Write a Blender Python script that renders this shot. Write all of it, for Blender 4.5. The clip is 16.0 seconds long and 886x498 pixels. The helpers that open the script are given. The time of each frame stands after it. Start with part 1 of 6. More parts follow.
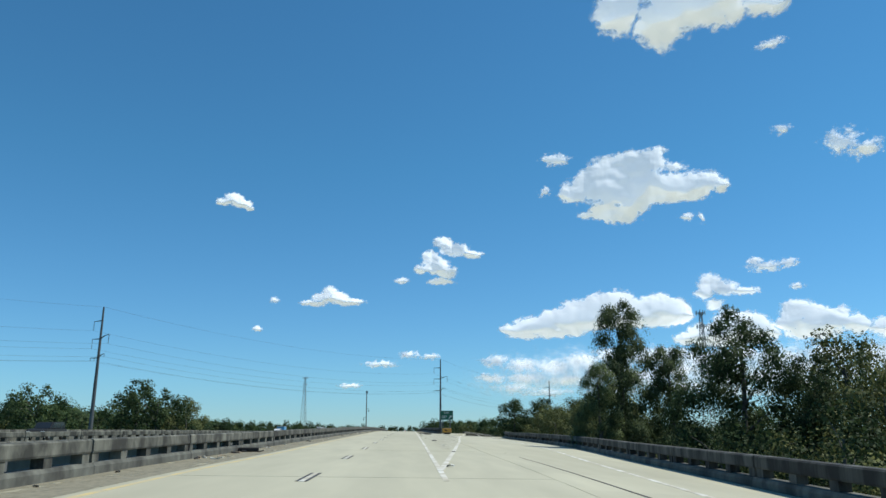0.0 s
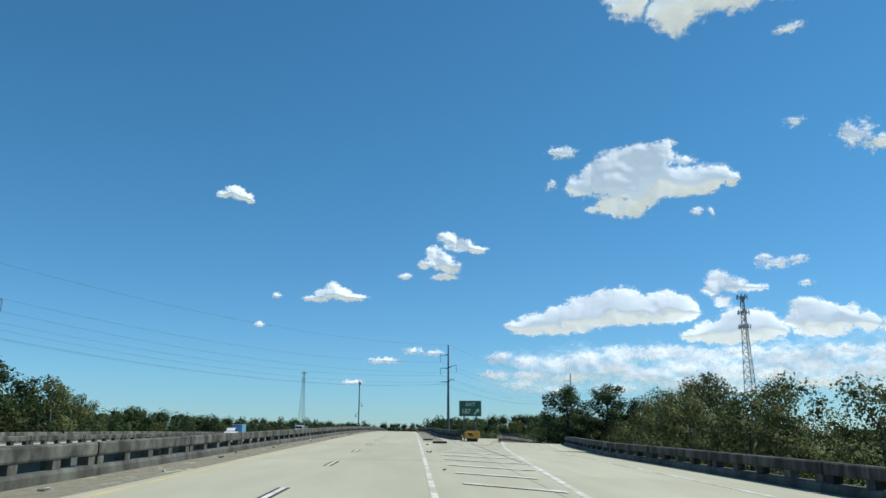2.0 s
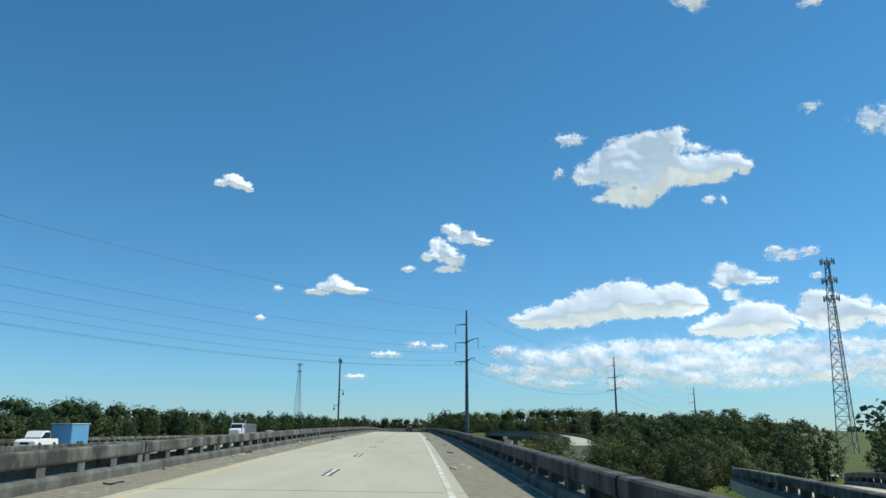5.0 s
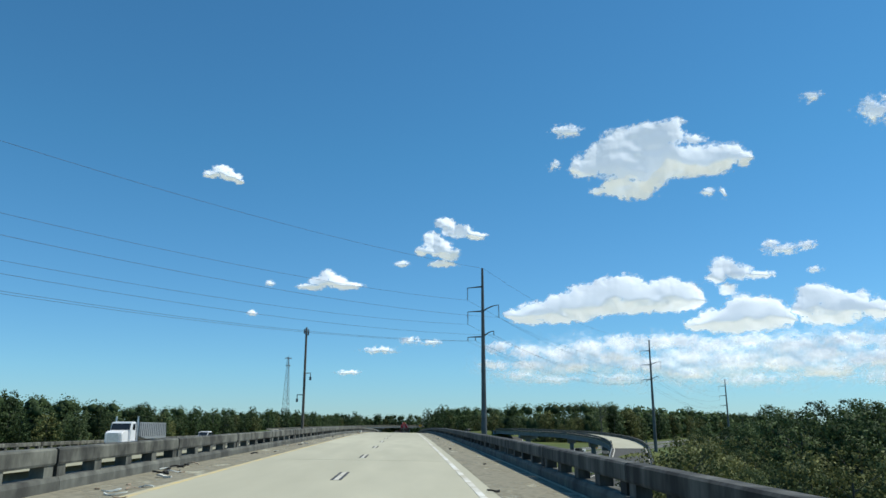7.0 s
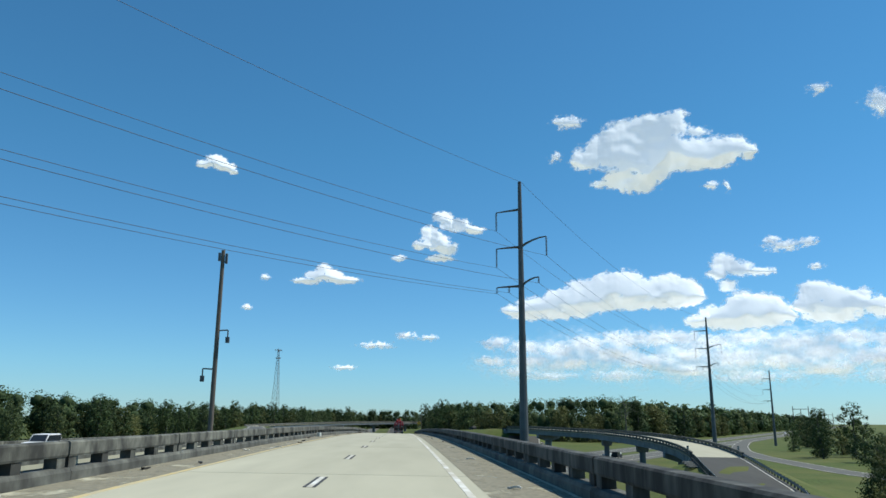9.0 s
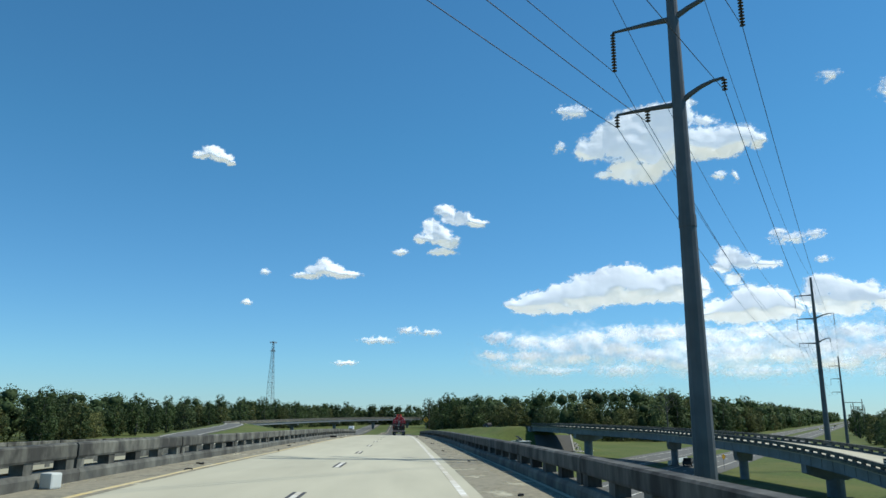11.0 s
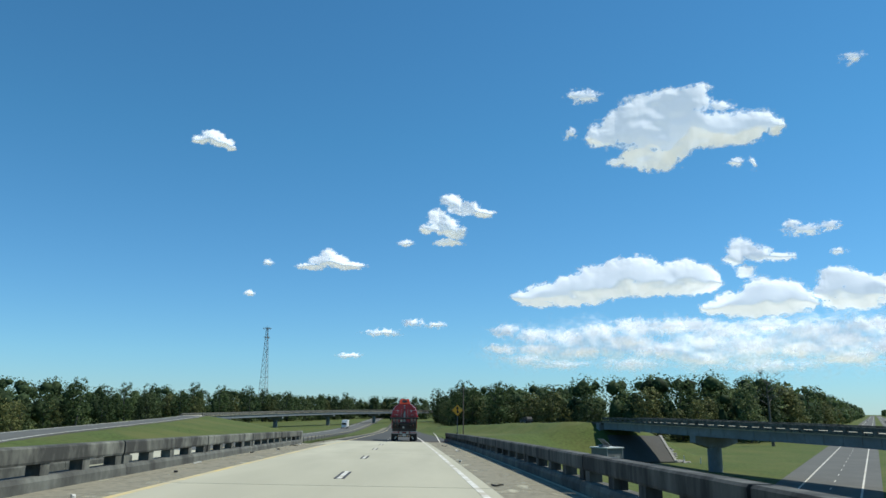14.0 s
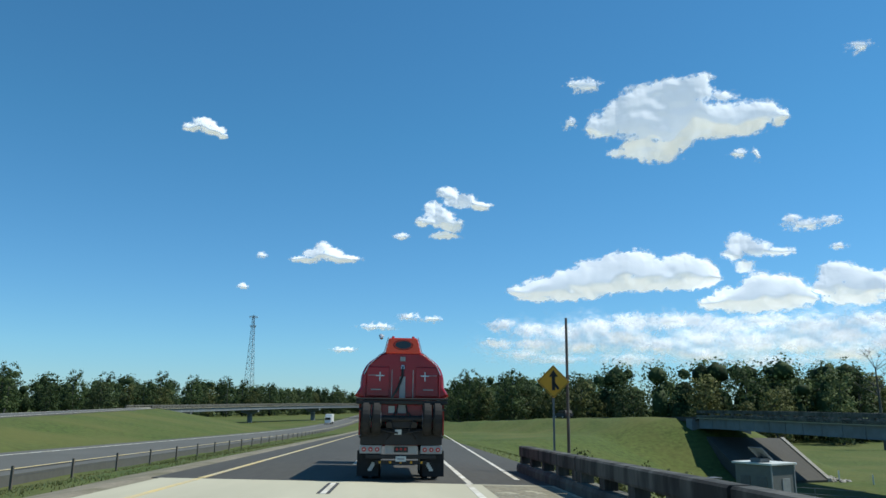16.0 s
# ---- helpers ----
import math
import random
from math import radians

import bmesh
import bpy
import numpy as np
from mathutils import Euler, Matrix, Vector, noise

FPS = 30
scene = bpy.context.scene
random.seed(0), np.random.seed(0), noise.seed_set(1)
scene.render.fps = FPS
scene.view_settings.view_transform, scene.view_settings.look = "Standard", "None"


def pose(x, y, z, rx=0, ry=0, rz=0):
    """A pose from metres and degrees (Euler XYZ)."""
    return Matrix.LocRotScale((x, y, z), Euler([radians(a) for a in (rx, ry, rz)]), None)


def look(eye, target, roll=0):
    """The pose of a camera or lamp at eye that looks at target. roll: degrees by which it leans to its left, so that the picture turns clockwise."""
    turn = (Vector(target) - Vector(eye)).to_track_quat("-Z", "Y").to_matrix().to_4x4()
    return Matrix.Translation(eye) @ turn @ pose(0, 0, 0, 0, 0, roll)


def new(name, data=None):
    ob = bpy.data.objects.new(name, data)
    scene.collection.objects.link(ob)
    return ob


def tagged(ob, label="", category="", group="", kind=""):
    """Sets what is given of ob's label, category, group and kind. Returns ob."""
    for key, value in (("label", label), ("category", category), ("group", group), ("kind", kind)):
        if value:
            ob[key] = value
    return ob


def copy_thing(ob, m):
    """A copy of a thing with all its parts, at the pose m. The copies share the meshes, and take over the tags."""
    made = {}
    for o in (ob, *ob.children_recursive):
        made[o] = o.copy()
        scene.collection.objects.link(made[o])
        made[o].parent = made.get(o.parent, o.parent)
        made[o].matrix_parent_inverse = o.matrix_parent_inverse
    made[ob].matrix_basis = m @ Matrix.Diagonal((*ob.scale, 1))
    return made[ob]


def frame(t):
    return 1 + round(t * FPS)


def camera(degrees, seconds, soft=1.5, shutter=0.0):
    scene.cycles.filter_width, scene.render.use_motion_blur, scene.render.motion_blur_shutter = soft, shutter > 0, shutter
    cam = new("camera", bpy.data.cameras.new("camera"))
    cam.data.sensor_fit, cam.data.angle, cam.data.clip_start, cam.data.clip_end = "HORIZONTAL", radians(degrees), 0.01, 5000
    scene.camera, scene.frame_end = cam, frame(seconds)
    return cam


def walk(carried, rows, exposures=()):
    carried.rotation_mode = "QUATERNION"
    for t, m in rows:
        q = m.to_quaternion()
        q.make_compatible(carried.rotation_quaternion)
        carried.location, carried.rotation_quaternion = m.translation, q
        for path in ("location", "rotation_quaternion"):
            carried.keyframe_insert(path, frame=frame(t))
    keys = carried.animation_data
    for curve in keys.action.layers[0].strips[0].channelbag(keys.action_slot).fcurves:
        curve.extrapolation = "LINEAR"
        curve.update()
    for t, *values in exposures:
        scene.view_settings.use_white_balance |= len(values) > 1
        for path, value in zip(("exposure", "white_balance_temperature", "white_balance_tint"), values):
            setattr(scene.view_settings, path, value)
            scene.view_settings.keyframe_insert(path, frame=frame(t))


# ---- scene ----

# ------------------------------------------------------------------ camera
EYE = 1.55
cam = camera(62.0, 16.0, soft=1.5)
PATH = [
    (0, 1.58, 0.26, -0.14, 104.26, -0.13, -2.23),
    (0.5, 1.70, 13.28, 0.13, 104.26, 0.03, -2.10),
    (1, 1.81, 26.30, 0.40, 104.16, 0.03, -2.02),
    (1.5, 1.87, 39.31, 0.66, 104.09, 0.06, -1.96),
    (2, 1.85, 52.32, 0.90, 104.05, 0.12, -1.92),
    (2.5, 1.73, 65.28, 1.14, 104.01, 0.04, -1.89),
    (3, 1.65, 78.18, 1.35, 104.00, -0.02, -1.82),
    (3.5, 1.60, 91.04, 1.54, 103.89, 0.10, -1.72),
    (4, 1.50, 103.95, 1.78, 103.79, 0.13, -1.61),
    (6.5, 0.15, 168.44, 2.62, 103.48, 0.09, -2.01),
    (7, -0.10, 181.34, 2.69, 103.39, 0.02, -2.18),
    (7.5, -0.22, 194.28, 2.76, 103.31, 0.18, -2.33),
    (8, -0.31, 207.26, 2.81, 103.24, 0.32, -2.40),
    (10.5, -0.57, 272.71, 3.07, 102.87, 0.24, -2.35),
    (11, -0.82, 285.89, 3.04, 102.78, 0.17, -2.29),
    (11.5, -0.92, 298.96, 2.93, 102.73, 0.21, -2.18),
    (12, -1.04, 311.97, 2.81, 102.63, 0.29, -2.04),
    (12.5, -1.31, 325.00, 2.70, 102.56, 0.22, -1.93),
    (13, -1.63, 338.00, 2.55, 102.48, 0.26, -1.94),
    (13.5, -1.91, 351.04, 2.42, 102.40, 0.32, -1.85),
    (14, -2.26, 364.02, 2.30, 102.32, 0.46, -1.88),
    (14.5, -2.89, 376.93, 2.05, 102.21, 0.46, -2.07),
    (15, -2.97, 390.13, 1.82, 102.18, 0.47, -2.14),
    (15.5, -2.83, 403.43, 1.54, 102.08, 0.64, -2.10),
    (16, -3.19, 416.65, 1.37, 101.97, 0.65, -2.23),
]
walk(cam, [(t, pose(x, y, z, rx, 0, yaw) @ pose(0, 0, 0, 0, 0, roll)) for t, x, y, z, rx, roll, yaw in PATH],
     exposures=[(0.0, -0.02), (3.0, -0.07), (4.0, -0.05), (7.0, 0.0), (11.5, 0.04), (16.0, 0.02)])

# ------------------------------------------------------------------ world and sun
SUN_AZ, SUN_EL = 80.0, 57.0          # degrees to the right of the road's heading, and above the horizon
world = bpy.data.worlds.new("sky")
scene.world = world
world.use_nodes = True
wn = world.node_tree
wn.nodes.clear()
sky = wn.nodes.new("ShaderNodeTexSky")
sky.sky_type = "NISHITA"
sky.sun_disc = False
sky.sun_elevation = radians(SUN_EL)
sky.sun_rotation = radians(SUN_AZ)
sky.air_density, sky.dust_density, sky.ozone_density = 1.0, 0.0, 3.0
back = wn.nodes.new("ShaderNodeBackground")
back.inputs["Strength"].default_value = 0.102
wout = wn.nodes.new("ShaderNodeOutputWorld")
tint = wn.nodes.new("ShaderNodeMix")
tint.data_type, tint.blend_type = "RGBA", "MULTIPLY"
tint.inputs["Factor"].default_value = 1.0
height = wn.nodes.new("ShaderNodeSeparateXYZ")
wn.links.new(wn.nodes.new("ShaderNodeTexCoord").outputs["Generated"], height.inputs[0])
ramp = wn.nodes.new("ShaderNodeValToRGB")
ramp.color_ramp.elements[0].position, ramp.color_ramp.elements[0].color = 0.0, (0.50, 0.80, 1.14, 1)
ramp.color_ramp.elements.new(0.07).color = (0.52, 0.91, 1.175, 1)
ramp.color_ramp.elements[2].position, ramp.color_ramp.elements[2].color = 0.35, (0.44, 1.0, 1.17, 1)
wn.links.new(height.outputs["Z"], ramp.inputs[0])
wn.links.new(ramp.outputs[0], tint.inputs["B"])
wn.links.new(sky.outputs[0], tint.inputs["A"])
wn.links.new(tint.outputs["Result"], back.inputs[0])
wn.links.new(back.outputs[0], wout.inputs[0])
sun = new("sun", bpy.data.lights.new("sun", "SUN"))
sun.data.energy, sun.data.angle, sun.data.color = 4.75, radians(0.53), (0.97, 0.955, 0.85)
sa, se = radians(SUN_AZ), radians(SUN_EL)
SUN_DIR = Vector((math.sin(sa) * math.cos(se), math.cos(sa) * math.cos(se), math.sin(se)))
sun.matrix_world = look((0, 0, 60), Vector((0, 0, 60)) - SUN_DIR)

# ------------------------------------------------------------------ materials
def mat(name, base, rough=0.8, metal=0.0, var=0.0, scale=1.0, bump=0.0, second=None, scale2=0.1, amount2=0.5,
        random_tint=0.0, island=False, spec=0.5, coords="Object", stretch=(1, 1, 1), sharp=(0.4, 0.65), shift=False):
    """A surface with grain of its own (var at scale) and larger stains of the colour second (amount2 at scale2)."""
    m = bpy.data.materials.new(name)
    m.use_nodes = True
    nt = m.node_tree
    n, l = nt.nodes, nt.links
    p = n["Principled BSDF"]
    p.inputs["Roughness"].default_value, p.inputs["Metallic"].default_value = rough, metal
    p.inputs["Specular IOR Level"].default_value = spec
    tc = n.new("ShaderNodeTexCoord")
    mp = n.new("ShaderNodeMapping")
    mp.inputs["Scale"].default_value = stretch
    l.new(tc.outputs[coords], mp.inputs[0])
    if shift:
        far = n.new("ShaderNodeMath")
        far.operation, far.inputs[1].default_value = "MULTIPLY", 90.0
        l.new(n.new("ShaderNodeObjectInfo").outputs["Random"], far.inputs[0])
        l.new(far.outputs[0], mp.inputs["Location"])
    col = n.new("ShaderNodeRGB")
    col.outputs[0].default_value = (*base, 1)
    out = col.outputs[0]
    if var:
        t = n.new("ShaderNodeTexNoise")
        t.inputs["Scale"].default_value, t.inputs["Detail"].default_value = scale, 6
        l.new(mp.outputs[0], t.inputs["Vector"])
        r = n.new("ShaderNodeMapRange")
        r.inputs[1].default_value, r.inputs[2].default_value = 0.25, 0.75
        r.inputs[3].default_value, r.inputs[4].default_value = 1 - var, 1 + var
        l.new(t.outputs[0], r.inputs[0])
        x = n.new("ShaderNodeVectorMath")
        x.operation = "SCALE"
        l.new(out, x.inputs[0])
        l.new(r.outputs[0], x.inputs["Scale"])
        out = x.outputs[0]
        if bump:
            b = n.new("ShaderNodeBump")
            b.inputs["Strength"].default_value, b.inputs["Distance"].default_value = bump, 0.02
            l.new(t.outputs[0], b.inputs["Height"])
            l.new(b.outputs[0], p.inputs["Normal"])
    if second:
        t = n.new("ShaderNodeTexNoise")
        t.inputs["Scale"].default_value, t.inputs["Detail"].default_value, t.inputs["Roughness"].default_value = scale2, 5, 0.6
        l.new(mp.outputs[0], t.inputs["Vector"])
        r = n.new("ShaderNodeMapRange")
        r.inputs[1].default_value, r.inputs[2].default_value, r.inputs[4].default_value = *sharp, amount2
        l.new(t.outputs[0], r.inputs[0])
        x = n.new("ShaderNodeMix")
        x.data_type = "RGBA"
        l.new(r.outputs[0], x.inputs["Factor"])
        l.new(out, x.inputs["A"])
        x.inputs["B"].default_value = (*second, 1)
        out = x.outputs["Result"]
    if random_tint:
        src = n.new("ShaderNodeNewGeometry").outputs["Random Per Island"] if island else n.new("ShaderNodeObjectInfo").outputs["Random"]
        r = n.new("ShaderNodeMapRange")
        r.inputs[3].default_value, r.inputs[4].default_value = 1 - random_tint, 1 + random_tint
        l.new(src, r.inputs[0])
        x = n.new("ShaderNodeVectorMath")
        x.operation = "SCALE"
        l.new(out, x.inputs[0])
        l.new(r.outputs[0], x.inputs["Scale"])
        out = x.outputs[0]
    l.new(out, p.inputs["Base Color"])
    return m


def leaf_material(name, base, warm):
    m = bpy.data.materials.new(name)
    m.use_nodes = True
    n, l = m.node_tree.nodes, m.node_tree.links
    n.clear()
    o = n.new("ShaderNodeOutputMaterial")
    geo, info = n.new("ShaderNodeNewGeometry"), n.new("ShaderNodeObjectInfo")
    mix = n.new("ShaderNodeMix")
    mix.data_type = "RGBA"
    mix.inputs["A"].default_value, mix.inputs["B"].default_value = (*base, 1), (*warm, 1)
    add = n.new("ShaderNodeMath")
    add.operation = "MULTIPLY"
    l.new(geo.outputs["Random Per Island"], add.inputs[0])
    l.new(info.outputs["Random"], add.inputs[1])
    l.new(add.outputs[0], mix.inputs["Factor"])
    r = n.new("ShaderNodeMapRange")
    r.inputs[3].default_value, r.inputs[4].default_value = 0.65, 1.35
    l.new(geo.outputs["Random Per Island"], r.inputs[0])
    x = n.new("ShaderNodeVectorMath")
    x.operation = "SCALE"
    l.new(mix.outputs["Result"], x.inputs[0])
    l.new(r.outputs[0], x.inputs["Scale"])
    d, t = n.new("ShaderNodeBsdfPrincipled"), n.new("ShaderNodeBsdfTranslucent")
    d.inputs["Roughness"].default_value = 0.65
    d.inputs["Specular IOR Level"].default_value = 0.12
    r2 = n.new("ShaderNodeMapRange")
    r2.inputs[3].default_value, r2.inputs[4].default_value = 0.66, 1.26
    l.new(info.outputs["Random"], r2.inputs[0])
    x2 = n.new("ShaderNodeVectorMath")
    x2.operation = "SCALE"
    l.new(x.outputs[0], x2.inputs[0])
    l.new(r2.outputs[0], x2.inputs["Scale"])
    l.new(x2.outputs[0], d.inputs["Base Color"])
    l.new(x2.outputs[0], t.inputs["Color"])
    ms = n.new("ShaderNodeMixShader")
    ms.inputs[0].default_value = 0.30
    l.new(d.outputs[0], ms.inputs[1])
    l.new(t.outputs[0], ms.inputs[2])
    l.new(ms.outputs[0], o.inputs[0])
    return m


M = {}
M["deck"] = mat("pale_worn_deck_concrete", (0.43, 0.41, 0.305), 0.85, var=0.10, scale=0.9, bump=0.15, second=(0.32, 0.30, 0.215), scale2=0.12, amount2=0.5, random_tint=0.04, stretch=(1, 0.15, 1))
M["concrete"] = mat("weathered_rail_concrete", (0.155, 0.155, 0.128), 0.92, var=0.30, scale=5.0, bump=0.5, second=(0.024, 0.024, 0.021), scale2=1.15, amount2=0.92, random_tint=0.16, stretch=(1, 0.9, 0.55), sharp=(0.38, 0.60), shift=True)
# Darker rail concrete: partly its own tone, partly shade put into the colour.
M["shade_tone"] = mat("dark_shade_toned_rail_concrete", (0.10, 0.10, 0.088), 0.92, var=0.4, scale=4.0, bump=0.5, second=(0.014, 0.014, 0.013), scale2=1.3, amount2=0.94, random_tint=0.16, stretch=(1, 1.1, 0.3), sharp=(0.38, 0.6), shift=True)
M["curb"] = mat("stained_curb_concrete", (0.125, 0.127, 0.108), 0.92, var=0.35, scale=4.0, bump=0.5, second=(0.030, 0.029, 0.026), scale2=1.2, amount2=0.85, random_tint=0.12, stretch=(1, 0.7, 0.5), shift=True)
M["girder"] = mat("grey_painted_girder", (0.17, 0.20, 0.215), 0.75, var=0.12, scale=1.5, second=(0.10, 0.105, 0.11), scale2=0.4, amount2=0.5)
M["asphalt"] = mat("worn_asphalt", (0.050, 0.048, 0.041), 0.9, var=0.18, scale=6.0, bump=0.4, second=(0.078, 0.075, 0.065), scale2=0.25, amount2=0.5, stretch=(1, 0.12, 1))
M["asphalt_grey"] = mat("old_grey_asphalt", (0.088, 0.088, 0.077), 0.9, var=0.12, scale=3.0, second=(0.12, 0.118, 0.103), scale2=0.2, amount2=0.5)
M["white_line"] = mat("worn_white_road_paint", (0.70, 0.69, 0.64), 0.75, var=0.1, scale=8.0, second=(0.41, 0.37, 0.275), scale2=1.1, amount2=0.9, sharp=(0.35, 0.6))
M["yellow_line"] = mat("faded_yellow_road_paint", (0.62, 0.47, 0.18), 0.75, var=0.1, scale=8.0, second=(0.43, 0.385, 0.27), scale2=0.8, amount2=0.9, sharp=(0.3, 0.62))
M["black_line"] = mat("black_contrast_stripe", (0.05, 0.05, 0.05), 0.8, var=0.2, scale=6.0)
M["joint"] = mat("dark_joint_filler", (0.07, 0.065, 0.06), 0.9, var=0.2, scale=5.0)
M["grit"] = mat("shoulder_grit", (0.23, 0.20, 0.145), 0.95, var=0.3, scale=7.0, bump=0.6, second=(0.085, 0.085, 0.035), scale2=0.5, amount2=0.7)
M["grass"] = mat("mown_grass", (0.066, 0.093, 0.021), 0.95, var=0.45, scale=1.6, bump=0.8, second=(0.11, 0.115, 0.034), scale2=0.06, amount2=0.8, spec=0.2)
M["bark"] = mat("grey_brown_bark", (0.085, 0.082, 0.072), 0.95, var=0.3, scale=5.0, bump=0.6)
M["steel_pole"] = mat("weathered_steel_pole", (0.115, 0.125, 0.13), 0.6, 0.3, var=0.2, scale=0.8, second=(0.07, 0.07, 0.07), scale2=0.3, amount2=0.6)
M["galvanised"] = mat("galvanised_lattice_steel", (0.17, 0.175, 0.18), 0.5, 0.6, var=0.1, scale=3.0)
M["insulator"] = mat("dark_glazed_insulator", (0.05, 0.045, 0.04), 0.3, var=0.1, scale=5.0)
M["wire"] = mat("black_power_wire", (0.04, 0.04, 0.045), 0.6, var=0.05, scale=1.0)
M["wood"] = mat("grey_wooden_post", (0.13, 0.11, 0.09), 0.9, var=0.3, scale=6.0, bump=0.4, stretch=(1, 1, 0.15))
M["red"] = mat("dark_red_tank_paint", (0.33, 0.009, 0.015), 0.22, var=0.08, scale=1.2, second=(0.17, 0.006, 0.010), scale2=0.9, amount2=0.5)
M["orange_red"] = mat("bright_orange_red_paint", (0.90, 0.085, 0.03), 0.35, var=0.06, scale=2.0)
M["rubber"] = mat("dusty_black_rubber", (0.018, 0.018, 0.018), 0.85, var=0.3, scale=6.0, bump=0.3)
M["chassis"] = mat("dirty_black_chassis", (0.013, 0.013, 0.013), 0.6, var=0.3, scale=3.0)
M["chrome"] = mat("scuffed_bright_steel", (0.60, 0.60, 0.60), 0.35, 0.8, var=0.15, scale=4.0)
M["silver"] = mat("dull_silver_panel", (0.30, 0.31, 0.31), 0.5, 0.2, var=0.15, scale=3.0)
M["lamp_red"] = mat("red_lens_plastic", (0.45, 0.03, 0.03), 0.2, var=0.05, scale=9.0)
M["white_paint"] = mat("clean_white_paint", (0.75, 0.75, 0.74), 0.35, var=0.04, scale=2.0)
M["blue_paint"] = mat("bright_blue_panel", (0.10, 0.30, 0.50), 0.4, var=0.1, scale=1.5)
M["glass"] = mat("dark_tinted_glass", (0.02, 0.025, 0.03), 0.08, var=0.05, scale=2.0)
M["sign_green"] = mat("green_sign_sheeting", (0.012, 0.105, 0.06), 0.5, var=0.08, scale=2.0)
M["sign_white"] = mat("white_sign_sheeting", (0.55, 0.58, 0.55), 0.5, var=0.05, scale=4.0)
M["sign_yellow"] = mat("yellow_sign_sheeting", (0.72, 0.36, 0.015), 0.5, var=0.06, scale=3.0)
M["sign_black"] = mat("black_sign_ink", (0.015, 0.015, 0.015), 0.6, var=0.05, scale=3.0)
M["yellow_plastic"] = mat("scuffed_yellow_plastic", (0.58, 0.29, 0.03), 0.55, var=0.2, scale=2.5, second=(0.3, 0.18, 0.06), scale2=1.5, amount2=0.6)
M["leaf"] = leaf_material("dark_green_leaves", (0.047, 0.078, 0.033), (0.078, 0.110, 0.042))
M["leaf_pale"] = leaf_material("willow_green_leaves", (0.074, 0.108, 0.050), (0.115, 0.142, 0.058))
M["leaf_dull"] = leaf_material("dull_olive_leaves", (0.100, 0.122, 0.048), (0.170, 0.172, 0.066))
M["grass_blade"] = leaf_material("grass_blades", (0.125, 0.140, 0.050), (0.27, 0.235, 0.11))
M["dirt_scrap"] = mat("weathered_tan_scrap", (0.38, 0.30, 0.22), 0.9, var=0.3, scale=9.0)
M["shed"] = mat("grey_shed_panel", (0.15, 0.155, 0.15), 0.6, 0.1, var=0.1, scale=2.0)
def dirt_material(name, base, cover):
    """Loose dirt lying in patches, clear between them."""
    m = mat(name, base, 0.95, var=0.3, scale=6.0, bump=0.5)
    n, l = m.node_tree.nodes, m.node_tree.links
    t = n.new("ShaderNodeTexNoise")
    t.inputs["Scale"].default_value, t.inputs["Detail"].default_value, t.inputs["Roughness"].default_value = 0.9, 7, 0.65
    mp = n.new("ShaderNodeMapping")
    mp.inputs["Scale"].default_value = (1.3, 0.6, 1)
    l.new(n.new("ShaderNodeTexCoord").outputs["Object"], mp.inputs[0])
    l.new(mp.outputs[0], t.inputs["Vector"])
    r = n.new("ShaderNodeMapRange")
    r.inputs[1].default_value, r.inputs[2].default_value, r.inputs[4].default_value = 0.62 - cover * 0.3, 0.80 - cover * 0.3, 0.9
    l.new(t.outputs[0], r.inputs[0])
    l.new(r.outputs[0], n["Principled BSDF"].inputs["Alpha"])
    return m


M["dirt"] = dirt_material("loose_shoulder_dirt", (0.235, 0.215, 0.155), 1.0)
M["rock"] = mat("pale_rubble_stone", (0.27, 0.26, 0.23), 0.9, var=0.3, scale=4.0, random_tint=0.2)
# Concrete below the decks, with their shade put into its dark colour.
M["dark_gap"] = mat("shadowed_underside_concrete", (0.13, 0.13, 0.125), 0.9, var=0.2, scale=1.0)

# ------------------------------------------------------------------ mesh helpers
def mesh_of(name, verts, faces, material, smooth=False):
    me = bpy.data.meshes.new(name)
    me.from_pydata([tuple(v) for v in verts], [], [tuple(f) for f in faces])
    me.materials.append(material)
    if smooth:
        me.shade_smooth()
    me.update()
    return me


def part(name, bm, material, parent=None, label=""):
    """Links a bmesh (or a ready mesh) as one object under a thing or a part."""
    if isinstance(bm, bpy.types.Mesh):
        me = bm
    else:
        me = bpy.data.meshes.new(name)
        bm.to_mesh(me)
        bm.free()
        me.materials.append(material)
    ob = new(name, me)
    if parent:
        ob.parent = parent
    if label:
        ob["label"] = label
    return ob


def thing(name, at=(0, 0, 0), rz=0.0, label="", category="", group="", kind=""):
    ob = new(name)
    ob.matrix_basis = pose(*at, 0, 0, rz)
    return tagged(ob, label, category, group, kind)


def box(bm, c, s, m=None, bevel=0.0):
    r = bmesh.ops.create_cube(bm, size=1, matrix=(m or Matrix()) @ Matrix.Translation(c) @ Matrix.Diagonal((*s, 1)))
    if bevel:
        es = list({e for v in r["verts"] for e in v.link_edges})
        bmesh.ops.bevel(bm, geom=es, offset=bevel, segments=2, affect="EDGES", profile=0.6)
    return bm


def rod(bm, a, b, r0, r1=None, n=8):
    a, b = Vector(a), Vector(b)
    d = b - a
    m = Matrix.Translation((a + b) / 2) @ d.to_track_quat("Z", "Y").to_matrix().to_4x4()
    bmesh.ops.create_cone(bm, cap_ends=True, segments=n, radius1=r0, radius2=r0 if r1 is None else r1, depth=d.length, matrix=m)
    return bm


def tube(bm, pts, r, n=6):
    for a, b in zip(pts, pts[1:]):
        rod(bm, a, b, r, n=n)
    return bm


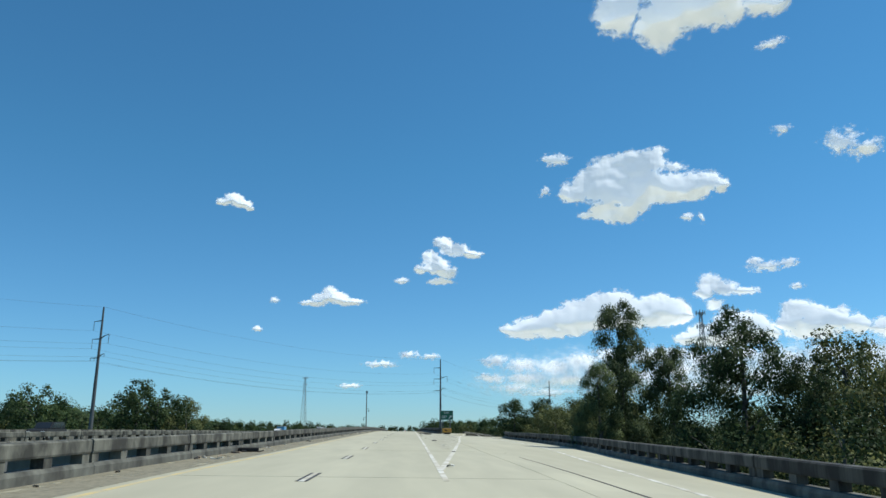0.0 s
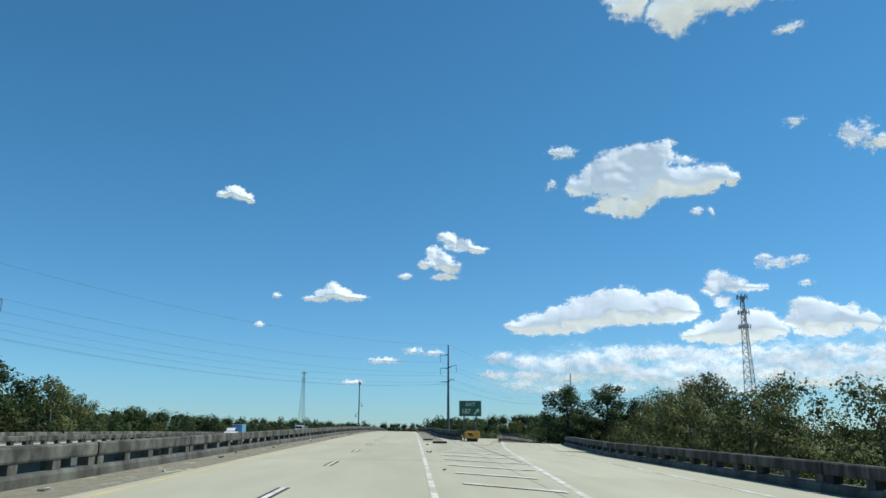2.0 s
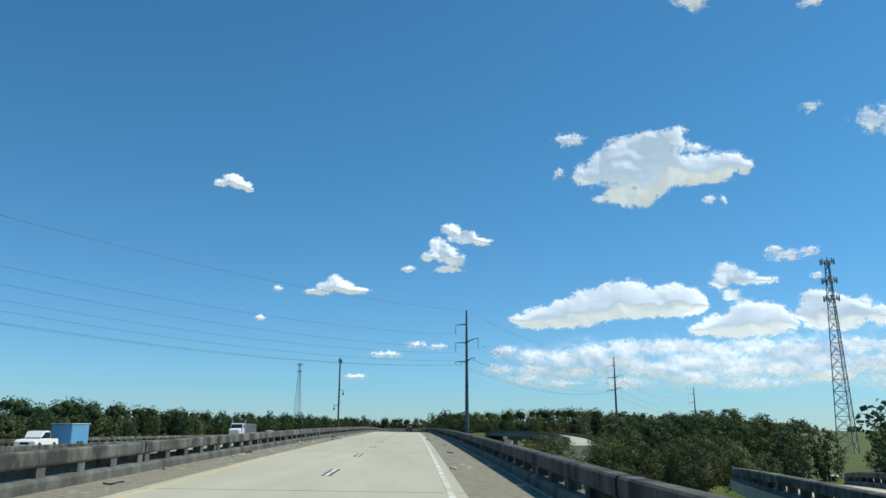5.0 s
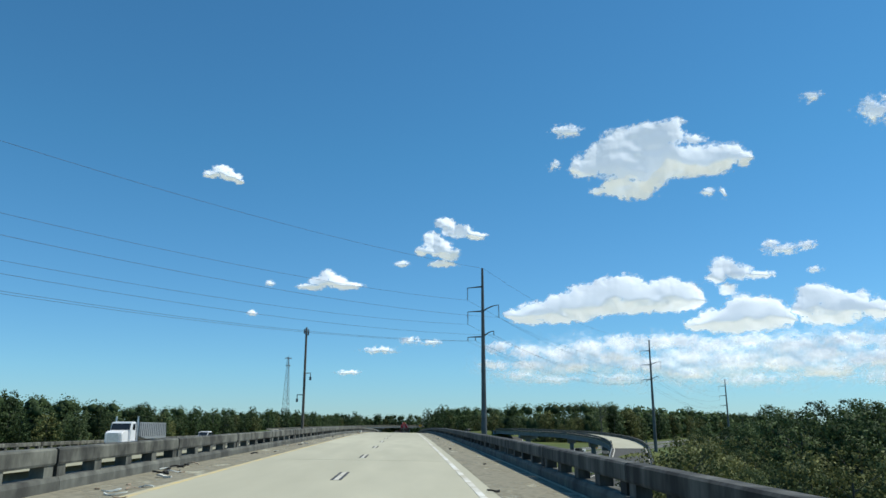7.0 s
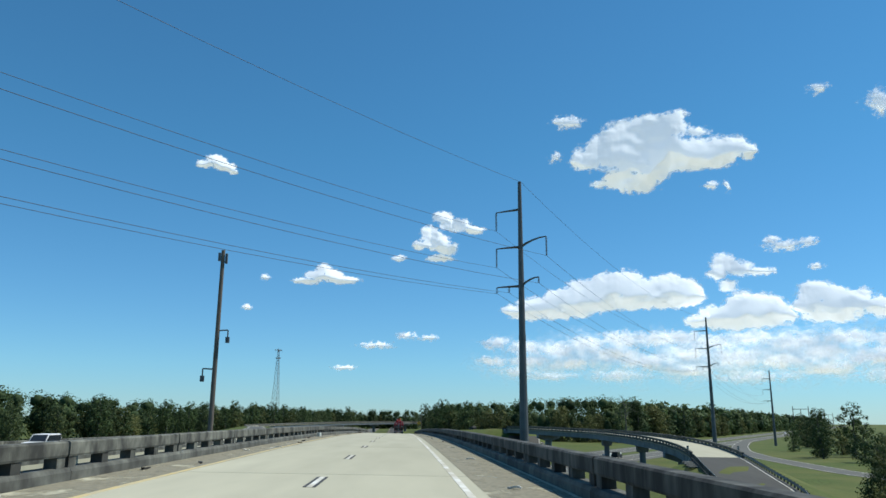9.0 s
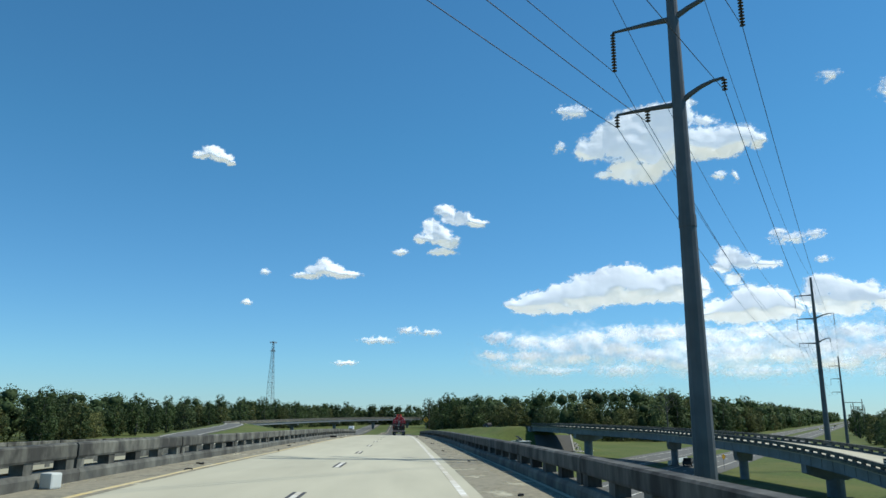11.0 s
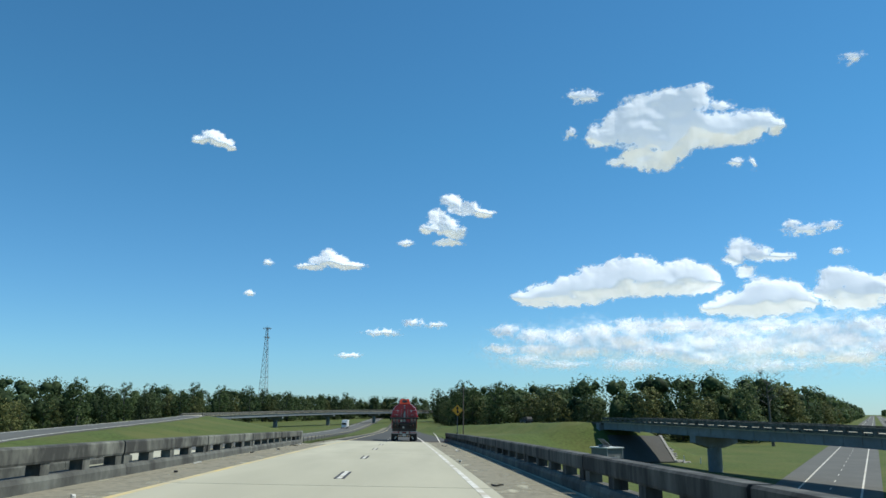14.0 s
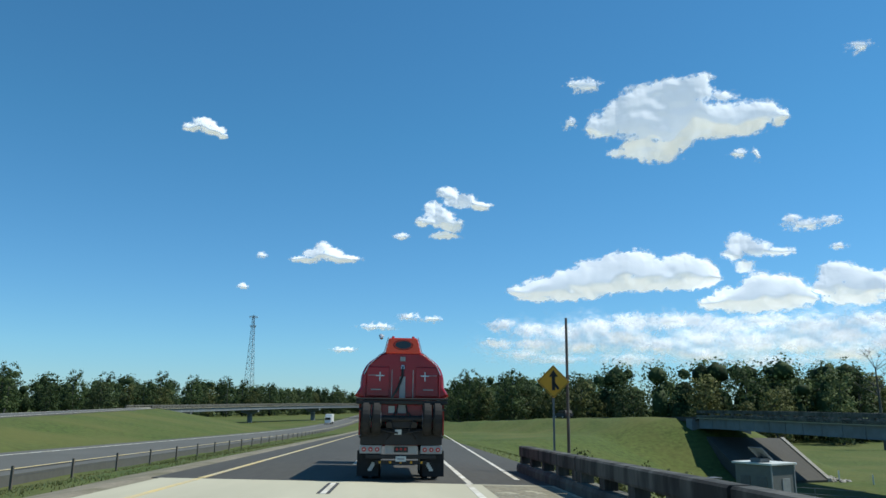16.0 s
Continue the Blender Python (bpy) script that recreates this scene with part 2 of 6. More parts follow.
def prism(bm, outline, y0, y1):
    """A solid with an outline in x and z, from y0 to y1."""
    a = [bm.verts.new((x, y0, z)) for x, z in outline]
    b = [bm.verts.new((x, y1, z)) for x, z in outline]
    bm.faces.new(a)
    bm.faces.new(b[::-1])
    for i in range(len(a)):
        j = (i + 1) % len(a)
        bm.faces.new((a[j], a[i], b[i], b[j]))
    bmesh.ops.recalc_face_normals(bm, faces=bm.faces[:])
    return bm


def plate(bm, outline, z0, z1):
    """A solid with an outline in x and y, from z0 to z1."""
    a = [bm.verts.new((x, y, z0)) for x, y in outline]
    b = [bm.verts.new((x, y, z1)) for x, y in outline]
    bm.faces.new(a[::-1])
    bm.faces.new(b)
    for i in range(len(a)):
        j = (i + 1) % len(a)
        bm.faces.new((a[i], a[j], b[j], b[i]))
    bmesh.ops.recalc_face_normals(bm, faces=bm.faces[:])
    return bm


def B():
    return bmesh.new()


def strip(profile, stations):
    """Sweeps a closed cross-section (offset, height) along stations of (x, y, z, heading in radians); returns verts, faces."""
    verts, faces, k = [], [], len(profile)
    for x, y, z, h in stations:
        c, s = math.cos(h), math.sin(h)
        verts += [(x + o * c, y - o * s, z + d) for o, d in profile]
    for i in range(len(stations) - 1):
        for j in range(k):
            a, b = i * k + j, i * k + (j + 1) % k
            faces.append((a, a + k, b + k, b))
    faces.append(tuple(range(k)))
    faces.append(tuple(range((len(stations) - 1) * k, len(stations) * k))[::-1])
    return verts, faces


def swept(name, profile, stations, material, parent=None, label=""):
    me = mesh_of(name, *strip(profile, stations), material)
    bm = B()
    bm.from_mesh(me)
    bmesh.ops.recalc_face_normals(bm, faces=bm.faces[:])
    bm.to_mesh(me)
    bm.free()
    return part(name, me, material, parent, label)


def quads(name, v, f, material, normals=None):
    me = bpy.data.meshes.new(name)
    me.vertices.add(len(v))
    me.vertices.foreach_set("co", np.asarray(v, np.float32).ravel())
    me.loops.add(f.size)
    me.loops.foreach_set("vertex_index", f.ravel().astype(np.int32))
    me.polygons.add(len(f))
    me.polygons.foreach_set("loop_start", np.arange(0, f.size, f.shape[1], dtype=np.int32))
    me.materials.append(material)
    me.update(calc_edges=True)
    if normals is None:
        me.validate()
    else:
        me.shade_smooth()
        me.normals_split_custom_set_from_vertices(np.asarray(normals, np.float32))
    return me


def smooth_path(points, step=4.0):
    """A curve through points of (x, y, z): stations with headings (0 along +y, turning to +x)."""
    p = np.array(points, float)
    s = np.r_[0, np.cumsum(np.hypot(*np.diff(p[:, :2], axis=0).T))]
    q = np.arange(0, s[-1] + step / 2, step)
    fine = np.stack([np.interp(np.linspace(0, s[-1], 4 * len(q)), s, p[:, i]) for i in range(3)], 1)
    k = np.ones(17) / 17
    pad = np.concatenate([fine[:1] - (fine[1] - fine[0]) * np.arange(8, 0, -1)[:, None], fine, fine[-1:] + (fine[-1] - fine[-2]) * np.arange(1, 9)[:, None]])
    fine = np.stack([np.convolve(pad[:, i], k, "valid") for i in range(3)], 1)[:: 4]
    d = np.gradient(fine, axis=0)
    return [(*map(float, f), math.atan2(t[0], t[1])) for f, t in zip(fine, d)]


# ------------------------------------------------------------------ the line of the road
def centre(y):
    """x of the lane line between the two lanes."""
    u = y / 100
    if u > 6:
        return -8.404 - 2.235 * (u - 6)
    return -1.15 - 0.183 * u - 0.171 * u * u


SWAY = ((-60, 0.06), (20, 0.05), (45, -0.06), (85, -0.14), (120, -0.17), (165, -0.14), (225, -0.12), (292, 0.0), (306, 0.03), (330, -0.01), (370, 0.01), (430, 0.0))


def sway(y):
    """The gentle rise and fall of the deck between its long grades."""
    for (a, p), (b, q) in zip(SWAY, SWAY[1:]):
        if a <= y <= b:
            f = (y - a) / (b - a)
            return p + (q - p) * f * f * (3 - 2 * f)
    return SWAY[0][1] if y < SWAY[0][0] else 0.0


def level(y):
    """Height of the road surface under the right lane."""
    return grade(y) + sway(y)


def grade(y):
    u = y / 100
    f = lambda v: 0.0033 * v**4 - 0.0721 * v**3 - 0.1823 * v * v + 2.1228 * v - 0.1474 - EYE
    if u < 0:
        return f(0) + 2.1228 * u
    if u > 4.17:
        a = min(u, 5.5) - 4.17
        z = f(4.17) - 2.35 * a
        if u > 5.5:
            b = min(u, 8.0) - 5.5
            z -= 2.35 * b - 2.35 * b * b / 5.0
        return z
    return f(u)


CROSS = 0.015


def road(off, y, up=0.0):
    """A point on the road, at an offset from the lane line."""
    return (centre(y) + off, y, level(y) - CROSS * (off - 2.2) + up)


def along(off, y0, y1, step=4.0, up=0.0):
    """Stations parallel to the road; off may be a function of y."""
    n = max(2, int(round((y1 - y0) / step)) + 1)
    out = []
    for i in range(n):
        y = y0 + (y1 - y0) * i / (n - 1)
        o = off(y) if callable(off) else off
        x, y, z = road(o, y, up)
        d = centre(y + 1) - centre(y - 1) + ((off(y + 1) - off(y - 1)) if callable(off) else 0)
        out.append((x, y, z, math.atan2(d, 2)))
    return out

# ------------------------------------------------------------------ ground, one sheet to the horizon
LOW = -7.0
RAMP_ON = [(-8, 218, -6.9), (4, 245, -6.85), (14, 268, -6.5), (25, 289, -5.85), (33.2, 304.5, -5.15), (38.2, 315, -4.7), (44.2, 336.5, -3.6), (49.7, 355, -2.75), (52.2, 367, -2.08), (53.9, 379, -1.55), (54.6, 391, -1.08), (54.5, 404, -0.7), (54.4, 420, -0.4), (55.6, 452, -0.2), (44.9, 487, 0.2), (40.8, 519, 0.3), (30, 556, -0.6), (17, 600, -2.2), (5, 650, -4.0), (-4, 700, -5.2)]
RAMP_LEFT = [(-40, 345, -6.9), (-43, 385, -3.5), (-46, 420, -1.8), (-52, 460, -1.05), (-60, 525, -0.6), (-73, 597, -0.45), (-87, 655, -0.5)]
RAMP_OFF = [(x, y, level(y) - CROSS * (x - centre(y) - 2.2) + 0.004 - d) for x, y, d in ((10.6, 108, 0.26), (11.2, 114, 0.30), (13.0, 128, 0.40), (16.2, 147, 0.65), (21.0, 166, 1.15), (28.5, 187, 2.2), (40, 207, 3.8), (56, 225, 5.6), (74, 240, 6.9), (85, 262, 7.05), (88.5, 290, 7.05))]
FREEWAY_N = (0.8508, -0.5255)


def smooth01(v):
    v = np.clip(v, 0, 1)
    return v * v * (3 - 2 * v)


def ridge(x, y, points, half, fall):
    """Height of an earth bank under a road, for arrays of places."""
    st = np.array([s[:3] for s in smooth_path(points, 6.0)])
    best = np.full(x.shape, -99.0)
    for px, py, pz in st:
        d = np.hypot(x - px, y - py)
        best = np.maximum(best, pz - 0.18 - np.maximum(0, d - half) / fall)
    return best


def ground_height(x, y):
    z = np.full(x.shape, LOW)
    cx = np.vectorize(centre)(y)
    lv = np.vectorize(level)(y) - 0.22
    off = x - cx
    side = np.maximum(np.maximum(-29 - off, off - 8.5), 0)
    lv = lv - np.clip((-off - 8) / 8, 0, 1) * (0.25 + np.interp(y, [430, 460, 700], [1.2, 0.9, 0.3]))
    bank = lv - side / 4.5
    bank = LOW + (bank - LOW) * np.where(off < -3.5, smooth01((y - 409) / 12), smooth01((y - 412) / 26))
    z = np.maximum(z, bank)
    on = [(37.2, 530, 0.1)] + [p for p in RAMP_ON if p[1] > 540]
    z = np.maximum(z, ridge(x, y, on, 7.5, 1.9))
    z = np.maximum(z, ridge(x, y, RAMP_ON[:8], 5.5, 2.2))
    z = np.maximum(z, ridge(x, y, RAMP_LEFT, 6.5, 5.5))
    between = (off > 0) & (off < 45) & (y > 455) & (y < 700)
    fill = lv - 0.2 + np.clip(off - 6, 0, 30) * 0.03
    z = np.where(between, np.maximum(z, LOW + (np.minimum(fill, 0.2) - LOW) * smooth01((y - 455 - np.clip(off - 6, 0, 40) * 1.5) / 34) * smooth01((48 - off) / 20)), z)
    off_bank = ridge(x, y, [p for p in RAMP_OFF if p[1] > 205], 5.5, 2.0)
    z = np.maximum(z, off_bank)
    return z


gx = np.unique(np.r_[np.linspace(-4900, -400, 12), np.linspace(-400, -130, 14), np.arange(-130, 150, 4.0), np.linspace(150, 420, 16), np.linspace(420, 4900, 12)])
gy = np.unique(np.r_[np.linspace(-3000, -80, 8), np.linspace(-80, 280, 32), np.arange(284, 720, 4.0), np.linspace(720, 1000, 20), np.linspace(1000, 5000, 12)])
GX, GY = np.meshgrid(gx, gy)
GZ = ground_height(GX, GY)
GZ = np.where(np.abs(GZ - LOW) > 0.3, GZ + 0.10 * np.sin(GX * 0.35 + 1.3 * np.sin(GY * 0.21)) * np.sin(GY * 0.27), GZ)
nx, ny = len(gx), len(gy)
ground_faces = [(j * nx + i, j * nx + i + 1, (j + 1) * nx + i + 1, (j + 1) * nx + i) for j in range(ny - 1) for i in range(nx - 1)]
ground = part("ground", mesh_of("ground", np.stack([GX.ravel(), GY.ravel(), GZ.ravel()], 1), ground_faces, M["grass"], True), M["grass"])
tagged(ground, "flat green land with mown grass banks beside the road", "ground", kind="structure")


def land(x, y):
    """Height of the ground under a place."""
    return float(ground_height(np.array([[float(x)]]), np.array([[float(y)]]))[0, 0])


# ------------------------------------------------------------------ the bridge deck and the road after it
DECK_L, DECK_R, SPAN, BRIDGE_END = -6.4, 6.6, 21.3, 437.9
deck = thing("bridge_deck", label="pale worn concrete bridge deck of two lanes", category="road", kind="structure")
joints = [21.0 + SPAN * k for k in range(-4, 20) if 21.0 + SPAN * k < BRIDGE_END - 6] + [BRIDGE_END]
for a, b in zip(joints, joints[1:]):
    pieces = ((a, 422.0, DECK_L), (422.0, b, -4.75)) if a < 422 < b else ((a, b, DECK_L if b < 422 else -4.75),)
    for a0, b0, left in pieces:
        prof = [(left, -0.30), (DECK_R, -0.30), (DECK_R, -CROSS * DECK_R), (0, 0), (left, -CROSS * left)]
        swept("deck_panel", prof, along(0, a0 + 0.03, b0 - (0.03 if b0 == b else -0.03), 5.0, 0.0), M["deck"], deck)
    filler = along(0, b - 0.05, b + 0.05, 1.0, 0.0)
    swept("joint_filler", [(left, -0.25), (DECK_R, -0.25), (DECK_R, -CROSS * DECK_R - 0.012), (0, -0.012), (left, -CROSS * left - 0.012)], filler, M["joint"], deck)
for o in (-6.2, -3.2, -0.2, 2.8, 5.6):
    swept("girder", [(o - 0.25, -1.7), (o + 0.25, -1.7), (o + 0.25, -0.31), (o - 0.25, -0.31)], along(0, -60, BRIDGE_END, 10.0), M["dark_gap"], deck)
for b in joints[5:-1]:
    x, y, z = road(0, b)
    if -212 < FREEWAY_N[0] * x + FREEWAY_N[1] * y < -172:
        continue
    bent = B()
    box(bent, (x - 0.4, y, z - 2.3), (13.0, 1.1, 1.1))
    for o in (-5.0, -0.4, 4.2):
        box(bent, (x + o, y, (z - 2.8 + LOW - 0.3) / 2), (0.9, 0.9, z - 2.8 - LOW + 0.3))
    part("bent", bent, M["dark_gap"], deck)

asphalt = swept("road_asphalt", [(-5.0, -0.5), (7.2, -0.5), (7.2, -CROSS * 7.2 - 0.006), (0, -0.006), (-5.0, CROSS * 5.0 - 0.006)], along(0, BRIDGE_END + 0.05, 1600, 8.0), M["asphalt"])
tagged(asphalt, "dark grey asphalt roadway with grass beside it", "road", kind="structure")
shoulder = swept("gravel_edge", [(-6.9, -0.5), (-4.4, -0.5), (-4.4, -0.15), (-4.76, CROSS * 4.7 - 0.015), (-5.3, CROSS * 5.0 - 0.02), (-6.9, CROSS * 5 - 0.26)], along(lambda y: -0.25 * smooth01((y - 436) / 4), 422, 720, 4.0), M["grit"])
tagged(shoulder, "strip of dry gravel and dirt beside the asphalt", "gravel", kind="structure")

# the exit lane beside the deck, and the ramp that leaves it
def rail_out(y):
    return 12.2 + 3.5 * float(smooth01(np.array((y - 6) / 62.0))) + 0.4 * float(smooth01(np.array((y - 70) / 40.0)))


def exit_drop(off, y):
    """The exit lane leans away from the deck."""
    f = max(0.0, off - DECK_R) / (rail_out(y) - DECK_R)
    return -f * (0.24 + 0.16 * float(smooth01(np.array((y - 70) / 40.0))))


seam = swept("deck_seam", [(7.80, -0.2), (7.86, -0.2), (7.86, -CROSS * 7.83 - 0.038), (7.80, -CROSS * 7.83 - 0.038)], along(0, -60, 118, 4.0), M["joint"])
tagged(seam, "dark open seam between the deck and the exit lane", "joint", kind="structure")
exit_deck = thing("exit_lane_deck", label="pale concrete exit lane beside the bridge deck", category="road", kind="structure")
ys = [y for y in range(-66, 119, 6)]
for a, b in zip(ys, ys[1:]):
    v = []
    for y in (a, b):
        for o in (DECK_R + 0.02, rail_out(y) + 0.55):
            x, _, z = road(o, y, exit_drop(o, y))
            v += [(x, y, z - 0.35), (x, y, z)]
    f = [(1, 3, 7, 5), (0, 4, 6, 2), (0, 1, 5, 4), (2, 6, 7, 3), (0, 2, 3, 1), (4, 5, 7, 6)]
    part("deck_panel", mesh_of("exit_panel", v, f, M["deck"]), M["deck"], exit_deck)
v = []
for y in (113.0, 122.0, 137.0):
    xr = float(np.interp(y, [p[1] for p in RAMP_OFF], [p[0] for p in RAMP_OFF])) - 3.6
    x0, _, z0 = road(DECK_R + 0.06, y, -0.006)
    v += [(x0, y, z0 - 0.5), (x0, y, z0), (max(xr, x0 + 0.5), y, z0 - 0.12), (max(xr, x0 + 0.5), y, z0 - 0.5)]
f = [q for i in (0, 4) for q in ((i, i + 4, i + 5, i + 1), (i + 1, i + 5, i + 6, i + 2), (i + 2, i + 6, i + 7, i + 3), (i + 3, i + 7, i + 4, i))] + [(0, 1, 2, 3), (8, 11, 10, 9)]
part("nose_slab", mesh_of("nose_slab", v, f, M["deck"]), M["deck"], exit_deck)
off_st = smooth_path(RAMP_OFF, 5.0)
ramp_off = thing("exit_ramp", label="pale concrete exit ramp curving down and away", category="road", kind="structure")
swept("ramp_slab", [(-4.2, -0.5), (4.3, -0.5), (4.3, -0.12), (-4.2, 0.12)], off_st, M["deck"], ramp_off)

# ------------------------------------------------------------------ painted lines
lines = thing("road_markings", label="worn white and yellow lane lines on the road", category="road marking", kind="structure")


def line(off, y0, y1, w, material, up=0.004, step=8.0, name="lane_line"):
    f = off if callable(off) else (lambda y: off)
    st = [(x, y, z + exit_drop(f(y), y) if y < 119 else z, h) for x, y, z, h in along(off, y0, y1, step, up)]
    return swept(name, [(-w / 2, -0.02), (w / 2, -0.02), (w / 2, 0), (-w / 2, 0)], st, material, lines)


def yellow_off(y):
    return float(np.interp(y, [0, 45, 120, 225, 300, 370, 430], [-3.7, -3.6, -3.5, -3.95, -4.3, -4.0, -3.7]))


line(yellow_off, -40, BRIDGE_END - 0.1, 0.16, M["yellow_line"], 0.008, name="yellow_edge_line")
line(yellow_off, BRIDGE_END + 0.1, 1200, 0.16, M["yellow_line"], 0.006, name="yellow_edge_line")
line(3.62, 20, BRIDGE_END - 0.1, 0.16, M["white_line"], 0.008, name="white_edge_line")
line(3.7, BRIDGE_END + 0.1, 1200, 0.16, M["white_line"], 0.006, name="white_edge_line")
for k in range(-16, 40):
    y = 202.4 + 12.2 * k
    if y + 3 > 700:
        break
    on = y + 3 < BRIDGE_END
    line(0, y, y + 3.05, 0.13, M["white_line"], 0.010, 3.1, "lane_dash")
    if on:
        line(-0.11, y, y + 3.05, 0.08, M["black_line"], 0.008, 3.1, "dash_border")
        line(0.11, y, y + 3.05, 0.08, M["black_line"], 0.008, 3.1, "dash_border")


def gore_off(y):
    return 3.62 + max(0.0, y - 24) * 0.078 - 0.38 * float(smooth01(np.array((y - 60) / 36.0))) * float(smooth01(np.array((124 - y) / 20.0)))


line(gore_off, 24, 121, 0.2, M["white_line"], 0.010, 3.0, "gore_line")
line(lambda y: rail_out(y) - 3.0, -40, 119, 0.15, M["white_line"], 0.010, 6.0, "white_edge_line")
for k in range(19):
    y0 = 40.6 + 4.35 * k
    for near, far, lean in ((7.0, gore_off(y0) - 0.2, 0.58), (min(6.9, gore_off(y0) - 0.2), 4.5, -0.9)):
        if abs(far - near) < 0.4 or (near == 7.0 and far < 7.3):
            continue
        v = []
        for q in range(5):
            o = near + (far - near) * q / 4
            for dy in (-0.26, 0.26):
                y = y0 + dy + lean * (o - 7.0)
                v.append(road(o, y, 0.022 + exit_drop(o, y)))
        f = [(2 * q, 2 * q + 1, 2 * q + 3, 2 * q + 2) for q in range(4)]
        part("gore_bar", mesh_of("gore_bar", v, f if far > near else [c[::-1] for c in f], M["white_line"]), M["white_line"], lines)
line(lambda y: 5.45 + (y - 443) * 0.0375, 440, 600, 0.15, M["white_line"], 0.006, 6.0, "ramp_edge_line")
edge_on = [(x + 2.2 * math.cos(h), y - 2.2 * math.sin(h), z - 0.058, h) for x, y, z, h in off_st]
swept("white_edge_line", [(-0.08, -0.02), (0.08, -0.02), (0.08, 0), (-0.08, 0)], edge_on, M["white_line"], lines)
edge_on = [(x - 2.6 * math.cos(h), y + 2.6 * math.sin(h), z + 0.08, h) for x, y, z, h in off_st]
swept("white_edge_line", [(-0.08, -0.02), (0.08, -0.02), (0.08, 0), (-0.08, 0)], edge_on, M["white_line"], lines)

dirt = thing("shoulder_dirt", label="loose tan dirt gathered along the shoulders", category="dirt", kind="structure")
for a, b, mm, first, last in ((-5.7, -4.0, "dirt", -40, 421.5), (4.0, 5.9, "dirt", 118, BRIDGE_END - 0.2)):
    st = along(0, first, last, 8.0, 0.005)
    v = [q for x, y, z, h in st for q in ((x + a, y, z - CROSS * a), (x + b, y, z - CROSS * b))]
    part("dirt_patch", mesh_of("dirt_patch", v, [(2 * i, 2 * i + 1, 2 * i + 3, 2 * i + 2) for i in range(len(st) - 1)], M[mm]), M[mm], dirt)

# ------------------------------------------------------------------ open concrete rails: curb, posts, beam
CURB_H, BEAM_0, BEAM_1, BAY = 0.29, 0.54, 0.90, 2.22


def rail_mesh(name, profile, length):
    bm = B()
    prism(bm, profile, 0, length)
    me = bpy.data.meshes.new(name)
    bm.to_mesh(me)
    bm.free()
    return me


BEAM_PROFILE = [(-0.17, BEAM_0), (0.17, BEAM_0), (0.19, BEAM_0 + 0.05), (0.19, BEAM_1 - 0.04), (0.15, BEAM_1), (-0.15, BEAM_1), (-0.19, BEAM_1 - 0.04), (-0.19, BEAM_0 + 0.05)]
CURB_PROFILE = [(-0.27, -0.3), (0.27, -0.3), (0.27, 0.2), (0.22, CURB_H), (-0.22, CURB_H), (-0.27, 0.2)]
POST_PROFILE = [(-0.15, CURB_H - 0.02), (0.15, CURB_H - 0.02), (0.15, BEAM_0 + 0.02), (-0.15, BEAM_0 + 0.02)]
beam_me = rail_mesh("beam", BEAM_PROFILE, 4 * BAY - 0.11)
curb_me = rail_mesh("curb", CURB_PROFILE, 4 * BAY - 0.015)
post_me = rail_mesh("post", POST_PROFILE, 0.42)
for me, m in ((beam_me, "concrete"), (curb_me, "curb"), (post_me, "concrete")):
    me.materials.append(M[m])
# Darker copies for the rails whose road face turns from the sun.
dark_beam_me, dark_post_me = beam_me.copy(), post_me.copy()
for me in (dark_beam_me, dark_post_me):
    me.materials[0] = M["shade_tone"]


def place(name, me, a, b, parent):
    """A straight piece from a towards b."""
    a, b = Vector(a), Vector(b)
    d = (b - a).normalized()
    side = d.cross(Vector((0, 0, 1))).normalized()
    up = side.cross(d)
    ob = part(name, me, None, parent)
    ob.matrix_basis = Matrix((side, d, up)).transposed().to_4x4()
    ob.matrix_basis.translation = a
    return ob


def rail(stations, label, group="", shade_tone=False):
    """A rail along (x, y, z) points spaced one bay apart."""
    r = thing("bridge_rail", label=label, category="bridge rail", group=group, kind="structure")
    for i in range(0, len(stations) - 4, 4):
        place("curb", curb_me, stations[i], stations[i + 4], r)
        place("beam", dark_beam_me if shade_tone else beam_me, stations[i], stations[i + 4], r)
        a, b = Vector(stations[i]), Vector(stations[i + 4])
        for f in (0.006, 0.234, 0.470, 0.706, 0.938):
            p = a.lerp(b, f)
            place("post", dark_post_me if shade_tone else post_me, p, b, r)
    return r


def rail_points(off, y0, y1):
    n = 4 * int((y1 - y0) / BAY / 4)
    return [road(off(y0 + BAY * k) if callable(off) else off, y0 + BAY * k) for k in range(n + 1)]


def left_off(y):
    return -5.95 - 0.1 * float(smooth01(np.array((y - 370) / 45.0)))


def bays_back(off, y1, n):
    return [road(off(y1 - BAY * k) if callable(off) else off, y1 - BAY * k) for k in range(4 * n, -1, -1)]


rail_left = rail(bays_back(left_off, 420.6, 52), "stained open concrete bridge rail along the median side")


def right_off(y):
    """The outer rail flares out towards the exit nose."""
    return 6.3 + 1.25 * float(smooth01(np.array((139 - y) / 13.0)))


rail_right = rail(bays_back(right_off, 444.6, 36), "dark open concrete bridge rail along the outer edge", shade_tone=True)


def offset_points(st, o, step=BAY):
    p = np.array([(x + o * math.cos(h), y - o * math.sin(h), z) for x, y, z, h in st])
    s = np.r_[0, np.cumsum(np.linalg.norm(np.diff(p, axis=0), axis=1))]
    q = np.arange(0, s[-1], step)
    return [tuple(float(np.interp(v, s, p[:, i])) for i in range(3)) for v in q]


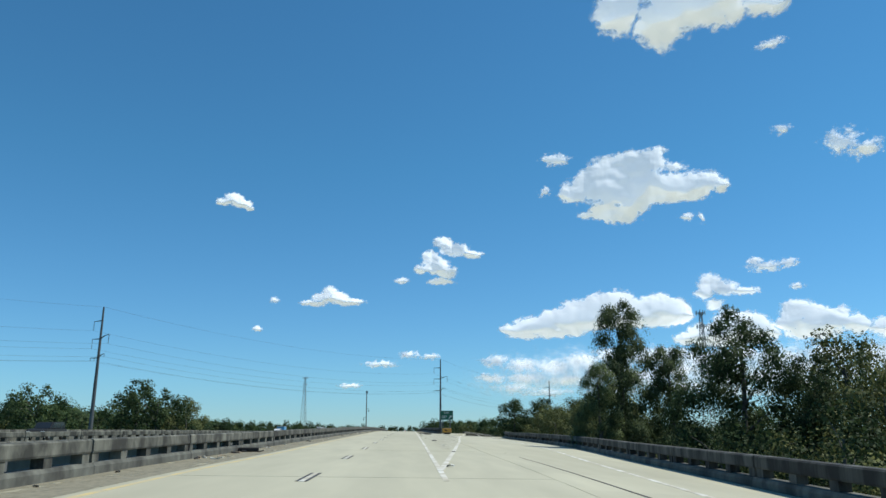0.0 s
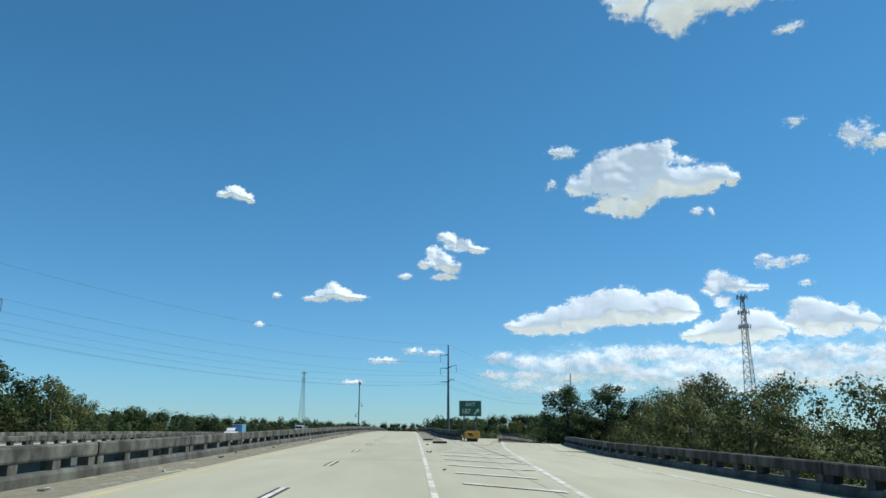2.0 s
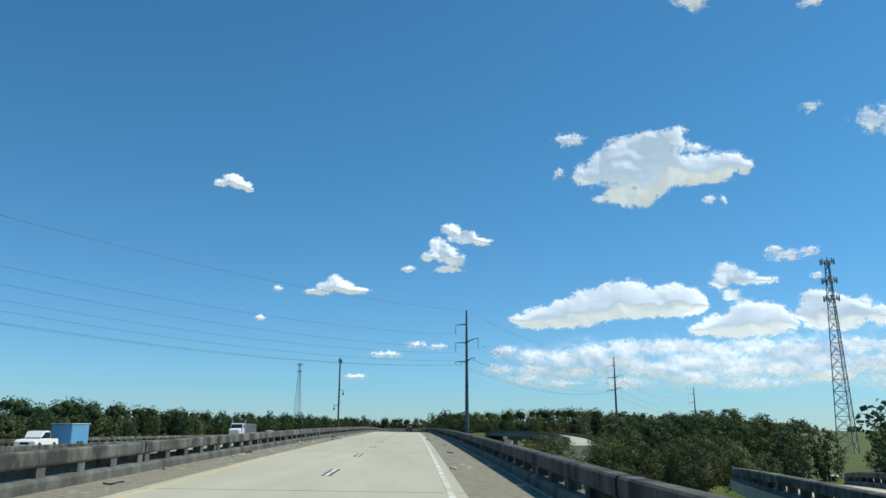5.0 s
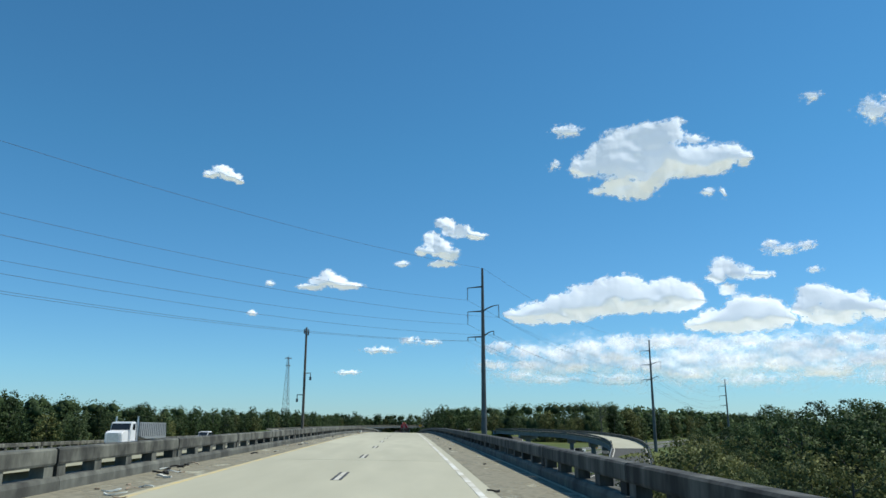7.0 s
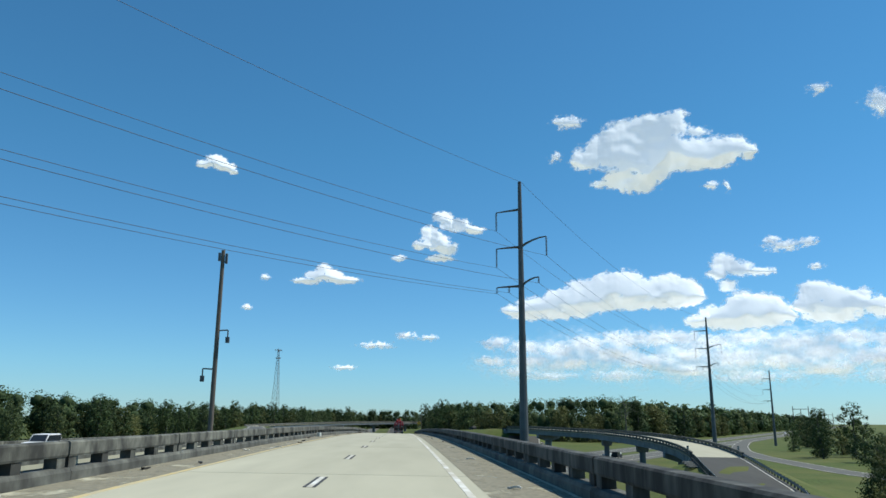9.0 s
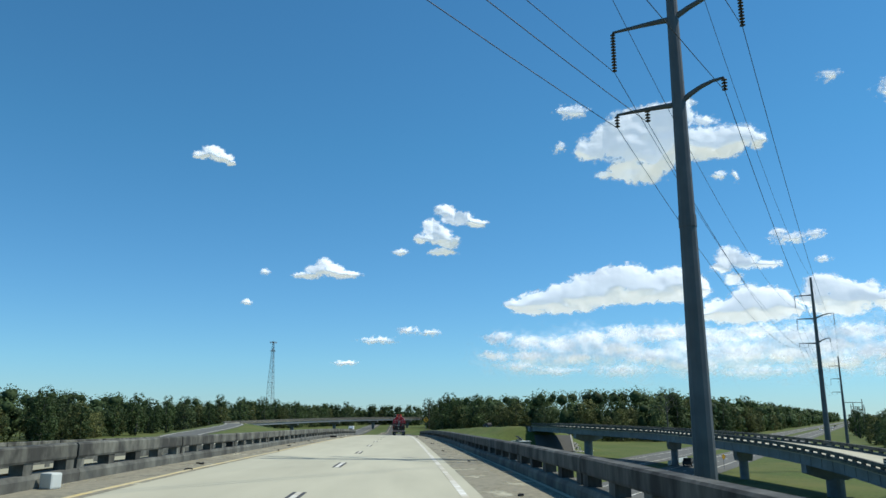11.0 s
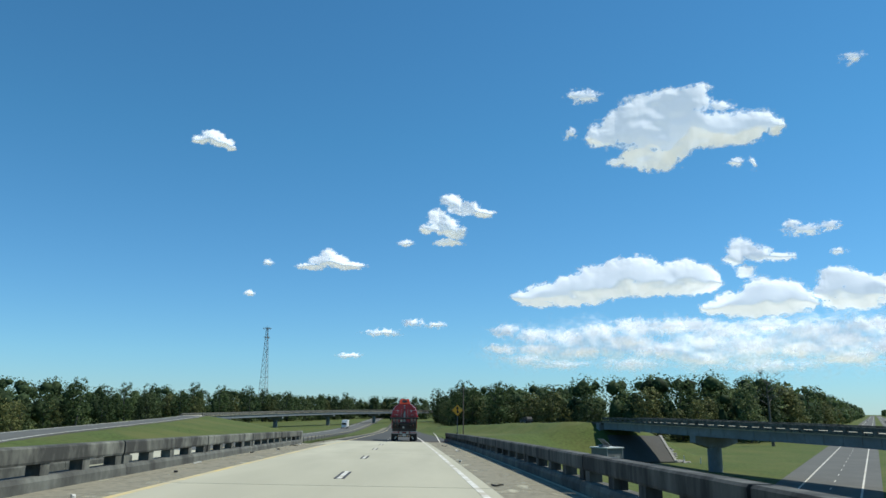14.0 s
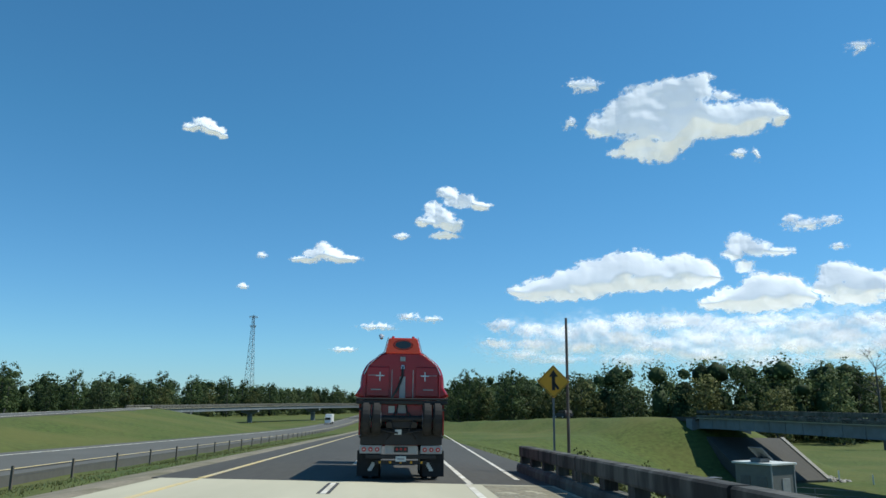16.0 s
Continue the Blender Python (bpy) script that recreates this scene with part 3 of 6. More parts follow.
outer = [road(rail_out(y), y, exit_drop(rail_out(y), y)) for y in np.arange(-40, 106, 4.0)] + [(x, y, z - 0.11) for x, y, z in offset_points(off_st, 4.0, 4.0) if y > 114]
op = np.array(outer)
os_ = np.r_[0, np.cumsum(np.linalg.norm(np.diff(op, axis=0), axis=1))]
outer = [tuple(float(np.interp(v, os_, op[:, i])) for i in range(3)) for v in np.arange(0, os_[-1], BAY)]
rail(outer, "dark open concrete rail along the exit lane and ramp", shade_tone=True)
rail([p for p in offset_points(off_st, -3.9) if p[1] > 136][:45], "open concrete rail on the inside of the exit ramp")

# end block of the median-side rail
eb = B()
x, y, z = road(left_off(420.6), 420.6)
prism(eb, [(-0.2, -0.1), (0.2, -0.1), (0.2, 0.82), (0.14, 0.9), (-0.14, 0.9), (-0.2, 0.82)], 0, 0.9)
end_block = part("rail_end_block", eb, M["concrete"])
end_block.location = (x, y, z)
tagged(end_block, "weathered concrete end block of the bridge rail", "concrete block", kind="structure")

# ------------------------------------------------------------------ the other carriageway, on its own bridge and bank
opp = thing("far_carriageway", label="parallel roadway of the opposite direction", category="road", kind="structure")
OPP = -21.5


def opp_drop(y):
    """How far the other carriageway lies below this one."""
    return -float(np.interp(y, [30, 76, 141, 200, 276, 310, 380, 460, 700], [0.25, 0.5, 1.0, 1.5, 2.0, 1.9, 1.5, 0.95, 0.3]))


def opp_off(y):
    return -7.5 + 7.5 * float(smooth01(np.array((y - 330) / 110.0)))


swept("deck_slab", [(OPP - 5.6, -0.3), (OPP + 5.2, -0.3), (OPP + 5.2, 0.02), (OPP - 5.6, 0.12)], [(x, y, z + opp_drop(y), h) for x, y, z, h in along(opp_off, -80, BRIDGE_END, 8.0, 0.15)], M["deck"], opp)
swept("asphalt", [(OPP - 5.6, -0.9), (OPP + 5.2, -0.9), (OPP + 5.2, 0.0), (OPP - 5.6, 0.05)], [(x, y, z + opp_drop(y), h) for x, y, z, h in along(opp_off, BRIDGE_END, 1500, 8.0, 0.05)], M["asphalt_grey"], opp)
for o in (OPP - 4.2, OPP - 1.4, OPP + 1.4, OPP + 3.9):
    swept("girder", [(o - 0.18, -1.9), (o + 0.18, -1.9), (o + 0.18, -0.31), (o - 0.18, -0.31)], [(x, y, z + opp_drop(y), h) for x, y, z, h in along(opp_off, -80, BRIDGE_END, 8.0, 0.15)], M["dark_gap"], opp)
for o, m in ((OPP - 3.7, "white_line"), (OPP + 3.7, "yellow_line")):
    swept("edge_line", [(o - 0.09, -0.01), (o + 0.09, -0.01), (o + 0.09, 0.01), (o - 0.09, 0.01)], [(x, y, z + opp_drop(y), h) for x, y, z, h in along(opp_off, BRIDGE_END, 1200, 8.0, 0.10)], M[m], opp)
for y in range(30, 430, 21):
    if y > 360 and y < 400:
        continue
    x, _, z = road(OPP + opp_off(y), y)
    z += opp_drop(y)
    bent = B()
    box(bent, (x, y, z - 1.5), (10.6, 1.1, 1.2))
    for o in (-4.0, 4.0):
        box(bent, (x + o, y, (z - 2.0 + LOW - 0.3) / 2), (0.9, 0.9, z - 2.0 - LOW + 0.3))
    part("bent", bent, M["dark_gap"], opp)
drop_all = lambda pts: [(x, y, z + opp_drop(y)) for x, y, z in pts]
rail(drop_all(bays_back(lambda y: OPP + 4.9 + opp_off(y), 418.0, 56)), "open concrete rail of the opposite carriageway", "opposite rails")
rail(drop_all(bays_back(lambda y: OPP - 5.3 + opp_off(y), 418.0, 56)), "open concrete rail of the opposite carriageway", "opposite rails")

# ------------------------------------------------------------------ the freeway below
fw_dir = Vector((0.5255, 0.8508, 0))


def freeway_strip(name, n0, n1, up, material, parent, s0=-900, s1=3800):
    """Between two distances across the freeway, along its line."""
    v = []
    for s in (s0, s1):
        for n in (n0, n1):
            v += [(FREEWAY_N[0] * n + fw_dir.x * s, FREEWAY_N[1] * n + fw_dir.y * s, LOW + up)]
    return part(name, mesh_of(name, v, [(0, 2, 3, 1)], material), material, parent)


freeway = thing("freeway", label="grey asphalt freeway with a grass median passing underneath", category="road", kind="structure")
for a, b in ((-205.6, -193.2), (-188.2, -175.6)):
    freeway_strip("carriageway", a, b, 0.03, M["asphalt_grey"], freeway)
for n in (-202.4, -195.4, -186.0, -179.0):
    freeway_strip("edge_line", n - 0.12, n + 0.12, 0.04, M["white_line"], freeway)
for n in (-198.9, -182.5):
    for k in range(-12, 60):
        freeway_strip("lane_dash", n - 0.08, n + 0.08, 0.04, M["white_line"], freeway, 330 + 12.2 * k, 333 + 12.2 * k)

slip = smooth_path([(x, y, LOW + 0.05) for x, y in ((88.5, 290), (88.8, 320), (87.5, 355), (88.5, 385), (92.5, 405), (97, 428), (103, 455), (116, 497), (138, 548), (165, 605), (190, 655))], 5.0)
slip_road = swept("slip_road", [(-3.4, -0.3), (3.4, -0.3), (3.4, 0), (-3.4, 0)], slip, M["asphalt_grey"])
tagged(slip_road, "narrow grey slip road through the grass", "road", kind="structure")
for o in (-3.0, 3.0):
    swept("edge_line", [(o - 0.09, -0.01), (o + 0.09, -0.01), (o + 0.09, 0.012), (o - 0.09, 0.012)], slip, M["white_line"], slip_road)


def slip_x(y):
    """Where the slip road lies across the plan."""
    return float(np.interp(y, [225, 240, 262, 290, 320, 355, 385, 428], [56, 74, 85, 88.5, 88.8, 87.5, 88.5, 97]))



# ------------------------------------------------------------------ ramp bridges
def ramp_bridge(name, st, label, width=8.4, columns=(), depth=1.25, slim=()):
    """A curved girder bridge with parapets, on columns."""
    r = thing(name, label=label, category="bridge", kind="structure")
    h = width / 2
    swept("deck", [(-h, -0.28), (h, -0.28), (h, 0), (-h, 0)], st, M["deck"], r)
    for o in (-h + 0.5, h - 0.5):
        swept("girder", [(o - 0.14, -depth - 0.28), (o + 0.14, -depth - 0.28), (o + 0.14, -0.29), (o - 0.14, -0.29)], st, M["girder"], r)
        swept("girder_flange", [(o - 0.28, -depth - 0.33), (o + 0.28, -depth - 0.33), (o + 0.28, -depth - 0.28), (o - 0.28, -depth - 0.28)], st, M["girder"], r)
    for o in (-h + 0.2, h - 0.2):
        swept("kerb", [(o - 0.2, -0.2), (o + 0.2, -0.2), (o + 0.2, 0.22), (o - 0.2, 0.22)], st, M["curb"], r)
        swept("parapet_beam", [(o - 0.16, 0.45), (o + 0.16, 0.45), (o + 0.16, 0.85), (o - 0.16, 0.85)], st, M["curb"], r)
        bm = B()
        for p, q in zip(offset_points(st, o, 2.4), offset_points(st, o, 2.4)[1:]):
            d = Vector(q) - Vector(p)
            m = Matrix.Translation(p) @ Matrix.Rotation(math.atan2(-d.x, d.y), 4, "Z")
            box(bm, (0, 0, 0.33), (0.24, 0.7, 0.26), m)
        tagged(part("parapet_posts", bm, M["curb"], r), kind="stuff")
    for o in (-h + 0.345, h - 0.345):
        bm = B()
        for p, q in zip(offset_points(st, o, 3.1), offset_points(st, o, 3.1)[1:]):
            d = Vector(q) - Vector(p)
            m = Matrix.Translation(p) @ Matrix.Rotation(math.atan2(-d.x, d.y), 4, "Z")
            box(bm, (0, 0, -0.29 - depth / 2), (0.08, 0.10, depth - 0.06), m)
        part("girder_stiffeners", bm, M["girder"], r)
    for i in columns:
        x, y, z, a = st[i]
        g = min(land(x, y), z - 3)
        bm = B()
        m = Matrix.Translation((x, y, 0)) @ Matrix.Rotation(-a, 4, "Z")
        k = 0.16 if i in slim else 0.46
        prism(bm, [(-width * k, 0), (width * k, 0), (width * k, -1.1), (width * 0.14, -1.9), (-width * 0.14, -1.9), (-width * k, -1.1)], -0.75, 0.75)
        bmesh.ops.transform(bm, matrix=m @ Matrix.Translation((0, 0, z - depth - 0.33)), verts=bm.verts[:])
        part("pier_cap", bm, M["girder"], r)
        bm = B()
        rod(bm, m @ Vector((0, 0, g - 0.3)), m @ Vector((0, 0, z - depth - (0.6 if i in slim else 2.1))), 0.72 if i in slim else 1.1, n=16)
        part("pier_column", bm, M["girder"], r)
    return r


on_st = smooth_path(RAMP_ON, 4.0)
cut = min(range(len(on_st)), key=lambda i: abs(on_st[i][1] - 519))
start = min(range(len(on_st)), key=lambda i: abs(on_st[i][1] - 355))
near = lambda yy: min(range(start, cut), key=lambda i: abs(on_st[i][1] - yy)) - start
ramp_bridge("ramp_bridge", on_st[start:cut + 1], "curved grey girder ramp bridge over the freeway", columns=(near(486), near(449), near(411), near(384)), slim=(near(449), near(411)))
on_road = swept("ramp_road", [(-4.2, -0.6), (4.2, -0.6), (4.2, -0.02), (-4.2, -0.02)], on_st[cut:], M["asphalt"])
tagged(on_road, "asphalt ramp on a grass bank joining the road", "road", kind="structure")
on_low = swept("ramp_approach", [(-4.2, -1.5), (4.2, -1.5), (4.2, -0.02), (-4.2, -0.02)], on_st[: start + 1], M["asphalt"])
tagged(on_low, "dark asphalt approach to the ramp bridge", "road", kind="structure")
low_st = on_st[: start + 1]
for o, m in ((-3.5, "white_line"), (3.5, "white_line")):
    swept("edge_line", [(o - 0.09, -0.03), (o + 0.09, -0.03), (o + 0.09, -0.008), (o - 0.09, -0.008)], low_st, M[m], on_low)
for (x, y, z, a), back in ((on_st[cut], 1.1), (on_st[start], -1.1)):
    bm = B()
    box(bm, (0, back, -3.6), (9.4, 1.4, 6.6), Matrix.Rotation(-a, 4, "Z"))
    abut = part("abutment", bm, M["girder"])
    abut.location = (x, y, z)
    tagged(abut, "grey concrete abutment of the ramp bridge", "abutment", kind="structure")
for side in (-4.0, 4.0):
    gr = thing("guard_rail", label="dark weathered steel guard rail on pale posts", category="guard rail", group="ramp guard rails")
    line_st = low_st[len(low_st) // 2:]
    o = side
    swept("beam", [(o - 0.03, 0.38), (o + 0.05, 0.42), (o - 0.03, 0.54), (o + 0.05, 0.64), (o - 0.03, 0.70), (o - 0.05, 0.54)], line_st, M["girder"], gr)
    for p in offset_points(line_st, side + 0.14 * (1 if side > 0 else -1), 1.9):
        part("post", box(B(), (p[0], p[1], p[2] + 0.1), (0.15, 0.15, 1.15)), M["curb"], gr)
    x, y, z, a = on_st[start + 1]
    c, sn = math.cos(a), math.sin(a)
    om = thing("object_marker", (x + c * side * 1.02, y - sn * side * 1.02, z), -math.degrees(a), "striped black and white marker plate at the bridge end", "road sign", "bridge end markers")
    part("post", box(B(), (0, 0, 0.4), (0.06, 0.05, 1.0)), M["steel_pole"], om)
    part("plate", box(B(), (0, -0.045, 1.0), (0.34, 0.03, 0.95)), M["rubber"], om)
    for k in range(3):
        bm = B()
        d = 1 if side > 0 else -1
        prism(bm, [(-0.15, 0.62 + 0.28 * k - 0.05 * d), (0.15, 0.62 + 0.28 * k + 0.10 * d), (0.15, 0.74 + 0.28 * k + 0.10 * d), (-0.15, 0.74 + 0.28 * k - 0.05 * d)], -0.068, -0.058)
        part("stripe", bm, M["white_line"], om)
x, y, z, a = on_st[start - 1]
flume = thing("slope_drain", (x, y, z), -math.degrees(a), "row of pale concrete slabs stepping down the bank", "drain", kind="structure")
for k in range(7):
    part("slab", box(B(), (-5.0 - 0.25 * (k % 2), -1.2 - 1.5 * k, -0.34 - 0.05 * k), (1.9, 1.15, 0.16), bevel=0.03), M["curb"], flume)

left_st = smooth_path(RAMP_LEFT, 4.0)
left_road = swept("left_ramp_road", [(-4.0, -0.6), (4.0, -0.6), (4.0, 0.0), (-4.0, 0.0)], left_st, M["asphalt_grey"])
tagged(left_road, "grey asphalt ramp climbing a grass bank", "road", kind="structure")
for o in (-3.3, 3.3):
    swept("edge_line", [(o - 0.12, -0.01), (o + 0.12, -0.01), (o + 0.12, 0.012), (o - 0.12, 0.012)], left_st, M["white_line"], left_road)
FLY = [(-87, 652, -0.5), (-84, 700, -0.3), (-72, 760, 0.3), (-52, 820, 0.9), (-28, 880, 1.3), (0, 950, 1.4), (24, 1010, 1.4)]
ramp_bridge("flyover_bridge", smooth_path(FLY, 5.0), "distant grey girder flyover with open parapets", columns=(7, 20, 33, 46, 60))

# ------------------------------------------------------------------ clouds
def cloud_material():
    m = bpy.data.materials.new("self_lit_cumulus_vapour")
    m.use_nodes = True
    n, l = m.node_tree.nodes, m.node_tree.links
    n.clear()
    o = n.new("ShaderNodeOutputMaterial")
    at = n.new("ShaderNodeAttribute")
    at.attribute_name = "vapour"
    tc = n.new("ShaderNodeTexCoord")
    nz = n.new("ShaderNodeTexNoise")
    nz.inputs["Scale"].default_value, nz.inputs["Detail"].default_value, nz.inputs["Roughness"].default_value = 0.03, 8, 0.6
    l.new(tc.outputs["Object"], nz.inputs["Vector"])
    c = n.new("ShaderNodeMath")
    c.operation = "MULTIPLY_ADD"
    c.inputs[1].default_value, c.inputs[2].default_value = 0.30, -0.15
    l.new(nz.outputs[0], c.inputs[0])
    s = n.new("ShaderNodeMath")
    s.operation = "ADD"
    l.new(at.outputs["Fac"], s.inputs[0])
    l.new(c.outputs[0], s.inputs[1])
    r = n.new("ShaderNodeMapRange")
    r.interpolation_type = "SMOOTHSTEP"
    r.inputs[1].default_value, r.inputs[2].default_value = 0.0, 0.52
    l.new(s.outputs[0], r.inputs[0])
    # The emission adds a glow that lifts the clouds' shaded sides.
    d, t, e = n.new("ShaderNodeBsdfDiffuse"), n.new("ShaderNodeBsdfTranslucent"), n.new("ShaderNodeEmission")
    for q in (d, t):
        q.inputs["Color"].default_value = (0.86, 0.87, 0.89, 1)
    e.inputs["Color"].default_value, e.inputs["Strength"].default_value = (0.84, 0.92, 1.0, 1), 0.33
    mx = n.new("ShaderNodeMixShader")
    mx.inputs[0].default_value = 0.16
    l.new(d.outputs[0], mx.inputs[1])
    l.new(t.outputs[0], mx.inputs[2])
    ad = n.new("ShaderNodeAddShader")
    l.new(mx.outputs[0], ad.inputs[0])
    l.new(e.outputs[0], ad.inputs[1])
    tr = n.new("ShaderNodeBsdfTransparent")
    fin = n.new("ShaderNodeMixShader")
    l.new(r.outputs[0], fin.inputs[0])
    l.new(tr.outputs[0], fin.inputs[1])
    l.new(ad.outputs[0], fin.inputs[2])
    l.new(fin.outputs[0], o.inputs[0])
    return m


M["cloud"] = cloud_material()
SEEN_FROM = Vector((0, 208, 2.8))
_perm = np.random.default_rng(3).permutation(4096)


def lattice_noise(x, y, seed):
    """Smooth gradient noise on the plane, about -0.7 to 0.7."""
    i, j = np.floor(x).astype(int), np.floor(y).astype(int)
    u, v = x - i, y - j

    def corner(a, b):
        h = _perm[(_perm[(i + a + 57 * seed) & 4095] + j + b) & 4095] * (2 * math.pi / 4096)
        return np.cos(h) * (u - a) + np.sin(h) * (v - b)

    su, sv = u * u * u * (u * (6 * u - 15) + 10), v * v * v * (v * (6 * v - 15) + 10)
    top = corner(0, 0) * (1 - su) + corner(1, 0) * su
    return top * (1 - sv) + (corner(0, 1) * (1 - su) + corner(1, 1) * su) * sv


def fractal(x, y, seed, octaves, gain=0.5, billow=False):
    out, amp, f = np.zeros(x.shape), 1.0, 1.0
    for k in range(octaves):
        n = lattice_noise(x * f + 3.7 * k, y * f - 1.9 * k, seed + k)
        out += amp * (1 - 2.6 * np.abs(n) if billow else 1.6 * n)
        amp, f = amp * gain, f * 2.05
    return out


def cloud(puffs, dist=4650.0, soft=1.0, seen=SEEN_FROM, label="bright white cumulus cloud in the blue sky", rough=1.0, tilt=0.8, grain=1.0, depth=1.6, base=0.8):
    """A heap of vapour; puffs are (azimuth, elevation, half width, half height) in degrees from the road."""
    p = np.array(puffs, float)
    az, el = float(np.average(p[:, 0], weights=p[:, 2])), float(np.average(p[:, 1], weights=p[:, 2]))
    u0, u1 = (p[:, 0] - p[:, 2]).min() - 0.6 - az, (p[:, 0] + p[:, 2]).max() + 0.6 - az
    v0, v1 = (p[:, 1] - p[:, 3]).min() - 0.45 - el, (p[:, 1] + p[:, 3]).max() + 0.45 - el
    step = max(0.05, 0.0042 * max(u1 - u0, v1 - v0))
    U, V = np.meshgrid(np.arange(u0, u1, step), np.arange(v0, v1, step))
    seed = int(abs(az * 31 + el * 17)) % 900
    mean = float(np.mean(p[:, 3]))
    k = 0.75 / max(0.35, mean) ** 0.6
    wu, wv = fractal(U * 1.1 * k, V * 1.3 * k, seed + 11, 4), fractal(U * 1.1 * k, V * 1.3 * k, seed + 23, 4)
    Uw, Vw = U + 0.20 * mean * wu * rough, V + 0.15 * mean * wv * rough
    D, G = np.full(U.shape, -1.0), np.zeros(U.shape)
    for a, e, ra, re in p:
        q = ((Uw + az - a) / ra) ** 2 + ((Vw + el - e) / re) ** 2
        D = np.maximum(D, (1 - np.sqrt(q)) * min(1.0, re / mean) ** 0.5)
        G += np.exp(-1.1 * q) * re / mean
    puffy = fractal(U * 1.1 * k, V * 1.4 * k, seed + 5, 5, 0.5, True) - 0.75
    swell = fractal(U * 0.85 * k, V * 1.1 * k, seed + 71, 2, 0.35)
    fine = fractal(U * 4.0 * k, V * 4.6 * k, seed + 41, 4, 0.6)
    D = 1.15 * D + 0.04 + rough * (0.22 * puffy + 0.13 * grain * fine)
    body = 1 - np.exp(-1.2 * G)
    D += 0.5 * np.clip(body - 0.62, 0, 1) * soft
    keep = D > -0.25
    full = D > 0.12
    low_v = np.where(full, V, 99.0).min(0)
    high_v = np.where(full, V, -99.0).max(0)
    some = full.any(0)
    rise, lift_top = np.ones(V.shape), tilt * V
    if some.any():
        cols = np.arange(len(some))
        span = max(3, int(0.9 * mean / step))
        kernel = np.ones(2 * span + 1) / (2 * span + 1)
        low_v, high_v = (np.convolve(np.pad(np.interp(cols, cols[some], q[some]), span, "edge"), kernel, "valid") for q in (low_v, high_v))
        rise = np.clip((V - low_v) / np.maximum(0.3, high_v - low_v) + 0.10 * swell, 0, 1)
        lift_top = tilt * np.maximum(0.5, high_v - low_v) * np.clip(rise - 0.30, 0, 1)
    lift = mean * (body * (depth + 0.30 * swell) + base * smooth01(rise / 0.42)) - lift_top
    ang = dist * math.pi / 180
    c0 = Vector((math.sin(radians(az)) * math.cos(radians(el)), math.cos(radians(az)) * math.cos(radians(el)), math.sin(radians(el))))
    right = Vector((math.cos(radians(az)), -math.sin(radians(az)), 0))
    upv = right.cross(c0)
    grow = keep.copy()
    grow[1:] |= keep[:-1]
    grow[:-1] |= keep[1:]
    grow[:, 1:] |= keep[:, :-1]
    grow[:, :-1] |= keep[:, 1:]
    index = -np.ones(U.shape, int)
    index[grow] = np.arange(int(grow.sum()))
    w = np.stack([U[grow], V[grow], -lift[grow]], 1) * ang
    verts = w @ np.array([right[:], upv[:], c0[:]])
    q = np.stack([index[:-1, :-1], index[:-1, 1:], index[1:, 1:], index[1:, :-1]], -1).reshape(-1, 4)
    me = quads("cloud", verts, q[q.min(1) >= 0], M["cloud"])
    me.shade_smooth()
    me.attributes.new("vapour", "FLOAT", "POINT").data.foreach_set("value", (D[grow] * soft).astype(np.float32))
    ob = part("cloud", me, None)
    ob.location = seen + c0 * dist
    ob.visible_shadow = False
    return tagged(ob, label, "cloud", "cumulus clouds")


GREY = "broad white cumulus cloud with a grey flat base"
SHRED = "small thin shred of white cloud"
BANK = "low pale bank of cumulus near the horizon"
cloud([(14.3, 19.72, 1.42, 1.02), (15.7, 20.27, 1.53, 1.34), (17.0, 21.01, 1.74, 1.5), (18.6, 21.29, 1.8, 1.4), (20.1, 21.47, 1.48, 1.14), (21.0, 22.2, 0.67, 0.57), (22.2, 20.92, 0.99, 0.41), (17.6, 19.49, 2.56, 1.42), (19.5, 19.74, 1.89, 1.49), (21.6, 19.41, 1.84, 1.06), (23.5, 19.33, 1.44, 1.13), (24.5, 19.61, 1.03, 0.88), (25.5, 19.09, 0.63, 0.72), (22.6, 18.61, 2.01, 0.65), (16.6, 17.87, 1.63, 0.76), (17.9, 17.48, 1.61, 0.76), (15.1, 17.75, 0.79, 0.43), (19.2, 18.09, 1.18, 0.58), (20.5, 18.61, 1.16, 0.5)], 2822.0)
cloud([(2.4, 15.48, 0.91, 0.53), (3.3, 14.91, 1.36, 0.61), (4.8, 14.51, 0.9, 0.39), (1.3, 14.37, 0.73, 0.53), (1.8, 13.63, 1.17, 0.75), (0.6, 13.27, 0.63, 0.44), (2.7, 13.07, 0.99, 0.53), (2.2, 12.32, 1.26, 0.31)], 3965.0)
cloud([(-6.9, 11.33, 0.61, 0.43), (-7.5, 10.79, 0.87, 0.43), (-6.2, 10.83, 0.88, 0.52), (-5.5, 10.51, 1.41, 0.35), (-8.1, 10.33, 1.21, 0.26)])
cloud([(-15.5, 18.86, 0.84, 0.37), (-16.3, 18.44, 0.67, 0.33), (-14.9, 18.42, 0.93, 0.37), (-14.2, 18.07, 0.34, 0.21)], 2621.0)
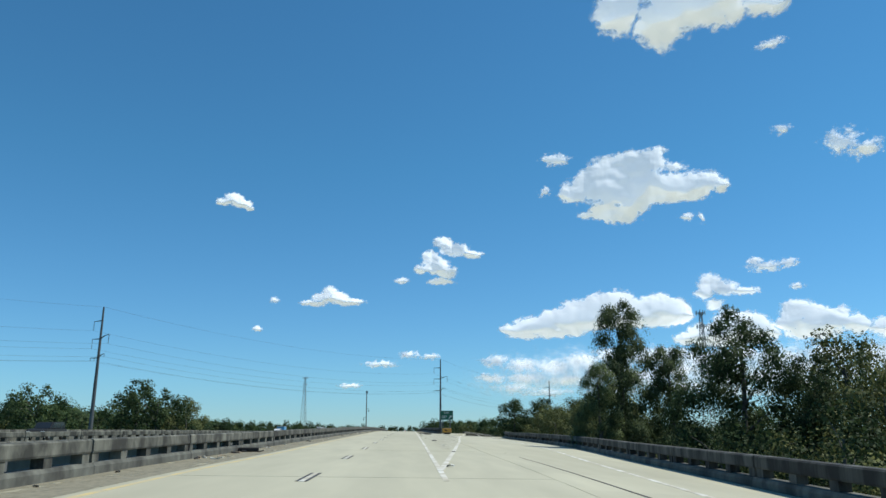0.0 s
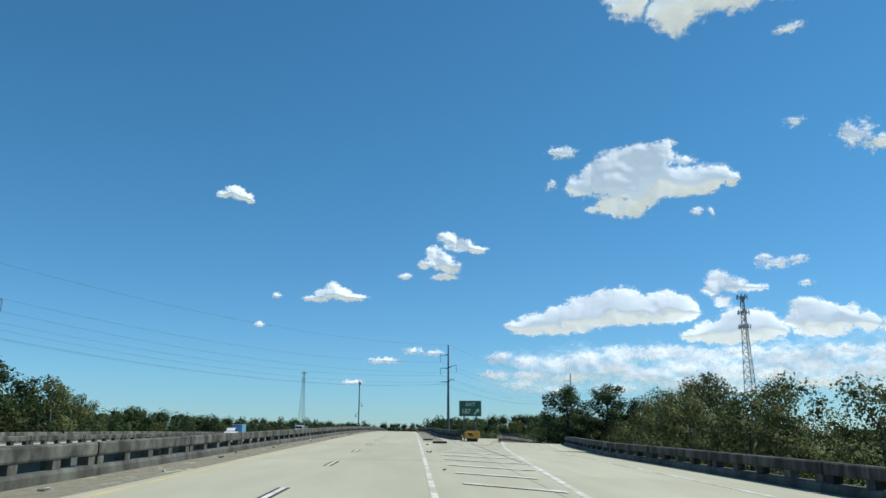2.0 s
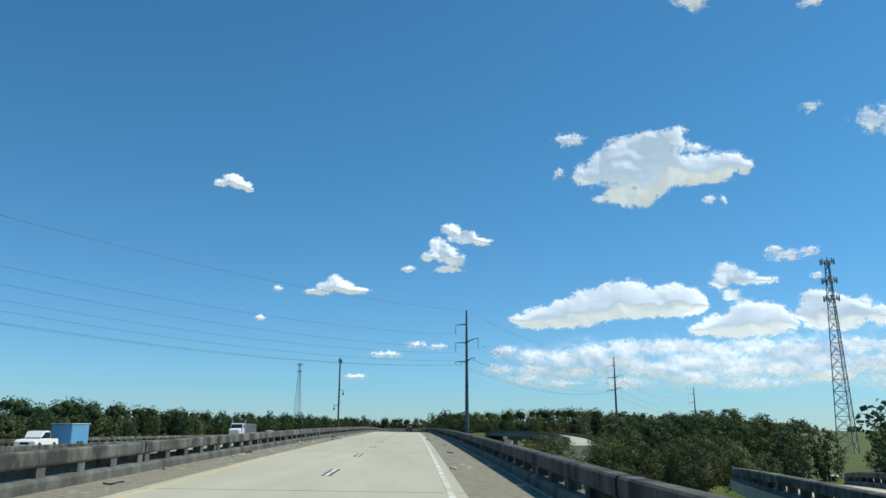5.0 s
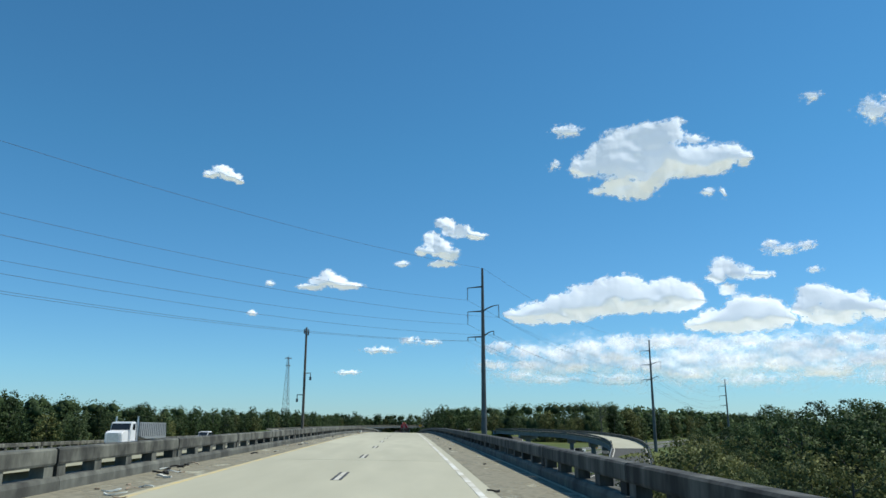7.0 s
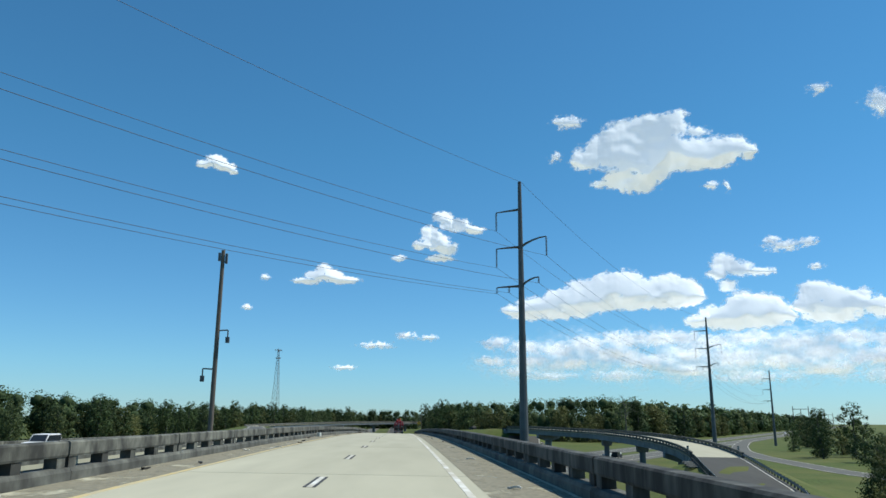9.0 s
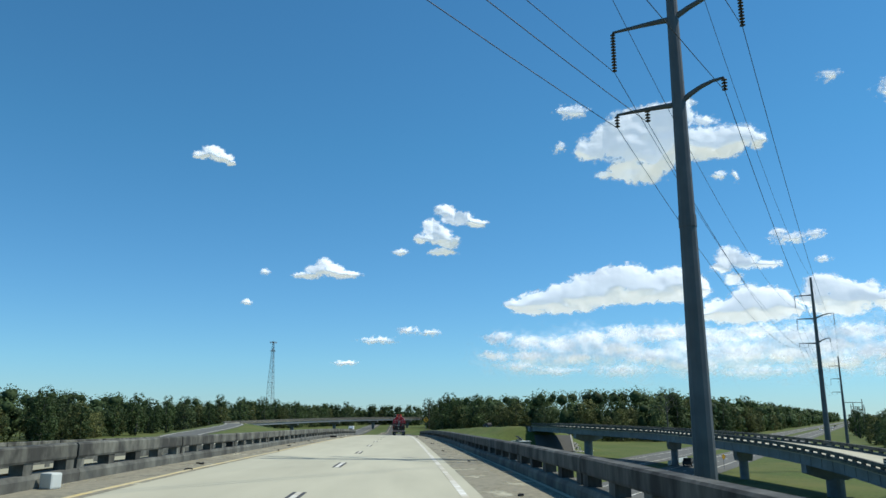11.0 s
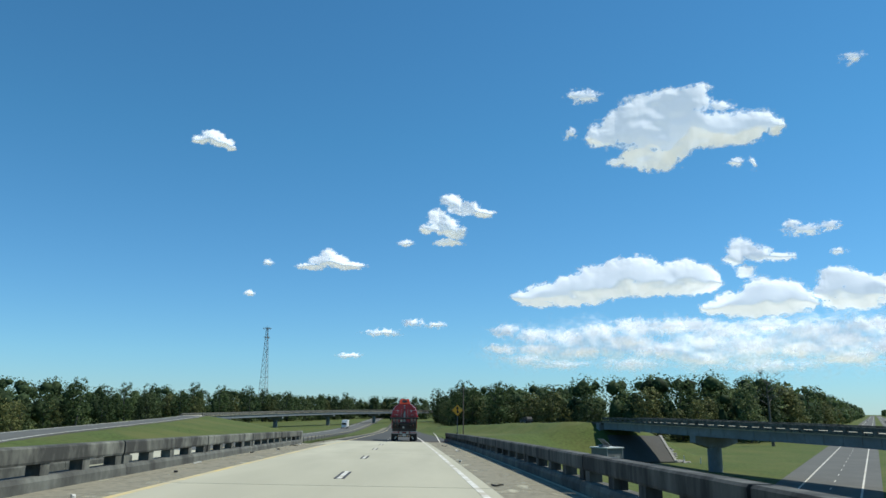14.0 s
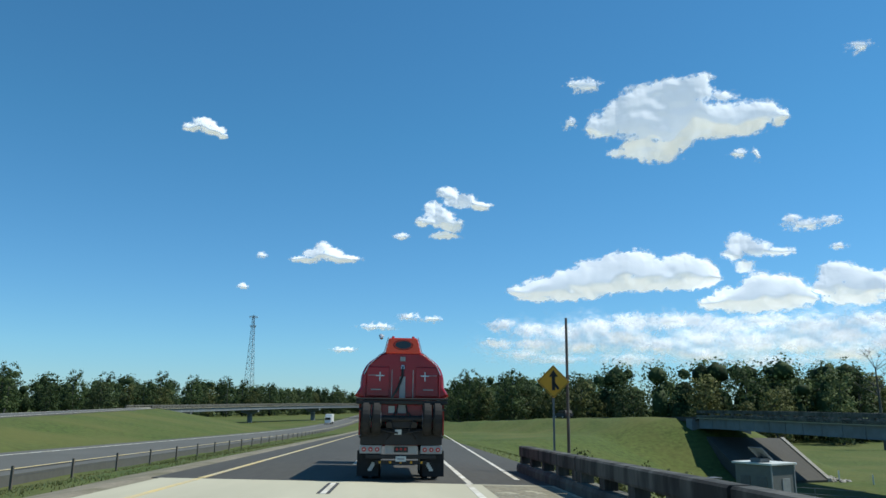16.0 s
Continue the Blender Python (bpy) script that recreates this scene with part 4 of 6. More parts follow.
cloud([(8.2, 8.32, 1.14, 0.52), (9.7, 8.65, 1.48, 0.78), (11.5, 8.97, 1.55, 0.95), (13.2, 9.45, 1.62, 1.12), (15.0, 9.96, 1.52, 1.11), (16.4, 10.08, 1.34, 1.15), (17.9, 9.64, 1.4, 0.84), (19.3, 9.87, 1.38, 1.01), (20.7, 9.47, 1.04, 1.0), (21.3, 8.86, 0.71, 0.5), (16.2, 8.72, 4.5, 0.59), (11.9, 7.97, 2.56, 0.39), (9.3, 7.79, 1.73, 0.3), (19.5, 8.61, 2.0, 0.5), (18.3, 9.1, 2.4, 0.85), (13.6, 8.8, 2.6, 0.8)], label=GREY, tilt=0.7, depth=1.5, base=1.9)
cloud([(23.5, 11.3, 1.01, 0.82), (24.4, 10.83, 1.15, 0.65), (25.9, 10.52, 1.27, 0.32), (23.0, 10.51, 0.86, 0.49), (23.7, 9.64, 0.77, 0.49)], soft=0.8)
cloud([(24.6, 8.37, 1.21, 0.89), (23.0, 7.63, 1.61, 0.73), (25.9, 8.1, 1.55, 0.88), (27.1, 7.43, 0.87, 0.71), (21.6, 7.2, 1.17, 0.49), (24.5, 6.96, 3.33, 0.56), (25.0, 7.6, 2.4, 0.8)], label=GREY, tilt=0.7, depth=1.5, base=1.8)
cloud([(29.4, 8.87, 1.26, 0.86), (30.6, 8.4, 1.03, 0.77), (31.8, 8.31, 1.13, 0.68), (28.8, 7.93, 0.92, 0.62), (33.1, 7.65, 0.97, 0.75), (30.3, 7.18, 2.03, 0.54), (35.3, 7.3, 1.84, 0.8), (30.8, 7.8, 2.2, 0.7)], label=GREY, tilt=0.7, depth=1.5, base=1.8)
for c in ([(6.6, 5.87, 1.3, 0.62), (8.8, 5.43, 1.72, 0.6), (11.2, 5.2, 1.7, 0.61), (13.5, 5.73, 1.68, 0.68), (16.0, 5.98, 2.05, 0.76), (18.1, 6.06, 1.61, 0.68), (6.2, 4.47, 1.4, 0.39), (9.0, 4.5, 1.7, 0.5), (12.3, 4.3, 1.9, 0.47), (15.3, 4.9, 2.0, 0.6)],
          [(20.1, 6.09, 2.0, 0.66), (22.4, 5.62, 1.9, 0.67), (25.0, 5.85, 2.0, 0.58), (27.8, 5.5, 2.0, 0.7), (31.2, 5.67, 1.99, 0.63), (34.1, 5.42, 2.17, 0.76), (37.5, 5.48, 2.01, 0.71), (20.9, 4.9, 1.8, 0.6), (29.6, 4.7, 1.9, 0.6)],
          [(17.6, 4.4, 2.2, 0.66), (23.9, 4.5, 2.3, 0.74), (26.8, 4.2, 2.0, 0.6), (32.4, 4.3, 2.4, 0.7), (36.1, 4.1, 2.3, 0.74), (20.8, 3.7, 2.0, 0.5), (29.6, 3.6, 2.2, 0.6)]):
    cloud(c, 4750.0, 0.52, label=BANK, rough=1.5, tilt=0.5, grain=0.6, depth=1.2)
for c in ([(10.6, 3.3, 3.0, 0.38), (15.5, 3.3, 2.6, 0.5), (8.0, 3.7, 1.6, 0.4)], [(25.0, 3.1, 3.5, 0.5), (34.0, 3.1, 3.6, 0.6)]):
    cloud(c, 4820.0, 0.32, label=BANK, rough=1.6, tilt=0.35, grain=0.5)
for c in ([(14.0, 4.9, 8.5, 1.9), (20.0, 4.4, 10.0, 2.0), (10.0, 4.2, 5.5, 1.3)], [(28.5, 4.8, 10.0, 2.3), (36.0, 4.6, 8.0, 2.5)]):
    cloud(c, 4850.0, 0.26, label="thin pale veil of cloud low over the woods", rough=1.3, tilt=0.4, grain=0.8)
for c in ([(12.5, 22.38, 1.18, 0.51), (11.7, 22.55, 0.46, 0.34)], [(11.4, 19.88, 0.54, 0.43)], [(23.0, 16.92, 0.56, 0.33)], [(24.1, 16.8, 0.24, 0.49)], [(-1.1, 12.28, 0.63, 0.26)],
          [(27.7, 12.18, 1.53, 0.4), (27.0, 12.65, 0.74, 0.32), (29.2, 12.36, 0.72, 0.31)], [(29.6, 10.62, 0.57, 0.23)], [(-2.7, 5.59, 1.52, 0.3), (-0.4, 6.36, 0.88, 0.35), (1.2, 6.2, 0.88, 0.26)],
          [(-5.1, 3.85, 0.94, 0.25)], [(-11.3, 10.49, 0.42, 0.26)], [(-12.5, 8.19, 0.41, 0.21)], [(30.9, 22.6, 0.74, 0.45)], [(35.0, 21.0, 1.24, 0.94), (36.3, 20.2, 1.2, 0.72)]):
    cloud(c, 2700.0 if c[0][1] > 15 else 4500.0, 0.5, label=SHRED, rough=2.0)
START = Vector((1.6, 0, 0))
cloud([(21.0, 29.9, 2.07, 1.83), (24.2, 30.4, 3.21, 1.49), (18.0, 31.1, 1.74, 1.53), (27.5, 30.0, 1.89, 0.81), (22.2, 32.8, 3.95, 2.19)], 1640.0, seen=START)
cloud([(28.6, 27.2, 0.97, 0.37)], 1700.0, 0.5, START, SHRED, rough=2.0)

# ------------------------------------------------------------------ trees
rng = np.random.default_rng(7)


def leaves(blobs, count, size, r, droop=0.0, shell=0.55, reach=1.14):
    """Leaf sprays as small bent cards, spread through rounded masses (x, y, z, rx, ry, rz)."""
    b = np.array(blobs, float)
    vol = (b[:, 3] * b[:, 4] * b[:, 5]) ** 0.75
    pick = r.choice(len(b), count, p=vol / vol.sum())
    d = r.normal(size=(count, 3))
    d /= np.linalg.norm(d, axis=1)[:, None]
    rad = shell + (reach - shell) * r.random(count) ** 0.7
    c = b[pick, :3] + d * b[pick, 3:] * rad[:, None]
    nrm = d + r.normal(size=(count, 3)) * 0.6
    nrm[:, 2] += 0.3
    nrm /= np.linalg.norm(nrm, axis=1)[:, None]
    t = np.cross(nrm, r.normal(size=(count, 3)))
    if droop:
        t = t * (1 - droop) + np.array([0, 0, -1.0]) * droop
    t /= np.linalg.norm(t, axis=1)[:, None]
    s = np.cross(nrm, t)
    k = size * (0.6 + 0.9 * r.random(count))[:, None]
    w = k * (0.42 - 0.2 * droop)
    v = np.stack([c - t * k * 0.5, c - s * w - nrm * k * 0.12, c + t * k * 0.5, c + s * w - nrm * k * 0.12], 1).reshape(-1, 3)
    f = np.arange(4 * count).reshape(-1, 4)
    return v, f, np.repeat(soft_normals(d, nrm), 4, 0)


def soft_normals(out, own):
    """Leaves catch the light as their clump does, with a share of their own turn."""
    n = 0.80 * out + 0.50 * own + np.array([0, 0, 0.2])
    return n / np.linalg.norm(n, axis=1)[:, None]


def cores(blobs, r, k=0.62):
    """Dense inner foliage: rough closed lumps inside the leaf masses."""
    bm = B()
    bmesh.ops.create_icosphere(bm, subdivisions=1, radius=1.0)
    base_v = np.array([v.co[:] for v in bm.verts])
    base_f = np.array([[v.index for v in f.verts] for f in bm.faces])
    bm.free()
    b = np.array(blobs, float)
    jit = 0.75 + 0.5 * r.random((len(b), len(base_v), 1))
    v = (b[:, None, :3] + base_v[None] * jit * b[:, None, 3:] * k).reshape(-1, 3)
    f = (base_f[None] + (np.arange(len(b)) * len(base_v))[:, None, None]).reshape(-1, 3)
    return v, f


def limbs(h, r, targets, lean=0.0):
    """A tapered trunk that sends limbs to the foliage masses."""
    bm = B()
    pts, p = [], Vector((0, 0, -0.4))
    for k in range(6):
        pts.append(p.copy())
        p = p + Vector((r.normal() * 0.05 * h / 6 + lean, r.normal() * 0.05 * h / 6, h * 0.84 / 5))
    rad = [0.022 * h * (1 - 0.15 * k) for k in range(6)]
    for a, b, ra, rb in zip(pts, pts[1:], rad, rad[1:]):
        rod(bm, a, b, ra, rb, 7)
    for e in targets:
        e = Vector(e)
        f = max(0.08, min(0.97, (e.z - 0.45 * math.hypot(e.x, e.y)) / (h * 0.84)))
        i = min(4, int(f * 5))
        a = pts[i].lerp(pts[i + 1], f * 5 - i)
        m = a.lerp(e, 0.55) + Vector((0, 0, 0.06 * (e - a).length))
        rod(bm, a, m, 0.009 * h * (1.1 - 0.7 * f), 0.006 * h * (1.1 - 0.7 * f), 4)
        rod(bm, m, e, 0.006 * h * (1.1 - 0.7 * f), 0.002 * h, 3)
    return bm


def masses(h, spread, r, n, base, puff, droop=0.0, peak=0.45):
    """Rounded foliage masses that fill an uneven crown, and a few large ones at its heart."""
    out, heart = [], []
    ph = r.random() * 6.3
    for k in range(n):
        u = (k + 0.2 + 0.6 * r.random()) / n
        z = h * (base + (0.97 - base) * u)
        prof = (math.sin(math.pi * (0.10 + 0.84 * u ** (0.7 / (0.25 + peak)))) + 0.05) ** 0.75
        ang = k * 2.4 + 1.2 * r.random()
        q = spread * prof * (0.30 + 0.62 * r.random() ** 0.6) * (1 + 0.28 * math.sin(2 * ang + ph + 4 * u))
        kr = spread * puff * (0.65 + 0.7 * r.random()) * (0.6 + 0.4 * prof)
        out.append((q * math.cos(ang), q * math.sin(ang), z - kr * 0.4, kr, kr, kr * (0.75 + 0.7 * droop)))
    for k in range(7):
        u = (k + 0.5) / 7
        prof = math.sin(math.pi * (0.14 + 0.76 * u))
        heart.append((0, 0, h * (base + (0.86 - base) * u), spread * 0.55 * prof, spread * 0.55 * prof, h * 0.11))
    return out, heart


def strands(blobs, count, per, size, r, length):
    """Hanging twigs with narrow leaves, as on a willow."""
    b = np.array(blobs, float)
    vol = (b[:, 3] * b[:, 4]) ** 0.9
    pick = r.choice(len(b), count, p=vol / vol.sum())
    d = r.normal(size=(count, 3))
    d[:, 2] = np.abs(d[:, 2]) * 0.8
    d /= np.linalg.norm(d, axis=1)[:, None]
    p0 = b[pick, :3] + d * b[pick, 3:] * (0.5 + 0.6 * r.random((count, 1)))
    out = np.stack([d[:, 0], d[:, 1], np.zeros(count)], 1) * (0.25 + 0.2 * r.random((count, 1)))
    ln = length * (0.4 + 0.9 * r.random((count, 1)))
    f = (np.arange(per) + r.random((count, per))) / per
    c = p0[:, None] + out[:, None] * f[..., None] * ln[:, None] - np.array([0, 0, 1.0]) * (f ** 1.4)[..., None] * ln[:, None]
    c = (c + r.normal(size=c.shape) * 0.05).reshape(-1, 3)
    n = len(c)
    t = np.array([0, 0, -1.0]) + r.normal(size=(n, 3)) * 0.45
    t /= np.linalg.norm(t, axis=1)[:, None]
    s = np.cross(t, r.normal(size=(n, 3)))
    s /= np.linalg.norm(s, axis=1)[:, None]
    s *= np.sign(np.sum(np.cross(s, t) * np.repeat(d, per, 0), 1) + 1e-9)[:, None]
    k = size * (0.6 + 0.8 * r.random(n))[:, None]
    v = np.stack([c - t * k * 0.5, c + s * k * 0.17, c + t * k * 0.5, c - s * k * 0.17], 1).reshape(-1, 3)
    rnd = r.normal(size=(n, 3))
    return v, np.arange(4 * n).reshape(-1, 4), np.repeat(soft_normals(np.repeat(d, per, 0), rnd / np.linalg.norm(rnd, axis=1)[:, None]), 4, 0)


def tree(h, spread, count, size, material, seed, label, droop=0.0, n_masses=26, puff=0.34, base=0.24, name="tree", peak=0.45, inner=220, inner_size=0.0, hang=0, hang_length=1.6, shell=0.45):
    r = np.random.default_rng(seed)
    t = thing(name, label=label, category="tree")
    blobs, heart = masses(h, spread, r, n_masses, base, puff, droop, peak)
    part("trunk", limbs(h, r, [b[:3] for b in blobs[:: max(1, n_masses // 8)]]), M["bark"], t)
    v, f, nn = leaves(blobs, count, size, r, droop, shell)
    if hang:
        v2, f2, n2 = strands(blobs, hang, 9, size * 1.15, r, hang_length)
        v, f, nn = np.concatenate([v, v2]), np.concatenate([f, f2 + len(v)]), np.concatenate([nn, n2])
    part("crown", quads("crown", v, f, M[material], nn), None, t)
    if inner:
        v, f, nn = leaves(heart + blobs, inner, inner_size or spread * 0.20, r, droop, 0.0, 0.75)
        part("inner_foliage", quads("inner_foliage", v, f, M[material], nn), None, t)
    return t


def put(t, x, y, s=1.0, rz=0.0, label="", z=None, sz=None):
    g = land(x, y) if z is None else z
    c = copy_thing(t, pose(x, y, g, 0, 0, rz) @ Matrix.Diagonal((s, s, sz or s, 1)))
    if label:
        c["label"] = label
    return c


far_kinds = [tree(19, 5.9, 2300, 0.46, "leaf", 11, "dark green broadleaf tree in the wood edge", base=0.03, puff=0.28, n_masses=54, inner=420, inner_size=0.9, shell=0.3),
             tree(17, 5.6, 2300, 0.46, "leaf_pale", 12, "green broadleaf tree in the wood edge", peak=0.55, base=0.03, puff=0.28, n_masses=54, inner=420, inner_size=0.9, shell=0.3),
             tree(22, 5.4, 2300, 0.46, "leaf", 13, "tall dark tree standing in the wood edge", base=0.05, puff=0.28, peak=0.35, n_masses=54, inner=420, inner_size=0.9, shell=0.3),
             tree(16, 5.8, 2300, 0.46, "leaf_dull", 14, "olive green tree in the wood edge", peak=0.6, base=0.03, puff=0.28, n_masses=54, inner=420, inner_size=0.9, shell=0.3)]
near_kinds = [tree(16.8, 2.15, 19000, 0.125, "leaf_pale", 21, "tall willow with drooping grey-green leaves behind the rail", 0.45, 34, 0.34, 0.10, inner=2200, inner_size=0.26, hang=2900, hang_length=1.7, peak=0.4, shell=0.2),
              tree(15, 3.3, 26000, 0.125, "leaf", 22, "leafy dark green tree behind the rail", 0.35, 44, 0.30, 0.10, inner=3000, inner_size=0.26, hang=2600, hang_length=1.3, peak=0.3, shell=0.2),
              tree(10, 3.6, 6200, 0.20, "leaf", 23, "rounded dark green tree beside the ramp", 0.1, 40, 0.28, 0.10, inner=500, inner_size=0.34, peak=0.5, shell=0.2),
              tree(9, 2.4, 5200, 0.15, "leaf_dull", 24, "thin straggly tree with sparse leaves", 0.2, 24, 0.30, 0.16, inner=60, inner_size=0.2, hang=190, hang_length=0.7)]
near_kinds.append(tree(14, 2.9, 12000, 0.18, "leaf", 25, "rounded feathery dark green tree beside the ramp", 0.15, 44, 0.33, 0.12, inner=900, inner_size=0.28, peak=0.55))
near_kinds.append(tree(11, 3.4, 10500, 0.13, "leaf_dull", 26, "leafy olive green tree tangled behind the ramp rail", 0.15, 44, 0.28, 0.10, inner=700, inner_size=0.24, peak=0.5, hang=200, hang_length=0.7, shell=0.2))
bush_kinds = [tree(4.5, 2.6, 7200, 0.085, "leaf_dull", 31, "low olive green bush", 0.1, 30, 0.30, 0.10, name="bush", inner=600, inner_size=0.13, shell=0.2),
              tree(5.5, 2.5, 7200, 0.085, "leaf", 32, "dense dark green bush", 0.15, 30, 0.30, 0.10, name="bush", inner=600, inner_size=0.13, shell=0.2),
              tree(8.0, 3.2, 3900, 0.18, "leaf_dull", 33, "olive scrub bush between the ramps", 0.1, 34, 0.28, 0.08, name="bush", inner=120, inner_size=0.3, peak=0.55, shell=0.3),
              tree(7.0, 2.6, 3500, 0.17, "leaf_pale", 34, "ragged green scrub between the ramps", 0.25, 30, 0.28, 0.08, name="bush", inner=120, inner_size=0.3, hang=60, hang_length=0.8, shell=0.3)]
for k in far_kinds + near_kinds + bush_kinds:
    k["group"] = "bushes" if k.name.startswith("bush") else "trees"
    if k.name.startswith("bush"):
        k["category"] = "bush"

# beside the exit lane
for k, x, y, s, rz in ((0, 18.4, 59.7, 1.09, 20), (0, 15.9, 57.8, 0.77, 130), (0, 22.1, 59.9, 0.87, 220), (1, 19.9, 41.8, 0.96, 70), (1, 22.2, 38.6, 0.76, 200), (3, 24.0, 35.0, 1.2, 40), (5, 25.6, 40.5, 1.18, 10), (5, 28.5, 45.0, 1.15, 110),
                       (3, 28.0, 29.0, 1.2, 300), (2, 31.0, 46.0, 1.08, 15), (2, 34.0, 36.0, 1.1, 250), (2, 24.0, 16.0, 1.2, 90), (2, 22.5, 6.0, 1.25, 60), (2, 21.0, -3.0, 1.25, 10),
                       (3, 21.5, 68.0, 1.1, 210), (3, 20.6, 72.0, 1.05, 330), (2, 29.0, 57.0, 0.93, 150), (2, 33.0, 66.0, 0.9, 20), (3, 22.0, 25.0, 1.0, 100)):
    put(near_kinds[k], x, y, s, rz)
for k, x, y, s, rz in ((5, 20.5, 82, 0.95, 0), (3, 18.5, 90, 1.15, 80), (5, 23.5, 95, 1.05, 45), (3, 19.2, 101, 1.2, 200), (5, 22.0, 112, 1.08, 300), (5, 27.5, 119, 1.2, 20), (3, 31.0, 126, 1.6, 120),
                       (4, 29.5, 146, 0.9, 10), (2, 34.0, 160, 1.25, 140), (5, 26.8, 104, 1.05, 170), (3, 24.5, 128, 1.2, 10), (5, 25.5, 138, 0.80, 77),
                       (5, 29.0, 131, 1.0, 95), (5, 30.5, 143, 1.16, 15), (5, 33.5, 141, 1.22, 140), (5, 26.6, 146.5, 0.84, 220), (4, 25.0, 158, 0.82, 50), (5, 31.8, 136.5, 1.08, 310), (5, 24.6, 150.5, 0.78, 120), (5, 20.6, 151.5, 0.62, 60), (5, 38.0, 146, 1.2, 75), (2, 36.0, 150, 1.2, 35), (5, 26.0, 86, 1.0, 250), (3, 22.0, 75, 1.3, 20)):
    put(near_kinds[k], x, y, s, rz)
put(near_kinds[4], 21.6, 153.6, 1.48, 190, sz=1.05)
put(near_kinds[4], 27.4, 153.0, 1.42, 260, sz=1.06)
for i in range(30):
    y = 4 + i * 5.0
    x = centre(y) + rail_out(min(y, 112)) + 3.6 + 4.5 * rng.random() + max(0, y - 112) * 0.35
    put(bush_kinds[i % 2], x, y, 1.25 + 0.35 * rng.random(), 360 * rng.random())
# inside the loop of the ramps
def scrub_edge(y):
    """Where the thicket begins beside the ramps."""
    return max(0.43 * (y - 207), 0.265 * (y - 181)) + 3.0


for i in range(62):
    y = 226 + 84 * rng.random()
    x = scrub_edge(y) + 32 * rng.random() ** 1.4
    if abs(x - slip_x(y)) > 8:
        put(bush_kinds[2 + i % 2], x, y, 0.88 + 0.26 * rng.random(), 360 * rng.random(), z=LOW)
for i in range(26):
    y = 250 + 80 * rng.random()
    x = scrub_edge(y) + 14 + 70 * rng.random()
    if abs(x - slip_x(y)) > 9:
        put(far_kinds[int(rng.integers(4))], x, y, 0.46 + 0.12 * rng.random(), 360 * rng.random(), z=LOW)
for x, y, s in ((54, 310, 0.95), (58, 309, 1.05), (61.7, 310, 1.34), (66, 311, 1.25), (71, 312, 1.42), (76, 310, 1.45), (33.2, 246, 1.12), (37.5, 245, 1.12), (41, 250, 1.15), (45, 252, 1.2), (49, 258, 1.2), (52, 266, 1.28), (56, 262, 1.3)):
    put(near_kinds[2], x, y, s, 360 * rng.random(), z=LOW)
for i in range(36):
    y = 268 + 62 * rng.random()
    w = rng.random() ** 1.2
    x = scrub_edge(y) + 1.5 + 36 * w
    if abs(x - slip_x(y)) > 8:
        put(near_kinds[2 + (i % 3 == 0)] if i % 4 else bush_kinds[2], x, y, 0.86 + 0.30 * w + 0.14 * rng.random(), 360 * rng.random(), z=LOW)
for x, y, s in ((66, 262, 1.0), (72, 270, 1.1), (96, 284, 1.1), (104, 275, 1.2), (112, 300, 1.15), (122, 290, 1.25), (60, 252, 0.9), (130, 318, 1.1), (101, 330, 0.9), (104, 360, 0.8), (100, 384, 0.7), (108, 402, 0.8), (116, 424, 0.9)):
    put(far_kinds[1], x, y, s * 0.62, 360 * rng.random(), z=LOW)
# left of the road, close in
for k, x, y, s in ((2, -42.5, 131, 1.55), (2, -47, 136, 1.74), (2, -52, 142, 1.5), (2, -45, 146, 1.5), (3, -39.5, 139, 1.6), (2, -56, 186, 1.25), (3, -60, 192, 1.7), (2, -72, 150, 1.75), (2, -77, 158, 1.6), (2, -58, 178, 1.1), (2, -70, 205, 1.3)):
    put(near_kinds[k], x, y, s, 360 * rng.random(), z=LOW)


def off_freeway(x, y, a=-216, b=-166):
    q = FREEWAY_N[0] * x + FREEWAY_N[1] * y
    return not a < q < b


def band(points, spacing, depth, smin=0.8, smax=1.15, clear=None):
    """Rows of trees along a line on the plan."""
    p = np.array(points, float)
    s = np.r_[0, np.cumsum(np.hypot(*np.diff(p, axis=0).T))]
    q = 0.0
    while q < s[-1]:
        x, y = (float(np.interp(q, s, p[:, i])) for i in range(2))
        x, y = x + depth * (rng.random() - 0.5), y + depth * (rng.random() - 0.5)
        q += spacing * (0.6 + 0.8 * rng.random())
        if not off_freeway(x, y):
            continue
        put(far_kinds[int(rng.integers(4))], x, y, smin + (smax - smin) * rng.random(), 360 * rng.random())


band([(-90, 20), (-104, 120), (-116, 200), (-132, 300)], 9.5, 14, 0.66, 0.98)
band([(-132, 300), (-146, 420), (-150, 560), (-144, 650), (-158, 730)], 9.5, 16, 0.74, 1.06)
band([(-150, 730), (-128, 860), (-90, 1000), (-60, 1120)], 13.0, 16, 1.0, 1.2)
band([(22, 1000), (20, 860), (22, 770), (34, 700), (58, 640), (88, 604), (118, 604), (140, 640)], 7.6, 18, 0.66, 1.22)
band([(140, 640), (218, 768), (313, 925), (447, 1145)], 14.0, 14, 0.85, 1.15)
band([(120, 440), (143, 500), (172, 556), (222, 640), (300, 780), (400, 950)], 14.0, 12, 0.42, 0.78)
band([(-60, 1120), (22, 1140)], 12.0, 20, 0.9, 1.15)


